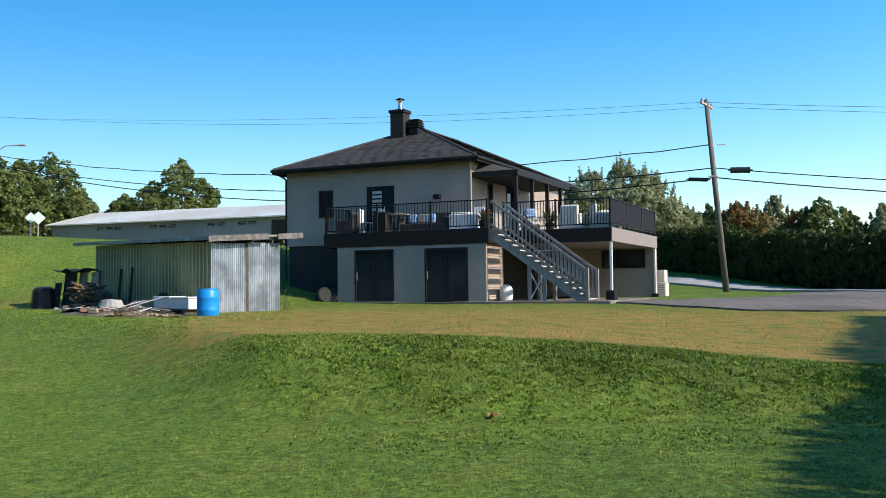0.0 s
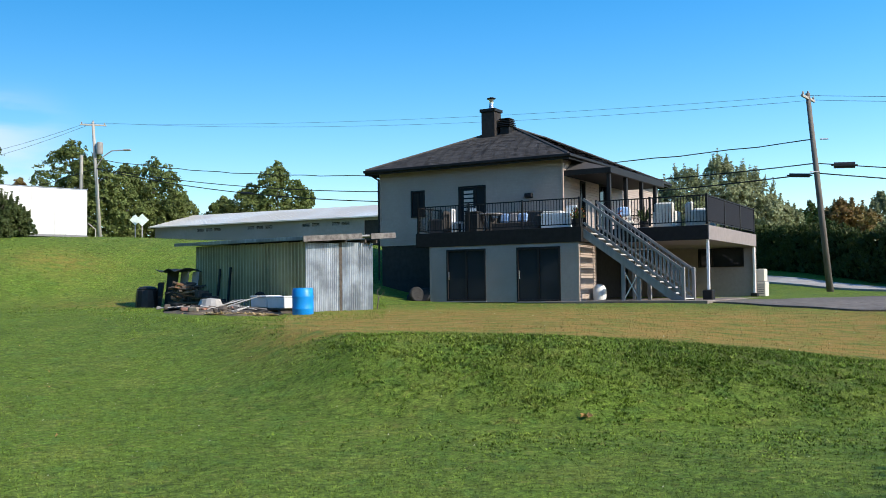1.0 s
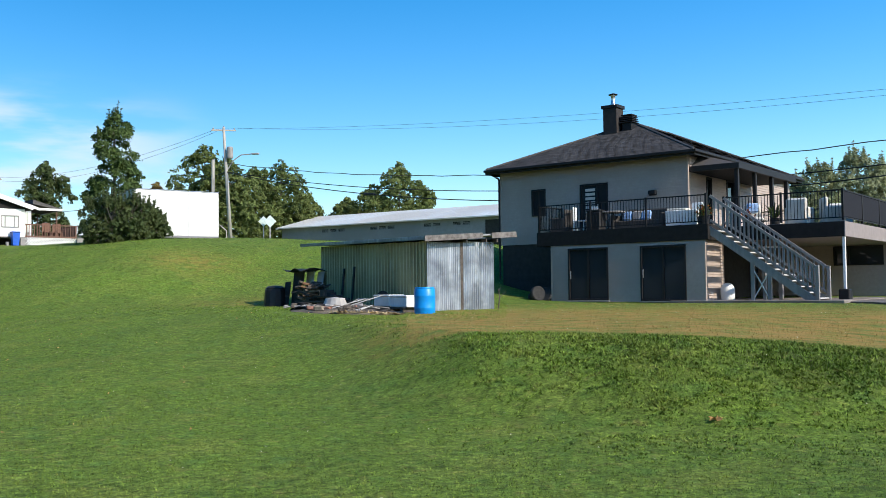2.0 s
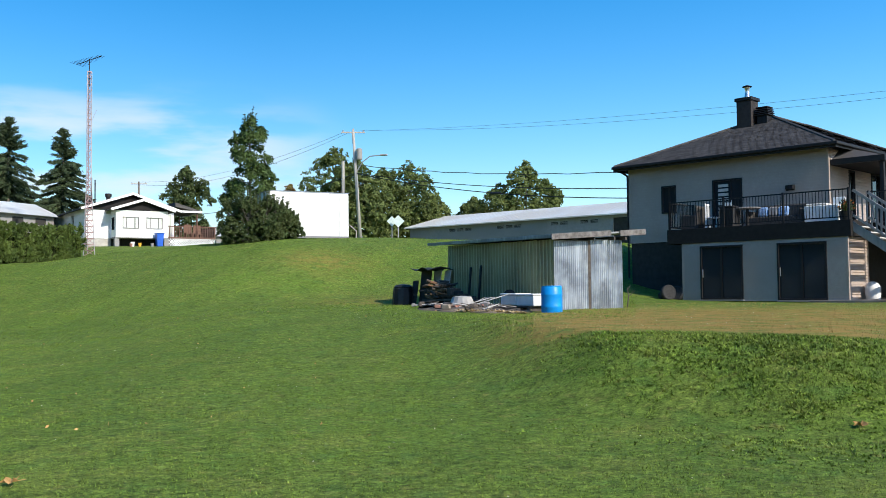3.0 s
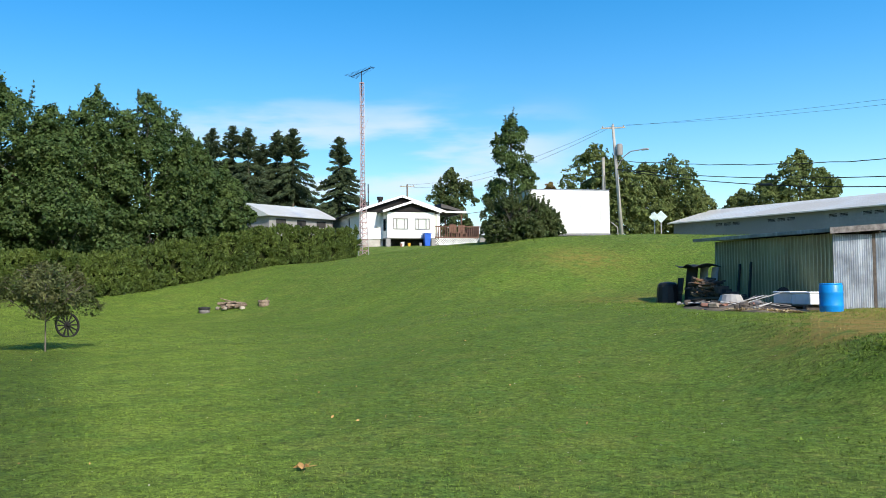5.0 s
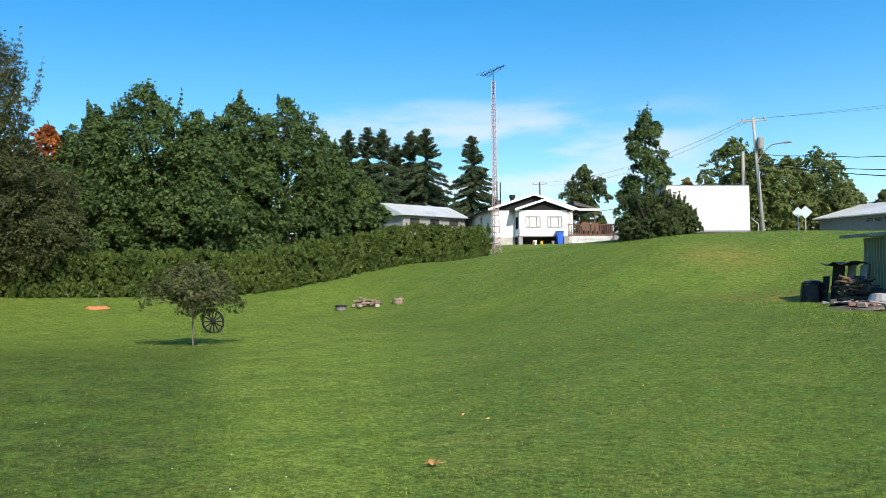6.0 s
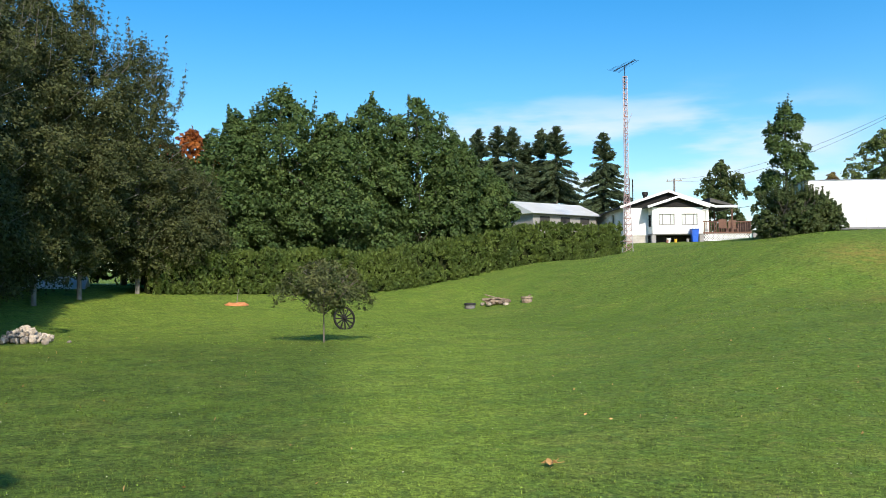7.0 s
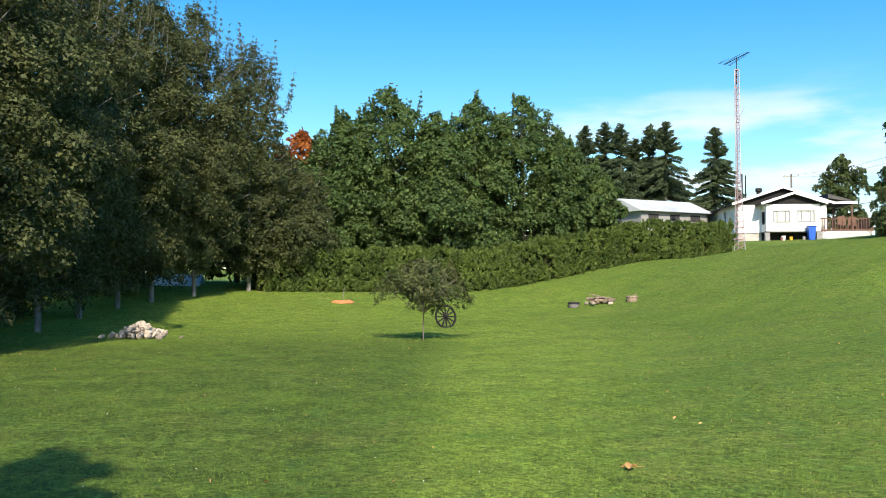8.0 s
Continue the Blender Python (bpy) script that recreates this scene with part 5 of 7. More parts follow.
    # planks thrown on the heap
    for k, (x, y, a, ln, up, m) in enumerate(((1.75, 1.75, -108, 1.1, 15, M_PALEBOARD), (1.15, 1.6, -112, 1.35, 17, M_PALEBOARD), (2.4, 2.0, 75, 1.1, 4, M_OLDWOOD_PALE), (-0.4, 1.8, 10, 1.2, 3, M_OLDWOOD), (3.3, 2.2, 100, 0.9, 3, M_OLDWOOD_PALE), (0.2, 2.2, -20, 0.8, 2, M_PALEBOARD))):
        t = put("plank", x, y, a, "loose pale plank on the rubbish heap", "plank", 0.09, "planks on the heap")
        q = part("board", boxes((-ln / 2, -0.06, -0.012, ln / 2, 0.06, 0.013), bevel=0.004), m, t)
        q.matrix_basis = pose(0, 0, ln / 2 * math.sin(radians(up)), 0, -up, 0)
    # low heap of earth and ash
    x, y = sw(1.5, 2.0)
    bm = bmesh.new()
    bmesh.ops.create_grid(bm, x_segments=44, y_segments=26, size=0.5)
    for v in bm.verts:
        u, w = v.co.x * 2, v.co.y * 2
        q = max(0.0, 1 - u * u - w * w)
        lx, ly = v.co.x * 6.4, v.co.y * 2.6
        a = radians(133.8)
        wx, wy = x + lx * math.cos(a) - ly * math.sin(a), y + lx * math.sin(a) + ly * math.cos(a)
        v.co = (lx, ly, ground_z(wx, wy) - ground_z(x, y) - 0.04 + 0.15 * q ** 0.6 + 0.05 * noise.noise(Vector((lx * 2.2, ly * 2.2, 1))) * (q > 0) + 0.03 * noise.noise(Vector((lx * 7, ly * 7, 1))) * (q > 0))
    e = part("soil_heap", bm, M_SOIL, None, "", True)
    e.matrix_basis = pose(x, y, ground_z(x, y), 0, 0, 133.8)
    tagged(e, "low heap of bare earth and ash", "heap", kind="stuff")
    cols = [M_BRICK, M_ROCK, M_ROCK, M_OLDWOOD, M_WHITE_DIM, M_DARKPLASTIC, M_OLDWOOD]
    for k in range(26):
        sx, sy = 1.6 + rng.uniform(-2.3, 2.6), 2.2 + rng.uniform(-0.8, 0.9)
        t = put("rubble_stone", sx, sy, rng.uniform(0, 360), "broken brick or stone on the earth heap", "stone", 0.12, "rubble on the heap")
        bm = bmesh.new()
        s = rng.uniform(0.06, 0.15)
        box(bm, -s, -s * 0.6, -0.05, s, s * 0.6, rng.uniform(0.04, 0.11), bevel=0.025)
        for v in bm.verts:
            v.co += Vector((rng.uniform(-1, 1), rng.uniform(-1, 1), rng.uniform(-1, 1))) * 0.015
        part("stone", bm, rng.choice(cols), t)
    for sx, sy, r in ((-0.75, 2.35, 0.5), (-1.35, 2.0, 0.38), (-0.1, 2.75, 0.4)):
        t = put("straw_patch", sx, sy, 25, "patch of dry straw on the grass", "straw", 0.03, "straw patches")
        rg = np.random.default_rng(int(r * 100))
        pp = rg.normal(size=(260, 3)) * np.array([r * 0.5, r * 0.3, 0.015])
        dd = unit(rg.normal(size=(260, 3)) * np.array([1, 1, 0.2]))
        ww = np.cross(dd, np.array([0, 0, 1.0])) * 0.02
        quads_object("straw", np.stack([pp - dd * 0.10 - ww, pp + dd * 0.10 - ww, pp + dd * 0.10 + ww, pp - dd * 0.10 + ww], 1).reshape(-1, 3), 4, M_STRAW, t)
    t = put("tarpaulin", 2.9, 2.15, 0, "crumpled black plastic sheet on the ground", "tarpaulin", 0.11)
    bm = bmesh.new()
    bmesh.ops.create_grid(bm, x_segments=22, y_segments=12, size=0.5)
    for v in bm.verts:
        e = 1 + 0.25 * noise.noise(Vector((v.co.x * 4, v.co.y * 4, 3)))
        v.co = (v.co.x * 2.7 * e, v.co.y * 1.15 * e, 0.10 * noise.noise(Vector((v.co.x * 7, v.co.y * 4, 5))) - 0.10 * (4 * v.co.x ** 2) + 0.02)
    r = bmesh.ops.extrude_face_region(bm, geom=bm.faces[:])
    bmesh.ops.translate(bm, vec=(0, 0, -0.012), verts=[g for g in r["geom"] if isinstance(g, bmesh.types.BMVert)])
    part("sheet", bm, M_DARKPLASTIC, t, "", True)
    # loose sticks over the heap, and a coil of black hose
    for k in range(24):
        sx, sy = 1.5 + rng.uniform(-2.0, 2.2), 1.9 + rng.uniform(-0.6, 0.8)
        t = put("stick", sx, sy, rng.uniform(0, 360), "short broken stick on the earth heap", "stick", 0.16, "sticks on the heap")
        part("wood", rod(bmesh.new(), (-rng.uniform(0.1, 0.35), 0, -0.03), (rng.uniform(0.1, 0.4), 0, rng.uniform(0.0, 0.08)), rng.uniform(0.012, 0.03), 0.01, 6), rng.choice([M_OLDWOOD, M_OLDWOOD_PALE, M_PALEBOARD]), t)
    t = put("hose", 4.6, 2.0, 0, "coil of black garden hose on the grass", "hose", 0.06)
    for k in range(4):
        q = part("loop", lathe(bmesh.new(), [(0.24, -0.02), (0.27, -0.015), (0.28, 0.0), (0.27, 0.015), (0.24, 0.02), (0.235, 0.0), (0.24, -0.02)], 20, None, False), M_DARKPLASTIC, t)
        q.matrix_basis = pose(0.06 * k - 0.1, 0.03 * (k % 2), 0.035 * k, 8 * (k % 3), 5 * k, 0)
    # bent stick and chair frame behind the end of the shed
    t = put("branch", -0.1, -2.42, 0, "bare crooked branch leaning by the shed", "branch", 0.0)
    bm = bmesh.new()
    rod(bm, (0, 0, -0.05), (0.05, -0.15, 0.5), 0.035, 0.03)
    rod(bm, (0.05, -0.15, 0.5), (0.0, -0.05, 0.95), 0.03, 0.02)
    rod(bm, (0.04, -0.13, 0.55), (0.1, -0.6, 0.85), 0.02, 0.008)
    rod(bm, (0.0, -0.05, 0.9), (0.1, -0.35, 1.1), 0.018, 0.006)
    part("stem", bm, M_OLDWOOD, t)
    t.scale = (0.55, 0.55, 0.62)


build_clutter()


# ---- wheels, tank, and pots round the house ----
def at_house(name, x, y, z, rz, label, category, group=""):
    wx, wy = hw(x, y)
    return thing(name, wx, wy, HZ + z, HR + rz, label, category, group)


def build_house_things():
    t = at_house("tank", 9.85, -0.55, 0.0, 0, "white round tank standing under the stairs", "tank")
    part("body", lathe(bmesh.new(), [(0.02, 0), (0.26, 0.0), (0.28, 0.08), (0.31, 0.3), (0.30, 0.52), (0.20, 0.68), (0.08, 0.74), (0.02, 0.74)], 22), M_WHITE, t, "", True)
    part("plinth", boxes((-0.25, -0.25, -0.02, 0.25, 0.25, 0.06), bevel=0.02), M_WHITE_DIM, t)
    t.scale = (0.8, 0.8, 0.85)
    for k, (x, y, z, tilt) in enumerate(((3.17, -1.75, 0.20, 70), (2.80, -1.9, 0.12, 15), (2.95, -2.0, 0.24, 80))):
        wx, wy = hw(x, y)
        t = thing("tyre", wx, wy, ground_z(wx, wy) + z, HR + 30 * k, "old black tyre lying by the house corner", "tyre", "tyres by the house")
        q = part("rubber", lathe(bmesh.new(), [(0.17, -0.09), (0.26, -0.10), (0.30, -0.06), (0.30, 0.06), (0.26, 0.10), (0.17, 0.09)], 20), M_RUBBER, t)
        q.matrix_basis = pose(0, 0, 0, tilt, 0, 0)
        q = part("hub", lathe(bmesh.new(), [(0.02, -0.03), (0.165, -0.035), (0.165, 0.035), (0.02, 0.03)], 16), M_FASCIA, t, "dark wheel hub")
        q.matrix_basis = pose(0, 0, 0, tilt, 0, 0)
    t = at_house("heat_pump", 13.86, 8.0, 0.0, 0, "beige outdoor heat pump beside the wall", "heat pump")
    part("casing", boxes((-0.28, -0.15, 0.05, 0.12, 0.55, 0.66), bevel=0.02), M_BEIGE, t)
    part("casing", boxes((-0.28, -0.12, 0.68, 0.08, 0.5, 1.20), bevel=0.02), M_BEIGE, t)
    for k in range(5):
        part("grille_bar", boxes((-0.2, -0.165, 0.15 + 0.09 * k, 0.06, -0.15, 0.18 + 0.09 * k)), M_GREYMETAL, t)
    part("foot", boxes((-0.3, -0.15, -0.06, 0.14, 0.55, 0.05)), M_CONCRETE, t)
    DZ = 2.635
    def armchair(x, y, rz, m, lab, cat="armchair"):
        t = at_house("armchair", x, y, DZ, rz, lab, cat, "deck armchairs")
        part("seat", boxes((-0.30, -0.32, 0.16, 0.30, 0.28, 0.42), bevel=0.05), m, t)
        part("backrest", boxes((-0.36, 0.22, 0.0, 0.36, 0.38, 0.92), bevel=0.06), m, t)
        part("arm", boxes((-0.42, -0.32, 0.0, -0.30, 0.34, 0.60), bevel=0.04), m, t)
        part("arm", boxes((0.30, -0.32, 0.0, 0.42, 0.34, 0.60), bevel=0.04), m, t)
    M_CREAM = mat("cream_cover", (0.55, 0.53, 0.47), (0.64, 0.62, 0.56), 5, 0.85, bump=0.01)
    M_DKWICK = mat("dark_wicker", (0.03, 0.027, 0.025), (0.06, 0.055, 0.05), 30, 0.8, bump=0.004)
    M_BLUE = mat("blue_cloth", (0.10, 0.22, 0.45), (0.35, 0.48, 0.66), 9, 0.85, bump=0.004)
    armchair(11.95, 0.9, 180, M_CREAM, "cream covered armchair on the deck")
    armchair(13.0, 1.2, 120, M_CREAM, "cream covered armchair on the deck")
    armchair(12.6, 3.6, 20, M_CREAM, "cream covered armchair on the deck")
    armchair(3.45, -0.9, -90, M_DKWICK, "dark wicker armchair on the deck")
    # sofa with blue cushions
    t = at_house("sofa", 6.6, -0.55, DZ, 0, "dark wicker deck sofa with blue cushions", "sofa")
    part("base", boxes((-0.95, -0.38, 0.05, 0.95, 0.36, 0.36), bevel=0.03), M_DKWICK, t)
    part("backrest", boxes((-0.95, 0.26, 0.36, 0.95, 0.40, 0.80), bevel=0.04), M_DKWICK, t)
    part("arm", boxes((-1.05, -0.38, 0.0, -0.93, 0.38, 0.60), bevel=0.03), M_DKWICK, t)
    part("arm", boxes((0.93, -0.38, 0.0, 1.05, 0.38, 0.60), bevel=0.03), M_DKWICK, t)
    for x, m in ((-0.62, M_BLUE), (-0.22, M_WHITE_DIM), (0.15, M_BLUE)):
        q = part("cushion", boxes((-0.20, -0.07, 0, 0.20, 0.07, 0.38), bevel=0.06), m, t, "plump cushion")
        q.matrix_basis = pose(x, 0.12, 0.38, -14, 0, 0)
    # round bistro set and white chairs
    t = at_house("table", 5.65, -0.95, DZ, 0, "round pale deck table with a cloth", "table")
    part("tabletop", lathe(bmesh.new(), [(0.02, 0.68), (0.46, 0.68), (0.48, 0.70), (0.46, 0.73), (0.02, 0.73)], 24), M_WHITE_DIM, t)
    part("pedestal", lathe(bmesh.new(), [(0.25, 0.0), (0.06, 0.05), (0.05, 0.68)], 12), M_BLACK, t)
    def slat_chair(x, y, rz):
        t = at_house("chair", x, y, DZ, rz, "white slatted deck chair", "chair", "white deck chairs")
        part("seat", boxes((-0.22, -0.22, 0.42, 0.22, 0.22, 0.46), bevel=0.01), M_WHITE, t)
        for k in range(4):
            part("slat", boxes((-0.19 + 0.11 * k, 0.20, 0.46, -0.13 + 0.11 * k, 0.23, 0.92)), M_WHITE, t)
        part("top_rail", boxes((-0.22, 0.195, 0.90, 0.22, 0.235, 0.97), bevel=0.01), M_WHITE, t)
        for a in (-0.19, 0.19):
            for b in (-0.19, 0.19):
                part("leg", boxes((a - 0.025, b - 0.025, 0, a + 0.025, b + 0.025, 0.42)), M_WHITE, t)
    slat_chair(4.35, -1.1, 100)
    slat_chair(4.95, -0.7, 160)
    # white bench cupboard
    t = at_house("bench_box", 8.25, -0.75, DZ, 0, "white deck storage bench with a pale cushion", "bench")
    part("body", boxes((-0.45, -0.3, 0.0, 0.75, 0.3, 0.62), bevel=0.02), M_WHITE, t)
    part("backrest", boxes((0.35, 0.2, 0.62, 0.75, 0.3, 0.90), bevel=0.02), M_WHITE, t)
    part("cushion", boxes((-0.42, -0.26, 0.62, 0.3, 0.24, 0.70), bevel=0.03), M_CREAM, t, "pale cushion")
    # grill
    t = at_house("barbecue", 5.15, -1.35, DZ, 0, "black covered barbecue on the deck", "barbecue")
    part("body", boxes((-0.30, -0.25, 0.0, 0.30, 0.25, 0.72), bevel=0.05), M_DARKPLASTIC, t)
    part("hood", boxes((-0.30, -0.24, 0.72, 0.30, 0.22, 0.80), bevel=0.03), M_DARKPLASTIC, t)
    # plants
    def pot(x, y, seed, hgt, m_leaf, lab, z=DZ, flowers=None):
        rng = np.random.default_rng(seed)
        t = at_house("potted_plant", x, y, z, 0, lab, "plant", "deck plants")
        part("pot", lathe(bmesh.new(), [(0.02, 0), (0.14, 0), (0.19, 0.28), (0.20, 0.32), (0.17, 0.32), (0.16, 0.26), (0.02, 0.26)], 16), M_DARKPLASTIC, t, "dark flower pot")
        vs = []
        for k in range(110):
            a, el, ln = rng.random() * 6.28, 0.4 + rng.random() * 1.0, hgt * (0.5 + 0.6 * rng.random())
            d = np.array([math.cos(a) * math.cos(el), math.sin(a) * math.cos(el), math.sin(el)])
            s = np.array([-math.sin(a), math.cos(a), 0]) * 0.018
            o = np.array([0, 0, 0.28])
            mid, end = o + d * ln * 0.6, o + d * ln + np.array([0, 0, -0.25 * ln])
            vs += [o - s * 0.4, mid - s, end, mid + s]
        quads_object("fronds", np.array(vs), 4, m_leaf, t)
        if flowers:
            c = rng.normal(size=(24, 3)) * 0.12 + np.array([0, 0, 0.35 + hgt * 0.3])
            quads_object("flowers", leaf_cloud(rng, c, np.full(24, 0.03), 160, 0.035), 4, flowers, t)["kind"] = "stuff"
    pot(9.30, -1.30, 1, 0.75, L_ASH, "green palm in a dark pot")
    pot(9.45, -1.55, 2, 0.4, L_ASH, "pot of orange flowers", flowers=L_RED)
    pot(10.9, 1.5, 3, 0.9, L_BUSH, "leafy green plant in a dark pot")
    pot(10.3, 0.35, 4, 0.35, L_RED, "pot of red flowers by the post", flowers=L_RED)
    # blue cover on a low dark seat by the stairs' head
    t = at_house("cushion_chair", 10.3, 1.0, DZ, 30, "low pale deck chair with a blue towel", "chair")
    part("seat", boxes((-0.3, -0.3, 0.22, 0.3, 0.3, 0.34), bevel=0.04), M_CREAM, t)
    part("backrest", boxes((-0.3, 0.2, 0.3, 0.3, 0.32, 0.85), bevel=0.05), M_CREAM, t)
    part("towel", boxes((-0.2, 0.12, 0.55, 0.22, 0.35, 0.89), bevel=0.05), M_BLUE, t, "blue towel")
    for a in (-0.25, 0.25):
        for b in (-0.25, 0.25):
            part("leg", boxes((a - 0.03, b - 0.03, 0, a + 0.03, b + 0.03, 0.22)), M_BLACK, t)


build_house_things()


# ---- on the lawn: apple tree, wagon wheel, fire pit, stones ----
def build_lawn_things():
    ax, ay = at_az(58.74, 29.2)
    t = broadleaf("apple_tree", ax, ay, 2.65, 1.45, 77, L_APPLE, M_BARK, 60, 6500, 0.045, 0.50, 0.8, 0.026, "small apple tree with thinning brown-green leaves", top=0.3, lobes=0.16, corners=4, inner=300, sprigs=3)
    wx, wy = at_az(57.64, 36.6)
    t = thing("wagon_wheel", wx, wy, ground_z(wx, wy), 57.6 + 30, "old black wooden wagon wheel standing in the grass", "wheel")
    R = 0.46
    bm = bmesh.new()
    lathe(bm, [(R - 0.06, -0.03), (R, -0.03), (R, 0.03), (R - 0.06, 0.03), (R - 0.06, -0.03)], 28, None, False)
    q = part("rim", bm, M_FASCIA, t)
    lean = pose(0, 0, R - 0.04, 80, 0, 0)
    q.matrix_basis = lean
    q = part("hub", lathe(bmesh.new(), [(0.02, -0.12), (0.06, -0.12), (0.085, -0.04), (0.085, 0.04), (0.06, 0.12), (0.02, 0.12)], 12), M_FASCIA, t)
    q.matrix_basis = lean
    for k in range(12):
        a = k * math.pi / 6
        q = part("spoke", rod(bmesh.new(), (0.06 * math.cos(a), 0.06 * math.sin(a), 0), ((R - 0.04) * math.cos(a), (R - 0.04) * math.sin(a), 0), 0.030, 0.024, 6), M_FASCIA, t)
        q.matrix_basis = lean
    part("prop", rod(bmesh.new(), (0, 0.25, -0.05), (0, 0.06, R), 0.02), M_OLDWOOD, t)
    # fire pit
    cx, cy = at_az(48.62, 49.5)
    f = thing("fire_pit", cx, cy, ground_z(cx, cy), 48, "heap of logs and branches on the lawn", "fire pit")
    rng = random.Random(4)
    for k in range(22):
        a = rng.uniform(-0.5, 0.5) + (0 if k % 3 else 1.2)
        ln = rng.uniform(0.35, 0.8)
        p = Vector((rng.uniform(-0.45, 0.45), rng.uniform(-0.25, 0.25), rng.uniform(0.05, 0.32)))
        dv = Vector((math.cos(a) * ln, math.sin(a) * ln, rng.uniform(-0.06, 0.12)))
        part("log", rod(bmesh.new(), p - dv * 0.5, p + dv * 0.5, rng.uniform(0.03, 0.07), None, 8), M_LOG, f)
    part("pole", rod(bmesh.new(), (0.62, 0, 0.16), (-0.62, 0.1, 0.52), 0.04, 0.025), M_LOG, f, "long pale pole")
    for k in range(5):
        a = k / 5 * 6.28 + 0.4
        bm = bmesh.new()
        box(bm, -0.12, -0.09, -0.06, 0.12, 0.09, 0.10, bevel=0.035)
        q = part("stone", bm, M_ROCK, f)
        q.matrix_basis = pose(math.cos(a) * 0.75, math.sin(a) * 0.55, 0, 0, 0, 90 + math.degrees(a))
    for az, topm in ((50.22, M_RUBBER), (46.8, M_LOG)):
        sx, sy = at_az(az, 49.2)
        s = thing("log_stool", sx, sy, ground_z(sx, sy), 30, "short sawn log seat beside the fire pit", "log", "log seats")
        part("log", lathe(bmesh.new(), [(0.02, -0.05), (0.26, -0.05), (0.28, 0.05), (0.26, 0.18), (0.02, 0.18)], 16), M_OLDWOOD_PALE if topm is M_RUBBER else M_LOG, s)
        part("top", lathe(bmesh.new(), [(0.29, 0.16), (0.31, 0.20), (0.29, 0.27), (0.18, 0.28), (0.02, 0.24)], 16), topm, s)
    part("twig", rod(bmesh.new(), (0.05, 0, 0.26), (0.2, 0.1, 0.40), 0.03), M_LOG, s)
    # orange mulch ring
    mx, my = at_az(64.08, 47.7)
    m = thing("mulch_bed", mx, my, ground_z(mx, my) - 0.02, 64, "small orange mulch bed with a sapling", "flower bed")
    bm = bmesh.new()
    bmesh.ops.create_icosphere(bm, subdivisions=3, radius=0.6)
    for v in bm.verts:
        v.co.z = max(-0.05, v.co.z * 0.22 + 0.09 * noise.noise(v.co * 6))
    part("mulch", bm, M_TERRACOTTA, m)
    part("sapling", rod(bmesh.new(), (0, 0, 0), (0.1, 0, 0.8), 0.02, 0.008), M_BARK_PALE, m)
    # heap of field stones by the trees
    rx, ry = at_az(75.45, 31.8)
    h = thing("rock_pile", rx, ry, ground_z(rx, ry), 76, "heap of pale field stones at the tree line", "rock pile")
    protos = []
    for k in range(6):
        bm = bmesh.new()
        bmesh.ops.create_icosphere(bm, subdivisions=1, radius=1)
        for v in bm.verts:
            v.co *= 0.75 + 0.5 * rng.random()
            v.co.z *= 0.7
        protos.append(bm)
    meshes = []
    for k, bm in enumerate(protos):
        o = part("stone", bm, M_ROCK, h)
        meshes.append(o)
        o.matrix_basis = pose(rng.uniform(-0.8, 0.8), rng.uniform(-0.4, 0.4), 0.1, 0, 0, k * 50) @ Matrix.Scale(0.15, 4)
    for k in range(150):
        u, w = rng.gauss(0, 0.42), rng.gauss(0, 0.4)
        q = math.exp(-(u * u + w * w) * 1.6)
        share("stone", meshes[k % 6], pose(u * 0.95, w * 0.75, 0.46 * q * rng.uniform(0.2, 1.0), rng.uniform(0, 90), rng.uniform(0, 90), rng.uniform(0, 360)) @ Matrix.Scale(rng.uniform(0.06, 0.13), 4), h)


build_lawn_things()
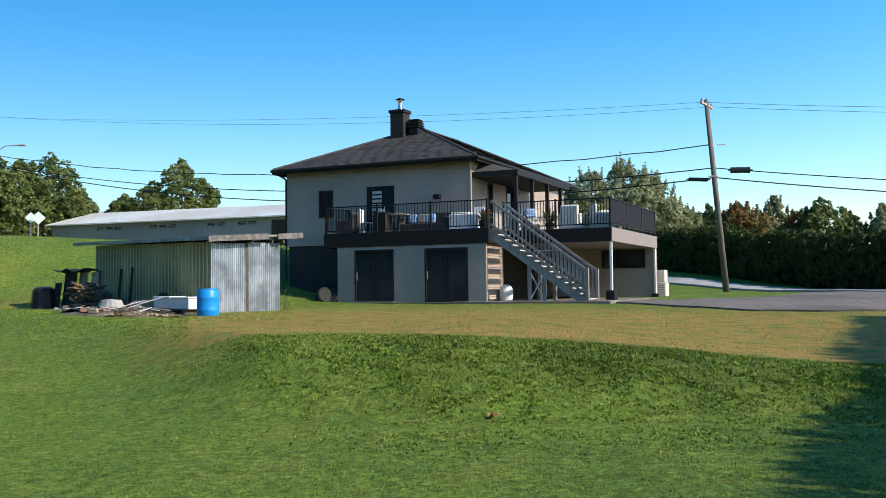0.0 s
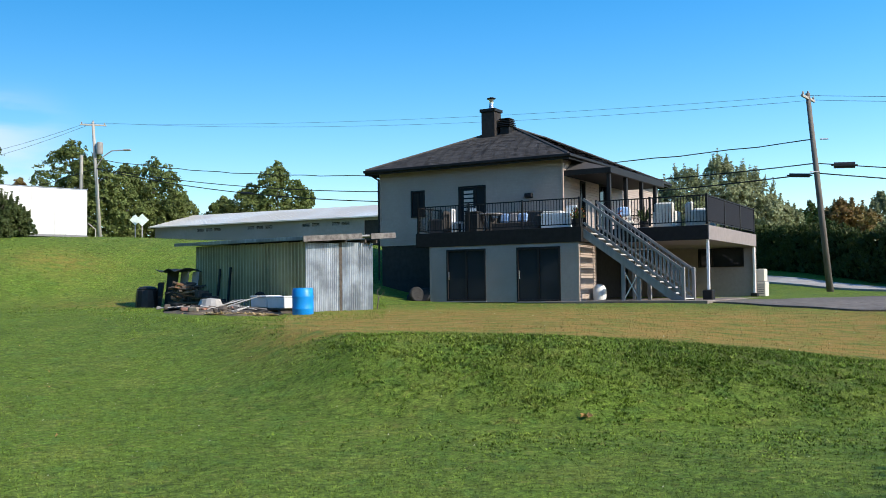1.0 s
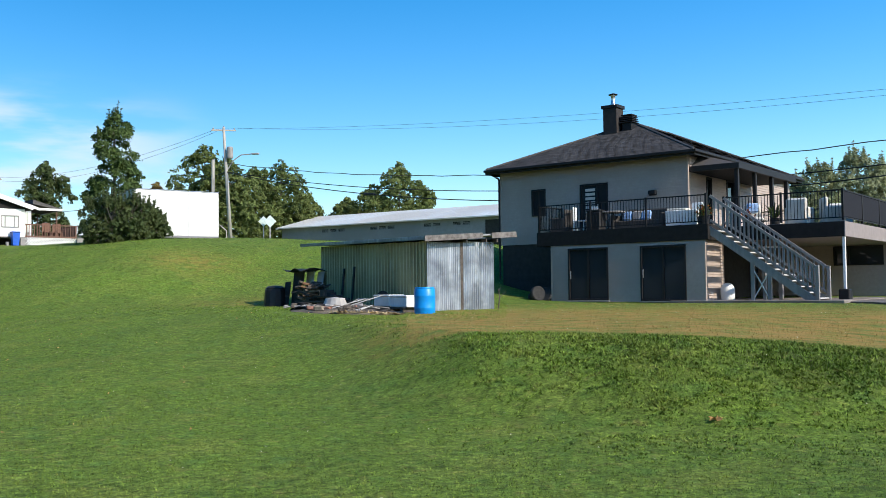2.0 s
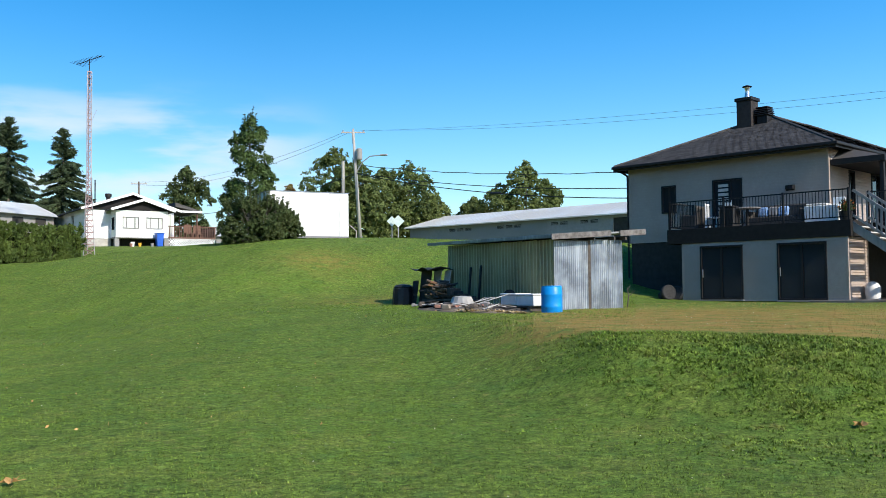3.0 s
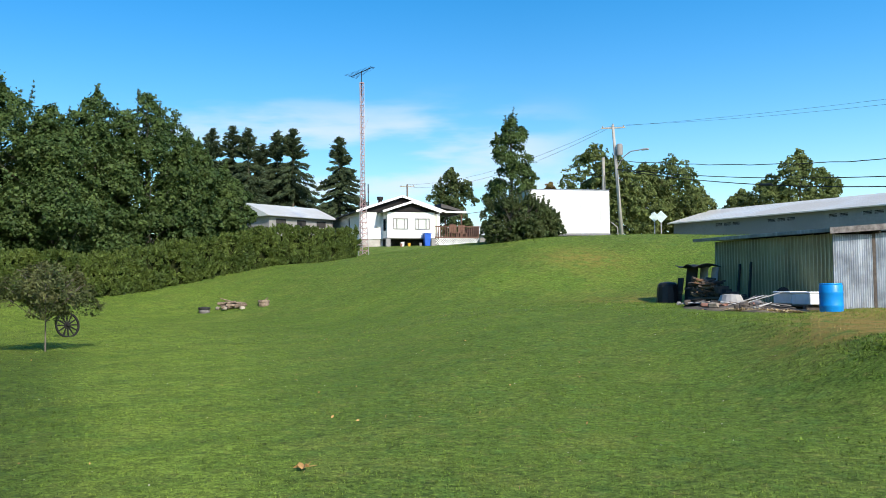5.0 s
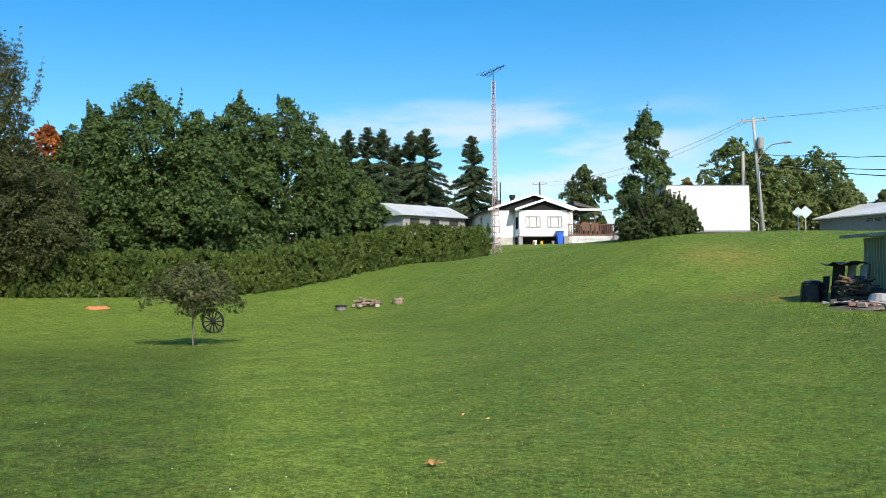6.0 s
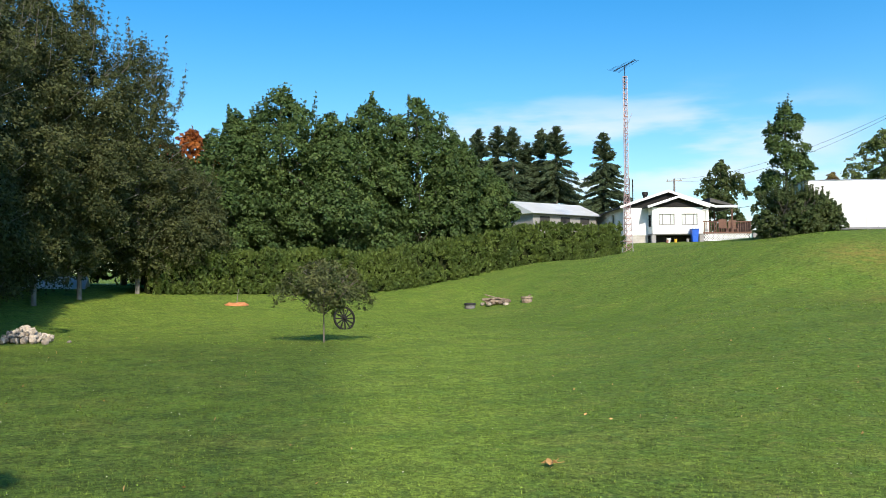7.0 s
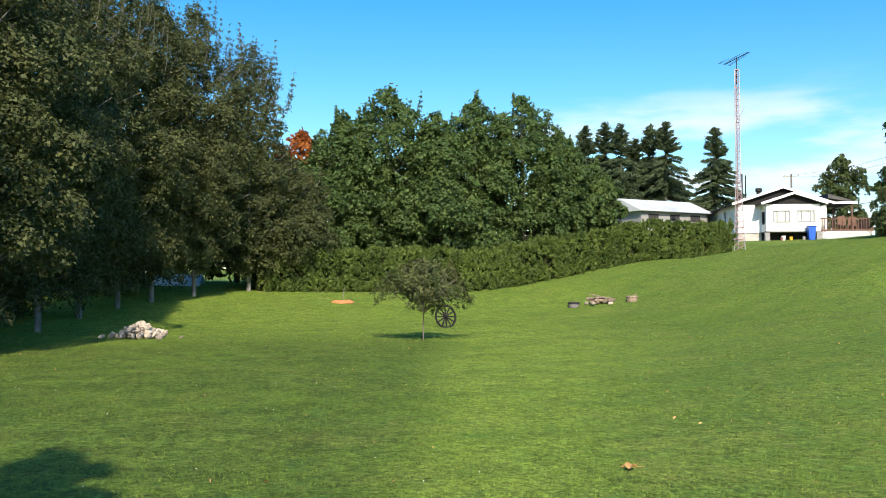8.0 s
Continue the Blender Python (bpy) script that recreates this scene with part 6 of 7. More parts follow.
# ---- the bungalow on the hill ----
def build_bungalow():
    X, Y, R = -52.5, 60.3, 54.7
    Z = 6.0
    b = thing("bungalow", X, Y, Z, R, "white bungalow with a dark gable and low roof", "house")
    W, D = 7.0, 16.4
    bx0, bx1, by = 1.90, 6.05, -1.4
    wall("wall", b, IDN, 0, W, 0.35, 2.75, [(6.0, 6.8, 0.5, 2.5)], material=M_WHITE, course=0.2)
    wall("wall", b, pose(0, D, 0, 0, 0, -90), 0.16, D, 0.35, 2.75, [(4.0, 5.2, 1.2, 2.2), (11.6, 12.5, 0.5, 2.5)], material=M_WHITE, course=0.2)
    wall("wall", b, pose(W, 0, 0, 0, 0, 90), 0.16, D, 0.35, 2.75, material=M_WHITE, course=0.2)
    wall("wall", b, pose(W, D, 0, 0, 0, 180), 0.16, W - 0.16, 0.35, 2.75, material=M_WHITE, course=0.2)
    window(b, IDN, 6.0, 6.8, 0.5, 2.5, frame_m=M_WHITE, pane_m=M_PALEGLASS, name="door")
    window(b, pose(0, D, 0, 0, 0, -90), 4.0, 5.2, 1.2, 2.2, frame_m=M_WHITE)
    window(b, pose(0, D, 0, 0, 0, -90), 11.6, 12.5, 0.5, 2.5, frame_m=M_WHITE, name="door")
    part("foundation", boxes((0.05, 0.05, -1.2, bx0, 0.3, 0.35), (0.05, 0.3, -1.2, W - 0.05, D - 0.05, 0.35)), M_CONCRETE, b)
    # near-black panel added for the shaded hollow under the bay
    part("shade_panel", boxes((bx0, 0.12, -1.2, W - 0.05, 0.28, 0.35)), M_FOUND, b, "dark panel standing in for the shade under the bay")
    # bay that juts out, on short walls with a dark hollow below
    F = pose(0, by, 0)
    wall("bay_wall", b, F, bx0, bx1, 0.42, 2.62, [(2.42, 3.72, 1.12, 2.05), (4.30, 5.62, 1.12, 2.05)], material=M_WHITE, course=0.2)
    wall("bay_wall", b, pose(bx0, 0, 0, 0, 0, -90), 0.0, 1.24, 0.42, 2.62, [(0.35, 1.0, 1.0, 2.0)], material=M_WHITE, course=0.2)
    wall("bay_wall", b, pose(bx1, by, 0, 0, 0, 90), 0.16, 1.4, 0.42, 2.62, material=M_WHITE, course=0.2)
    window(b, F, 2.42, 3.72, 1.12, 2.05, [2.74, 3.40], frame_m=M_WHITE_DIM, pane_m=M_PALEGLASS)
    window(b, F, 4.30, 5.62, 1.12, 2.05, [4.62, 5.30], frame_m=M_WHITE_DIM, pane_m=M_PALEGLASS)
    window(b, pose(bx0, 0, 0, 0, 0, -90), 0.35, 1.0, 1.0, 2.0, frame_m=M_BLACK)
    part("bay_floor", boxes((bx0 - 0.05, by - 0.05, 0.34, bx1 + 0.05, 0, 0.42)), M_GREYWOOD, b)
    for x in (bx0 + 0.1, bx1 - 0.1):
        part("pier", boxes((x - 0.18, by + 0.02, -0.6, x + 0.18, by + 0.35, 0.34)), M_WHITE_DIM, b)
    # roofs
    def gable(x0, x1, y0, y1, ze, zr, name, front=True):
        mid = (x0 + x1) / 2
        bm = bmesh.new()
        prism(bm, [(x0, ze), (mid, zr), (x1, ze), (x1, ze - 0.12), (mid, zr - 0.12), (x0, ze - 0.12)], y0, y1)
        r = part(name, bm, M_SHINGLE, b)
        bm = bmesh.new()
        prism(bm, [(x0 + 0.3, ze - 0.06), (mid, zr - 0.13), (x1 - 0.3, ze - 0.06)], y0 + 0.40, y0 + 0.5)
        part("gable_end", bm, M_FASCIA, r, "dark boarded gable end")
        for sx in (x0, x1):
            dv = Vector((mid - sx, 0, zr - ze))
            bm = bmesh.new()
            box(bm, 0, -0.03, -0.15, dv.length, 0.03, 0.04, m=Matrix.Translation((sx, y0 - 0.03, ze)) @ dv.to_track_quat('X', 'Z').to_matrix().to_4x4())
            part("bargeboard", bm, M_WHITE, r, "white bargeboard")
        return r
    gable(-0.55, W + 0.55, -0.5, D + 0.4, 2.72, 4.05, "roof")
    gable(bx0 - 0.5, bx1 + 0.5, by - 0.45, 1.6, 2.62, 3.46, "bay_roof")
    # side roof over the deck
    bm = bmesh.new()
    prism(bm, [(W, 3.45), (9.25, 2.80), (9.25, 2.68), (W, 3.1)], -0.4, 4.5)
    part("porch_roof", bm, M_SHINGLE, b)
    part("porch_fascia", boxes((W + 0.6, -0.45, 2.63, 9.30, -0.4, 2.80), (9.25, -0.45, 2.63, 9.30, 4.5, 2.80)), M_WHITE, b)
    for x, y in ((8.9, -0.2), (8.9, 4.2)):
        part("porch_post", boxes((x - 0.05, y - 0.05, 0.55, x + 0.05, y + 0.05, 2.6)), M_RUSTWOOD, b)
    dk = part("deck", boxes((6.08, -1.0, 0.42, 10.25, 4.6, 0.55)), M_RUSTWOOD, b, "brown wooden deck")
    rl = part("railing", boxes((6.08, -1.0, 1.38, 10.25, -0.92, 1.46), (10.17, -1.0, 1.38, 10.25, 4.6, 1.46)), M_RUSTWOOD, dk)
    b0 = None
    for k in range(21):
        if b0 is None:
            b0 = part("baluster", boxes((6.10, -0.98, 0.55, 6.16, -0.94, 1.38)), M_RUSTWOOD, rl)
        else:
            share("baluster", b0, pose(0.20 * k, 0, 0), rl)
    for k in range(36):
        share("baluster", b0, Matrix.Translation((4.07, 0.15 * k, 0)), rl)
    bm = bmesh.new()
    for k in range(18):
        for s in (-1, 1):
            x = 6.45 + k * 0.205
            box(bm, -0.03, -0.01, -0.42, 0.03, 0.01, 0.42, m=Matrix.Translation((x, -0.97, 0.12)) @ pose(0, 0, 0, 0, 45 * s, 0))
    part("lattice", bm, M_WHITE, dk, "white wooden lattice")
    # near-black sheet added so the lattice gaps look shaded
    part("shade_backing", boxes((6.10, -0.80, -0.6, 10.2, -0.74, 0.40)), M_FOUND, dk, "dark sheet standing in for the shade behind the lattice")
    # roof fittings
    for x, y, z0, z1, r in ((1.6, 5.0, 3.2, 5.7, 0.06), (1.9, 5.0, 3.2, 5.6, 0.05)):
        part("stove_pipe", rod(bmesh.new(), (x, y, z0), (x, y, z1), r, None, 10), M_FASCIA, b, "dark stove pipe")
    part("roof_vent", lathe(bmesh.new(), [(0.18, 3.2), (0.18, 4.0), (0.27, 4.05), (0.27, 4.28), (0.22, 4.32), (0.02, 4.32)], 14, Matrix.Translation((2.6, 3.5, 0))), M_BLACK, b)
    part("roof_vent", lathe(bmesh.new(), [(0.2, 3.0), (0.2, 3.5), (0.3, 3.55), (0.3, 3.75), (0.02, 3.8)], 14, Matrix.Translation((0.9, 3.2, 0))), M_BLACK, b)
    def on(name, x, y, z, label, cat):
        a = radians(R)
        wx, wy = X + x * math.cos(a) - y * math.sin(a), Y + x * math.sin(a) + y * math.cos(a)
        return thing(name, wx, wy, max(ground_z(wx, wy), Z - 0.4) + z, R, label, cat)
    t = on("wheeled_bin", 5.2, -1.9, 0, "blue wheeled recycling bin beside the bungalow", "bin")
    bm = bmesh.new()
    lathe(bm, [(0.02, 0), (0.30, 0.0), (0.40, 1.0), (0.02, 1.0)], 4, pose(0, 0, 0, 0, 0, 45))
    part("body", bm, M_BINBLUE, t)
    part("lid", boxes((-0.33, -0.34, 1.0, 0.33, 0.36, 1.07), bevel=0.03), M_BINBLUE, t)
    for s in (-0.25, 0.25):
        part("wheel", lathe(bmesh.new(), [(0.02, -0.03), (0.1, -0.03), (0.1, 0.03), (0.02, 0.03)], 12, pose(s, 0.3, 0.1, 0, 90, 0)), M_RUBBER, t)
    for k, (x, m, lab, s) in enumerate(((3.1, M_WHITE, "white jug below the bay", 0.17), (3.65, M_YELLOW, "yellow bucket below the bay", 0.13), (4.6, M_WHITE_DIM, "grey bucket below the bay", 0.13), (2.9, M_BRICK, "red tub below the bay", 0.12))):
        t = on("bucket", x, -1.75 - 0.1 * k, 0.0, lab, "bucket")
        part("body", lathe(bmesh.new(), [(0.02, 0), (s * 0.8, 0), (s, s * 2.2), (s * 0.9, s * 2.2), (s * 0.7, 0.05), (0.02, 0.05)], 14), m, t)
        part("rim", lathe(bmesh.new(), [(s, s * 2.1), (s * 1.06, s * 2.1), (s * 1.06, s * 2.2), (s, s * 2.2)], 14), m, t)
    for x, y in ((6.9, 0.6), (8.3, 0.2), (9.4, 0.9)):
        t = on("deck_chair", x, y, 0.0, "dark wooden chair on the bungalow's deck", "chair")
        t.location.z = Z + 0.55
        part("seat", boxes((-0.3, -0.3, 0.35, 0.3, 0.3, 0.42)), M_RUSTWOOD, t)
        part("backrest", boxes((-0.3, 0.25, 0.42, 0.3, 0.32, 1.15)), M_RUSTWOOD, t)
        part("leg", boxes((-0.28, -0.28, 0, -0.2, 0.28, 0.35)), M_RUSTWOOD, t)
        part("leg", boxes((0.2, -0.28, 0, 0.28, 0.28, 0.35)), M_RUSTWOOD, t)


M_PALEGLASS = glass_mat("curtained_glass", (0.50, 0.55, 0.50), 0.12)
M_RUSTWOOD = mat("reddish_deck_wood", (0.10, 0.05, 0.035), (0.17, 0.09, 0.06), 8, 0.8)
M_BINBLUE = mat("bin_blue", (0.01, 0.08, 0.42), (0.015, 0.10, 0.50), 5, 0.45)
M_YELLOW = mat("yellow_plastic", (0.70, 0.36, 0.03), (0.80, 0.45, 0.05), 5, 0.5)
build_bungalow()


# ---- lattice mast with a television aerial ----
def build_mast():
    x, y = at_az(40.92, 71)
    H = 13.65
    t = thing("antenna_mast", x, y, ground_z(x, y) - 0.1, 20, "slender lattice mast with a television aerial", "antenna mast")
    bm = bmesh.new()
    def corner(k, z):
        r = 0.44 - 0.26 * min(1, z / 5.5) if z < 5.5 else 0.18
        a = k * 2.094
        return Vector((r * math.cos(a), r * math.sin(a), z))
    zs = [0.0]
    while zs[-1] < H - 0.6:
        zs.append(min(H - 0.6, zs[-1] + 0.42))
    for k in range(3):
        bm = bmesh.new()
        for a, b in ((0, 2.75), (2.75, 5.5), (5.5, H - 0.6)):
            rod(bm, corner(k, a), corner(k, b), 0.030, None, 5)
        part("leg", bm, M_GALV, t)
    bm = bmesh.new()
    for i, (a, b) in enumerate(zip(zs, zs[1:])):
        for k in range(3):
            rod(bm, corner(k, a), corner((k + 1) % 3, b), 0.020, None, 4)
            rod(bm, corner(k, b), corner((k + 1) % 3, b), 0.020, None, 4)
    part("bracing", bm, M_MASTRED, t, "faded red lattice bracing")
    part("pole", rod(bmesh.new(), (0, 0, H - 1.6), (0, 0, H + 0.3), 0.03, None, 6), M_FASCIA, t)
    ae = part("aerial", rod(bmesh.new(), (-1.0, 0.3, H + 0.0), (1.0, -0.3, H + 0.45), 0.03, None, 6), M_FASCIA, t, "dark television aerial")
    for k in range(14):
        f = k / 13
        p = Vector((-1.0, 0.3, H)).lerp(Vector((1.0, -0.3, H + 0.45)), f)
        w = 0.30 + 0.45 * (1 - f)
        part("element", rod(bmesh.new(), p + Vector((-0.29 * w, -0.96 * w, 0)), p + Vector((0.29 * w, 0.96 * w, 0)), 0.012, None, 4), M_FASCIA, ae)
    part("side_arm", rod(bmesh.new(), (0.15, 0, H - 4.2), (0.45, 0.2, H - 3.3), 0.015, None, 4), M_GALV, t)


M_GALV = mat("galvanised_tube", (0.30, 0.29, 0.30), (0.40, 0.38, 0.39), 8, 0.6, metal=0.3)
M_MASTRED = mat("faded_red_steel", (0.30, 0.17, 0.17), (0.42, 0.27, 0.27), 3, 0.6)
build_mast()


# ---- storage container on the hill ----
def build_container():
    x, y = -28.34, 47.5
    z = 5.0
    t = thing("storage_container", x, y, z, 48.4, "plain white box trailer parked on the hill", "trailer")
    L, D, H = 4.95, 2.55, 2.75
    part("body", boxes((0, 0, 0.14, L, D, H), bevel=0.06), M_WHITE, t)
    part("roof_skin", boxes((-0.02, -0.02, H - 0.02, L + 0.02, D + 0.02, H + 0.03), bevel=0.02), M_TIN, t)
    part("side_rail", boxes((-0.01, -0.03, 0.06, L + 0.01, 0.06, 0.17), bevel=0.01), M_GREYMETAL, t, "grey bottom rail")
    part("side_rail", boxes((-0.03, 0.06, 0.06, 0.05, D, 0.17), bevel=0.01), M_GREYMETAL, t, "grey bottom rail")
    for k in range(7):
        part("wall_joint", boxes((0.62 + k * 0.62, -0.006, 0.18, 0.635 + k * 0.62, 0.01, H - 0.07)), M_WHITE_DIM, t)
    for px, py in ((0.3, 0.3), (L - 0.3, 0.3), (0.3, D - 0.3), (L - 0.3, D - 0.3)):
        part("foot", boxes((px - 0.2, py - 0.2, -0.8, px + 0.2, py + 0.2, 0.1)), M_CONCRETE, t)
    bm = bmesh.new()
    rod(bm, (L + 0.1, 0.2, 0.9), (L + 0.55, 0.2, 0.55), 0.03)
    rod(bm, (L + 0.55, 0.2, 0.55), (L + 0.55, 0.2, -0.5), 0.03)
    part("steps_rail", bm, M_POLEGREY, t)


build_container()


# ---- long barn ----
def build_barn():
    X, Y, R = -39.9, 96.7, -20.3
    Z = 5.6
    b = thing("barn", X, Y, Z, R, "long grey farm building with a pale metal roof", "barn")
    L, D = 40.0, 13.0
    holes = [(x, x + 0.9, 2.55, 2.85) for x in (5.6, 6.7, 7.8, 12.0, 13.1, 14.2, 18.6, 19.7, 22.0, 23.1, 33.0)] + [(25.6, 27.4, 0.2, 2.9), (1.1, 2.2, 1.2, 1.9)]
    wall("wall", b, IDN, 0, L, -1.5, 3.25, holes, material=M_BARNWALL, siding=False, thick=0.25)
    wall("wall", b, pose(0, D, 0, 0, 0, -90), 0, D - 0.25, -1.5, 3.25, material=M_BARNWALL, siding=False)
    wall("wall", b, pose(L, 0, 0, 0, 0, 90), 0.25, D, -1.5, 3.25, material=M_BARNWALL, siding=False)
    wall("wall", b, pose(L, D, 0, 0, 0, 180), 0, L, -1.5, 3.25, material=M_BARNWALL, siding=False)
    for h in holes[:-2]:
        w = part("vent_window", boxes((h[0], 0.10, h[2], h[1], 0.14, h[3])), M_FOUND, b)
        for k in range(2):
            part("louvre", boxes((h[0], 0.02, h[2] + 0.05 + 0.12 * k, h[1], 0.10, h[2] + 0.09 + 0.12 * k)), M_BARNWALL, w)
    part("barn_door", boxes((25.6, 0.10, 0.2, 27.4, 0.16, 2.9)), M_FOUND, b, "dark barn door")
    part("window", boxes((1.1, 0.10, 1.2, 2.2, 0.14, 1.9)), M_FOUND, b)
    bm = bmesh.new()
    vs = [(-0.5, -0.5, 3.25), (L + 0.5, -0.5, 3.25), (L + 0.5, D / 2, 4.95), (-0.5, D / 2, 4.95), (L + 0.5, D + 0.5, 3.25), (-0.5, D + 0.5, 3.25)]
    v = [bm.verts.new(p) for p in vs] + [bm.verts.new((p[0], p[1], p[2] - 0.12)) for p in vs]
    for f in ((0, 1, 2, 3), (3, 2, 4, 5), (7, 6, 9, 8), (8, 9, 11, 10), (0, 6, 7, 1), (5, 4, 10, 11), (0, 3, 9, 6), (3, 5, 11, 9), (1, 7, 8, 2), (2, 8, 10, 4)):
        bm.faces.new([v[k] for k in f])
    bmesh.ops.recalc_face_normals(bm, faces=bm.faces[:])
    r = part("roof", bm, M_BARNROOF, b, "pale weathered metal roof")
    seam = None
    dv = Vector((0, D / 2 + 0.5, 1.70))
    for k in range(54):
        if seam is None:
            bm = bmesh.new()
            box(bm, 0, -0.02, 0, dv.length, 0.02, 0.015, m=Matrix.Translation((-0.4, -0.5, 3.25)) @ dv.to_track_quat('X', 'Z').to_matrix().to_4x4())
            seam = part("roof_seam", bm, M_BARNROOF, r)
        else:
            share("roof_seam", seam, pose(0.75 * k, 0, 0), r)
    bm = bmesh.new()
    prism(bm, [(0.05, 3.2), (D / 2, 4.80), (D - 0.05, 3.2)], 0, 0.2)
    e = part("gable_end", bm, M_BARNWALL, b)
    e.matrix_basis = pose(0.2, 0, 0, 0, 0, 90)


build_barn()

# pale low building behind the bungalow
def build_outbuilding(az, d, R, L, D, H, rise, name, lab, z=None):
    x, y = at_az(az, d)
    t = thing(name, x, y, (ground_z(x, y) if z is None else z), R, lab, "farm building")
    part("wall", boxes((0, 0, -1.0, L, D, H)), M_WHITE_DIM, t)
    bm = bmesh.new()
    vs = [bm.verts.new(p) for p in ((-0.4, -0.5, H), (L + 0.4, -0.5, H), (L + 0.4, D / 2, H + rise), (-0.4, D / 2, H + rise), (L + 0.4, D + 0.5, H), (-0.4, D + 0.5, H))]
    for f in ((0, 1, 2, 3), (3, 2, 4, 5), (0, 3, 5), (1, 4, 2), (5, 4, 1, 0)):
        bm.faces.new([vs[k] for k in f])
    bmesh.ops.recalc_face_normals(bm, faces=bm.faces[:])
    part("roof", bm, M_BARNROOF, t, "pale metal roof")
    for k in range(int(L / 2.4)):
        part("window", boxes((0.8 + 2.4 * k, -0.03, H - 0.75, 1.9 + 2.4 * k, 0.02, H - 0.2)), M_FOUND, t)


build_outbuilding(46.5, 82, 88, 7.6, 5.0, 2.9, 1.25, "farm_building", "low white building with a pale metal roof", 5.6)
build_outbuilding(33.9, 125, 36, 9.5, 6.0, 3.0, 1.4, "farm_building", "distant pale farm building across the road", 6.2)
build_outbuilding(78.2, 54, 68, 5.0, 3.0, 1.2, 0.7, "farm_building", "low white building behind the row of trees", 0.9)
build_outbuilding(62.5, 90, 60, 9.0, 7.0, 5.5, 2.2, "farm_building", "pale house glimpsed between the trees", 3.0)
build_outbuilding(-21.5, 74, -30, 8.0, 4.0, 2.4, 0.9, "farm_building", "grey shed roof beyond the hedge", 1.6)


# ---- utility poles and wires ----
def build_pole(x, y, h, tip, m, lab, arm_rz):
    z = ground_z(x, y)
    t = thing("utility_pole", x, y, z, 0, lab, "utility pole", "utility poles")
    part("shaft", rod(bmesh.new(), (0, 0, -0.3), (tip[0], tip[1], h), 0.17, 0.11, 12), m, t, "", True)
    arm = part("crossarm", boxes((-1.0, -0.05, -0.06, 1.0, 0.05, 0.06), bevel=0.008), M_POLEGREY, t)
    arm.matrix_basis = pose(tip[0] * 0.97, tip[1] * 0.97, h - 0.25, 0, 0, arm_rz)
    for k in (-0.85, 0.0, 0.85):
        part("insulator", lathe(bmesh.new(), [(0.02, 0.06), (0.05, 0.07), (0.06, 0.14), (0.03, 0.22), (0.01, 0.22)], 10, Matrix.Translation((k, 0, 0.15 if k == 0 else 0))), M_WHITE_DIM, arm)
    return t, Vector((x, y, z))


def wire(a, b, sag, r, twist=0.0, name="overhead_wire", lab="dark overhead wire between the poles"):
    a, b = Vector(a), Vector(b)
    cu = bpy.data.curves.new(name, 'CURVE')
    cu.dimensions, cu.bevel_depth, cu.bevel_resolution = '3D', r, 1
    sp = cu.splines.new('POLY')
    n = 40
    sp.points.add(n)
    for k in range(n + 1):
        f = k / n
        p = a.lerp(b, f) - Vector((0, 0, 4 * sag * f * (1 - f)))
        if twist:
            p += Vector((0, 0, twist * math.sin(k * 2.1)))
        sp.points[k].co = (*p, 1)
    cu.materials.append(M_WIRE)
    return tagged(new(name, cu), lab, "wire", "overhead wires")


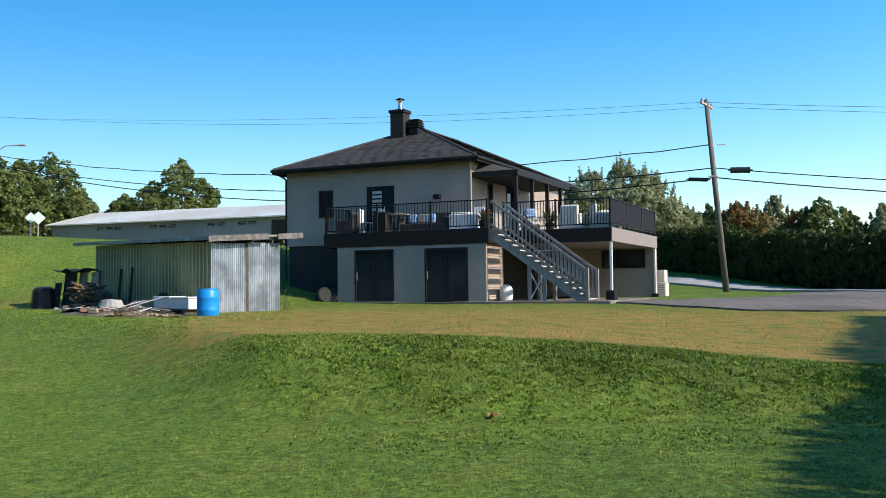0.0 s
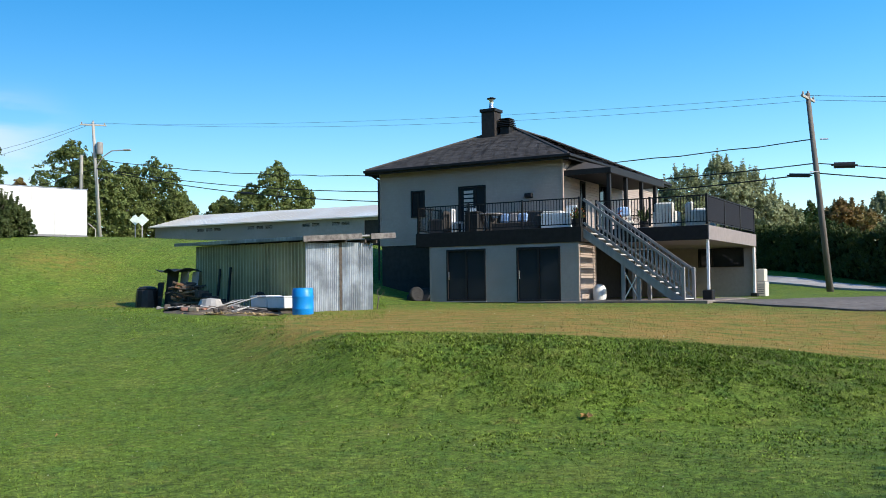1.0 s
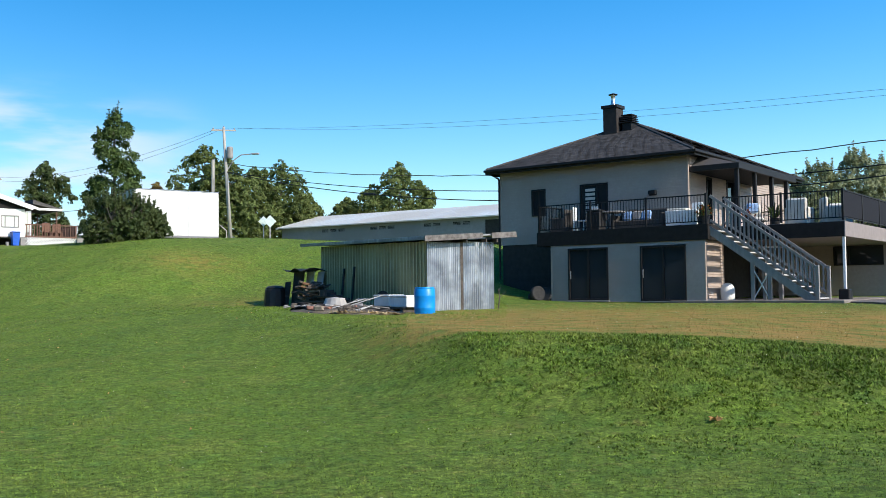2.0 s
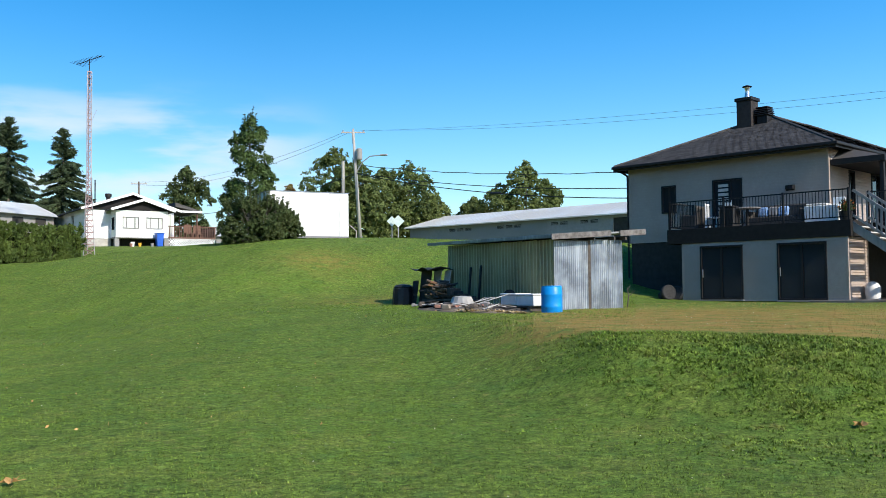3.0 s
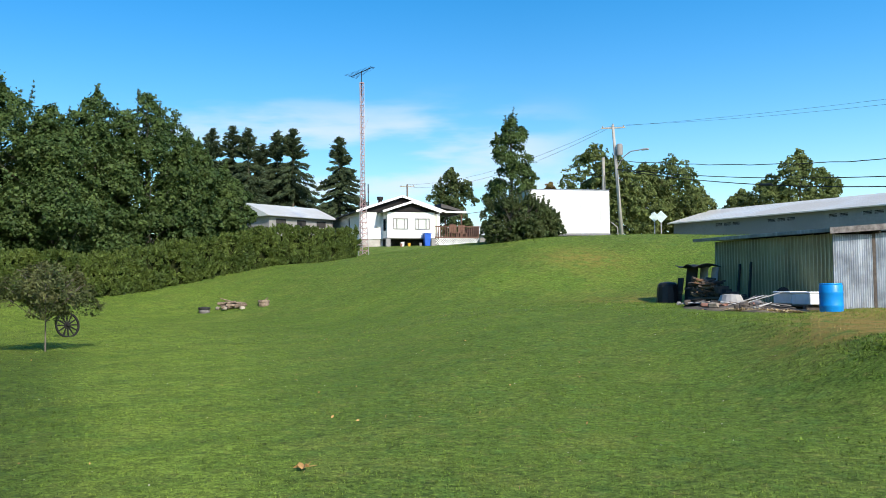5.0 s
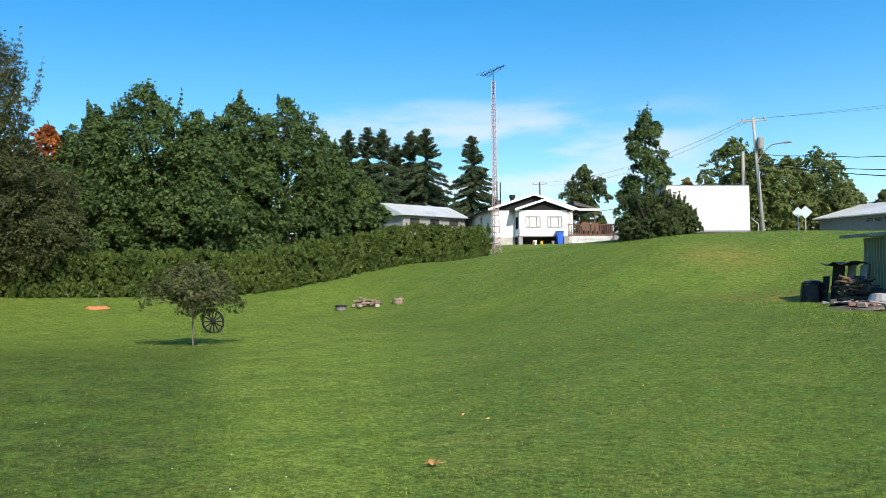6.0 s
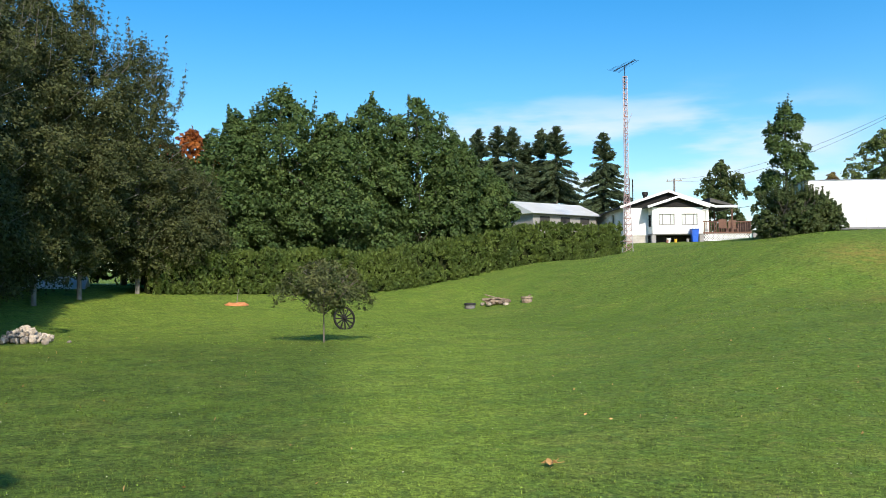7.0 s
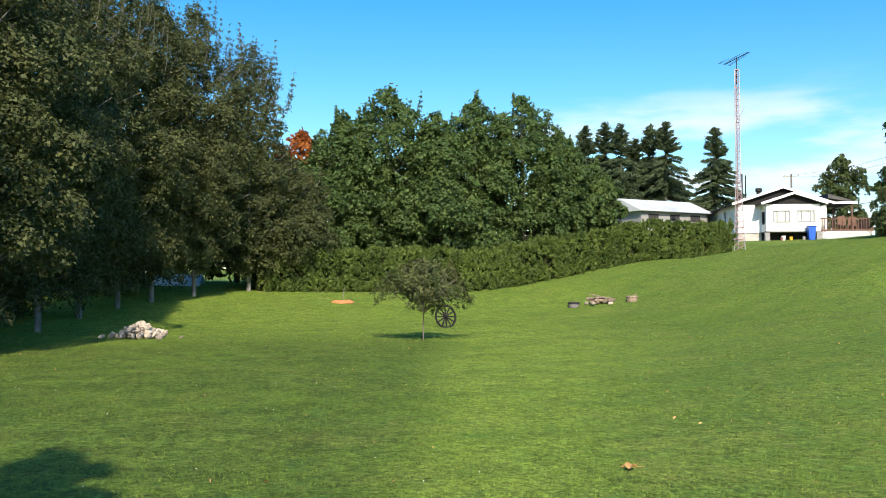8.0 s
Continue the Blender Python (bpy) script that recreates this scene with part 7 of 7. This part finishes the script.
def build_lines():
    x2, y2 = at_az(25.38, 80)
    z2 = ground_z(x2, y2)
    d2 = 1.9 + 0.1709 * 80 - z2
    p2, o2 = build_pole(x2, y2, d2, (-0.55, -0.25, 0), M_POLEGREY, "pale utility pole with transformer and street light", 25)
    part("transformer", lathe(bmesh.new(), [(0.02, d2 - 2.6), (0.24, d2 - 2.6), (0.26, d2 - 2.5), (0.26, d2 - 1.75), (0.2, d2 - 1.65), (0.02, d2 - 1.62)], 16, Matrix.Translation((0.02, -0.25, 0))), M_WHITE_DIM, p2, "pale grey transformer")
    bm = bmesh.new()
    pts = [Vector((-0.3, -0.15, d2 - 3.6)), Vector((0.25, -0.15, d2 - 2.8)), Vector((0.95, -0.15, d2 - 2.35)), Vector((2.0, -0.15, d2 - 2.3))]
    for a, b in zip(pts, pts[1:]):
        rod(bm, a, b, 0.045, None, 8)
    lampp = part("lamp_arm", bm, M_GALV, p2, "curved metal lamp arm")
    part("lamp_head", boxes((1.9, -0.27, d2 - 2.38, 2.55, -0.03, d2 - 2.24), bevel=0.04), M_GALV, lampp, "street light head")
    x1, y1 = at_az(-16.66, 50)
    z1 = ground_z(x1, y1)
    h1 = 1.9 + 0.186 * 50 - z1 + 0.15
    p1, o1 = build_pole(x1, y1, h1, (-0.80, 0.1, 0), M_POLEWOOD, "dark leaning wooden utility pole", 58)
    bm = bmesh.new()
    rod(bm, (-0.35, -0.05, h1 * 0.60), (-0.85, -0.1, h1 * 0.60), 0.03)
    rod(bm, (-0.3, 0.0, h1 * 0.765), (0.1, 0.0, h1 * 0.765), 0.03)
    part("bracket", bm, M_GALV, p1)
    def at1(f, off=0.0):
        return Vector((x1 - 0.80 * f + off, y1 + 0.1 * f, z1 + h1 * f))
    def at2(f, off=0.0):
        return Vector((x2 - 0.55 * f + off, y2 - 0.25 * f, z2 + d2 * f))
    wire(at2(0.99, -0.6), at1(0.99, -0.15), 0.55, 0.008)
    wire(at2(0.99, 0.8), at1(0.965, 0.3), 0.75, 0.008)
    wire(at2(0.70), at1(0.765), 1.55, 0.028, 0.03)
    wire(at2(0.63), at1(0.645), 1.65, 0.03)
    wire(at2(0.625), at1(0.595), 2.0, 0.034)
    q = Vector((66, 34, 0))
    wire(at1(0.99, -0.15), q + Vector((0, 0, 10.4)), 1.2, 0.010)
    wire(at1(0.965, 0.3), q + Vector((0, 0, 10.0)), 1.2, 0.010)
    wire(at1(0.645), q + Vector((0, 0, 6.4)), 1.4, 0.028)
    wire(at1(0.595), q + Vector((0, 0, 5.6)), 1.5, 0.032)
    for base, tip, f in ((at2(0.625), at1(0.595), 0.30), (at1(0.645), q + Vector((0, 0, 6.4)), 0.024), (at2(0.625), at1(0.595), 0.985)):
        c = base.lerp(tip, f) - Vector((0, 0, 4 * (2.0 if base.x < 0 else 1.4) * f * (1 - f)))
        dv = (tip - base).normalized()
        t = thing("splice_case", *c, 0, "black splice case hanging on the wire", "splice case", "splice cases")
        r = 0.15 if f < 0.1 else 0.10
        part("case", rod(bmesh.new(), -dv * 0.48, dv * 0.48, r, None, 10), M_DARKPLASTIC, t)
        part("clamp", rod(bmesh.new(), -dv * 0.6, dv * 0.6, 0.03, None, 6), M_DARKPLASTIC, t)
    # farther pole behind the bungalow, and a cut-off post
    x3, y3 = at_az(38.25, 128)
    z3 = ground_z(x3, y3)
    h3 = 1.9 + 0.113 * 128 - z3
    p3, o3 = build_pole(x3, y3, h3, (0, 0, 0), M_POLEWOOD, "distant utility pole behind the bungalow", 30)
    wire(at2(0.99, -0.6), (x3, y3, z3 + h3), 1.2, 0.012)
    wire(at2(0.97, -0.6), (x3, y3 + 1, z3 + h3 - 0.3), 1.4, 0.012)
    wire(at2(0.63), (x3, y3, z3 + h3 * 0.6), 1.6, 0.028)
    x4, y4 = at_az(26.42, 74)
    z4 = ground_z(x4, y4)
    t = thing("post", x4, y4, z4, 0, "old cut-off wooden post beside the road", "post")
    part("shaft", rod(bmesh.new(), (0, 0, -0.2), (0, 0, 1.9 + 0.137 * 74 - z4), 0.14, 0.12, 10), M_POLEGREY, t)
    part("conduit", rod(bmesh.new(), (0.16, -0.1, 0), (0.16, -0.1, 1.9 + 0.118 * 74 - z4), 0.03, None, 6), M_WHITE_DIM, t)
    # road signs, seen from behind
    for az, d, s in ((23.12, 66, 0.42), (23.5, 66.6, 0.36)):
        x, y = at_az(az, d)
        z = ground_z(x, y)
        h = 1.9 + 0.0735 * d - z
        t = thing("road_sign", x, y, z, 23, "bare metal back of a diamond road sign", "road sign", "road signs")
        part("post", boxes((-0.035, -0.035, -0.2, 0.035, 0.035, h + 0.2)), M_GALV, t)
        bm = bmesh.new()
        box(bm, -s * 0.72, -0.05, -s * 0.72, s * 0.72, -0.035, s * 0.72, bevel=0.003)
        q = part("plate", bm, M_SIGN, t, "pale green-white diamond plate")
        q.matrix_basis = pose(0, 0, h, 0, 45, 0)


M_SIGN = mat("sign_back", (0.50, 0.58, 0.54), (0.60, 0.68, 0.63), 4, 0.4, metal=0.2)
build_lines()
# ---- grass blades, weeds and fallen leaves ----
def blades(name, label, x, y, height, width, seed, material, per=3, lean=0.6, z=None):
    """Tufts of curved, pointed blades standing on the ground at the given places."""
    rng = np.random.default_rng(seed)
    x, y = np.repeat(x, per), np.repeat(y, per)
    n = len(x)
    height = np.repeat(np.broadcast_to(height, n // per), per)
    x = x + rng.normal(size=n) * 0.02
    y = y + rng.normal(size=n) * 0.02
    z = land(x, y) - 0.01
    a = rng.random(n) * 6.283
    h = height * (0.55 + 0.8 * rng.random(n))
    w = width * (0.7 + 0.6 * rng.random(n))
    ln = h * lean * rng.random(n)
    ca, sa = np.cos(a), np.sin(a)
    o = np.stack([x, y, z], 1)
    s = np.stack([-sa * w, ca * w, np.zeros(n)], 1)
    tip = o + np.stack([ca * ln, sa * ln, h], 1)
    v = np.stack([o - s * 1.25, o + s * 1.25, tip], 1).reshape(-1, 3)
    return tagged(quads_object(name, v, 3, material), label, "grass", kind="stuff")


def sector(rng, n, az0, az1, d0, d1, power=1.0):
    az = np.radians(rng.uniform(az0, az1, n))
    d = np.sqrt(d0 ** 2 + (d1 ** 2 - d0 ** 2) * rng.random(n) ** power)
    return -np.sin(az) * d, np.cos(az) * d, np.degrees(az), d


def crest_of(az):
    return np.interp(az, [-60, -40, -23, -10.7, 0, 16, 20], [23.0, 20.0, 17.0, 15.9, 15.6, 17.0, 17.5])


G_LAWN = grass_mat("grass_blade", 1.12, 0.5)
G_SHEEN_DARK = grass_mat("dark_sheen_blade", 0.74, 0.5)
G_WEED = grass_mat("weed_blade", 1.25, 0.45)
G_DRY = mat("dry_blade", (0.22, 0.17, 0.05), (0.36, 0.27, 0.10), 0.8, 0.8, island=0.35, spec=0.2)
G_LEAFDROP = mat("dropped_leaf", (0.40, 0.22, 0.07), (0.60, 0.36, 0.14), 3, 0.8, island=0.4)
G_CLOVER = mat("clover_flower", (0.60, 0.58, 0.45), (0.72, 0.70, 0.55), 3, 0.8, island=0.2)


def build_grass():
    rng = np.random.default_rng(3)
    x, y, az, d = sector(rng, 165000, -30, 90, 6.5, 30, 1.8)
    dry = (d > crest_of(az) + 0.4) & (az < 15) & (d < 32)
    ux, uy = sw(1.5, 2.0)
    dry |= np.hypot(x - ux, y - uy) < 2.2
    keep = ~dry
    hh = np.where(d[keep] > 14, 0.034, 0.027)
    x, y, az = x[keep], y[keep], az[keep]
    # blades past this bearing take the darker sheen colour
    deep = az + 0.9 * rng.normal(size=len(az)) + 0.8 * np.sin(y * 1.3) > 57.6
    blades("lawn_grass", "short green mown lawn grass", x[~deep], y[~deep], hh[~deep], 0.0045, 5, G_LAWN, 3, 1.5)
    blades("lawn_grass", "lawn grass coloured darker for the sheen of the other mowing", x[deep], y[deep], hh[deep], 0.0045, 16, G_SHEEN_DARK, 3, 1.5)
    x, y, az, d = sector(rng, 60000, 9, 92, 29, 62)
    blades("lawn_grass", "mown grass on the hill and far lawn", x, y, 0.040, 0.012, 15, G_LAWN, 3, 1.3)
    x, y, az, d = sector(rng, 22000, -30, 15, 9, 34)
    k = d > crest_of(az) + 0.3
    blades("dry_grass", "dry yellowed yard grass", x[k], y[k], 0.035, 0.006, 6, G_DRY, 2)
    # rank weeds on the bank
    x, y, az, d = sector(rng, 60000, -32, 22, 10, 20)
    e = d - crest_of(az)
    k = (e > -4.2) & (e < 0.25) & (rng.random(len(d)) < np.clip(0.9 - np.abs(e + 1.0) / 3.4, 0.03, 1) * np.clip((16 - az) / 16, 0.0, 1) * (0.35 + 0.65 * (np.sin(x * 2.1 + np.sin(y * 1.3)) * np.sin(y * 2.7 + x) > -0.1)))
    blades("bank_weeds", "rank green weeds on the bank", x[k], y[k], 0.032 + 0.035 * rng.random(k.sum()) ** 2, 0.0045, 7, G_WEED, 4, 1.5)
    # broad weed leaves
    x, y, az, d = sector(rng, 60000, -32, 22, 9, 20)
    e = d - crest_of(az)
    k = (e > -5.5) & (e < 0.3) & (rng.random(len(d)) < np.clip(0.95 - np.abs(e + 1.3) / 4.6, 0.05, 1) * np.clip((17 - az) / 16, 0.0, 1) * (0.25 + 0.75 * (np.sin(x * 3.1 + 2 * np.sin(y * 1.7)) * np.sin(y * 3.3 + x * 1.2) > -0.15)))
    blades("broad_weeds", "broad-leaved weeds on the bank", x[k], y[k], 0.034, 0.013, 8, G_WEED, 4, 2.2)
    x, y, az, d = sector(rng, 16000, -30, 90, 7, 30, 1.4)
    k = ((d < crest_of(az)) | (az > 17)) & (np.sin(x * 1.7 + 2 * np.sin(y * 0.9)) * np.sin(y * 1.9 + x * 0.6) > -0.25)
    blades("lawn_weeds", "small broad-leaved weeds in the lawn", x[k], y[k], 0.022, 0.008, 18, G_WEED, 3, 1.8)
    # tufts round the shed, the hedge foot and the clutter
    x, y, az, d = sector(rng, 5000, 9, 24, 22, 36)
    ux, uy = sw(1.5, 2.0)
    k = np.hypot(x - ux, y - uy) > 2.6
    x, y = x[k], y[k]
    blades("rough_grass", "rough grass tufts round the shed", x, y, 0.045, 0.006, 9, G_WEED, 3, 0.8)
    # clover and small flowers, fallen leaves
    x, y, az, d = sector(rng, 1500, -30, 90, 7, 34)
    c = np.stack([x, y, land(x, y) + 0.05], 1)
    o = quads_object("clover_flowers", leaf_cloud(rng, c, np.full(len(c), 0.012), 1800, 0.008), 4, G_CLOVER)
    tagged(o, "small pale clover flowers scattered in the lawn", "flower", kind="stuff")
    x, y, az, d = sector(rng, 260, 20, 90, 7, 34)
    c = np.stack([x, y, land(x, y) + 0.045], 1)
    o = quads_object("fallen_leaves", leaf_cloud(rng, c, np.full(len(c), 0.01), 170, 0.024), 4, G_LEAFDROP)
    tagged(o, "dry fallen leaves scattered on the lawn", "leaf", kind="stuff")
    # two large dry leaves nearer by
    for az, el in ((-2.89, 0.1366), (44.26, 0.1816)):
        dd = np.arange(6, 20, 0.02)
        a = radians(az)
        dist = dd[np.argmax(land(-math.sin(a) * dd, math.cos(a) * dd) >= 1.9 - el * dd)]
        lx, ly = at_az(az, dist)
        t = thing("fallen_leaf", lx, ly, ground_z(lx, ly) + 0.035, 40, "large curled dry brown leaf on the grass", "leaf", "fallen leaves")
        bm = bmesh.new()
        ring = []
        for k in range(14):
            r = (0.085 if k % 2 else 0.05) * (1.25 if k in (3, 7, 11) else 1)
            ring.append(bm.verts.new((r * math.cos(k * 0.449), r * math.sin(k * 0.449), 0.03 * math.sin(k * 1.7) + 0.02)))
        c0 = bm.verts.new((0, 0, 0.0))
        for k in range(14):
            bm.faces.new((c0, ring[k], ring[(k + 1) % 14]))
        r = bmesh.ops.extrude_face_region(bm, geom=bm.faces[:])
        bmesh.ops.translate(bm, vec=(0, 0, 0.004), verts=[g for g in r["geom"] if isinstance(g, bmesh.types.BMVert)])
        part("blade", bm, G_LEAFDROP, t)
        part("stalk", rod(bmesh.new(), (0.04, 0, 0.01), (0.14, 0.02, 0.02), 0.004, 0.003, 5), G_LEAFDROP, t)


build_grass()
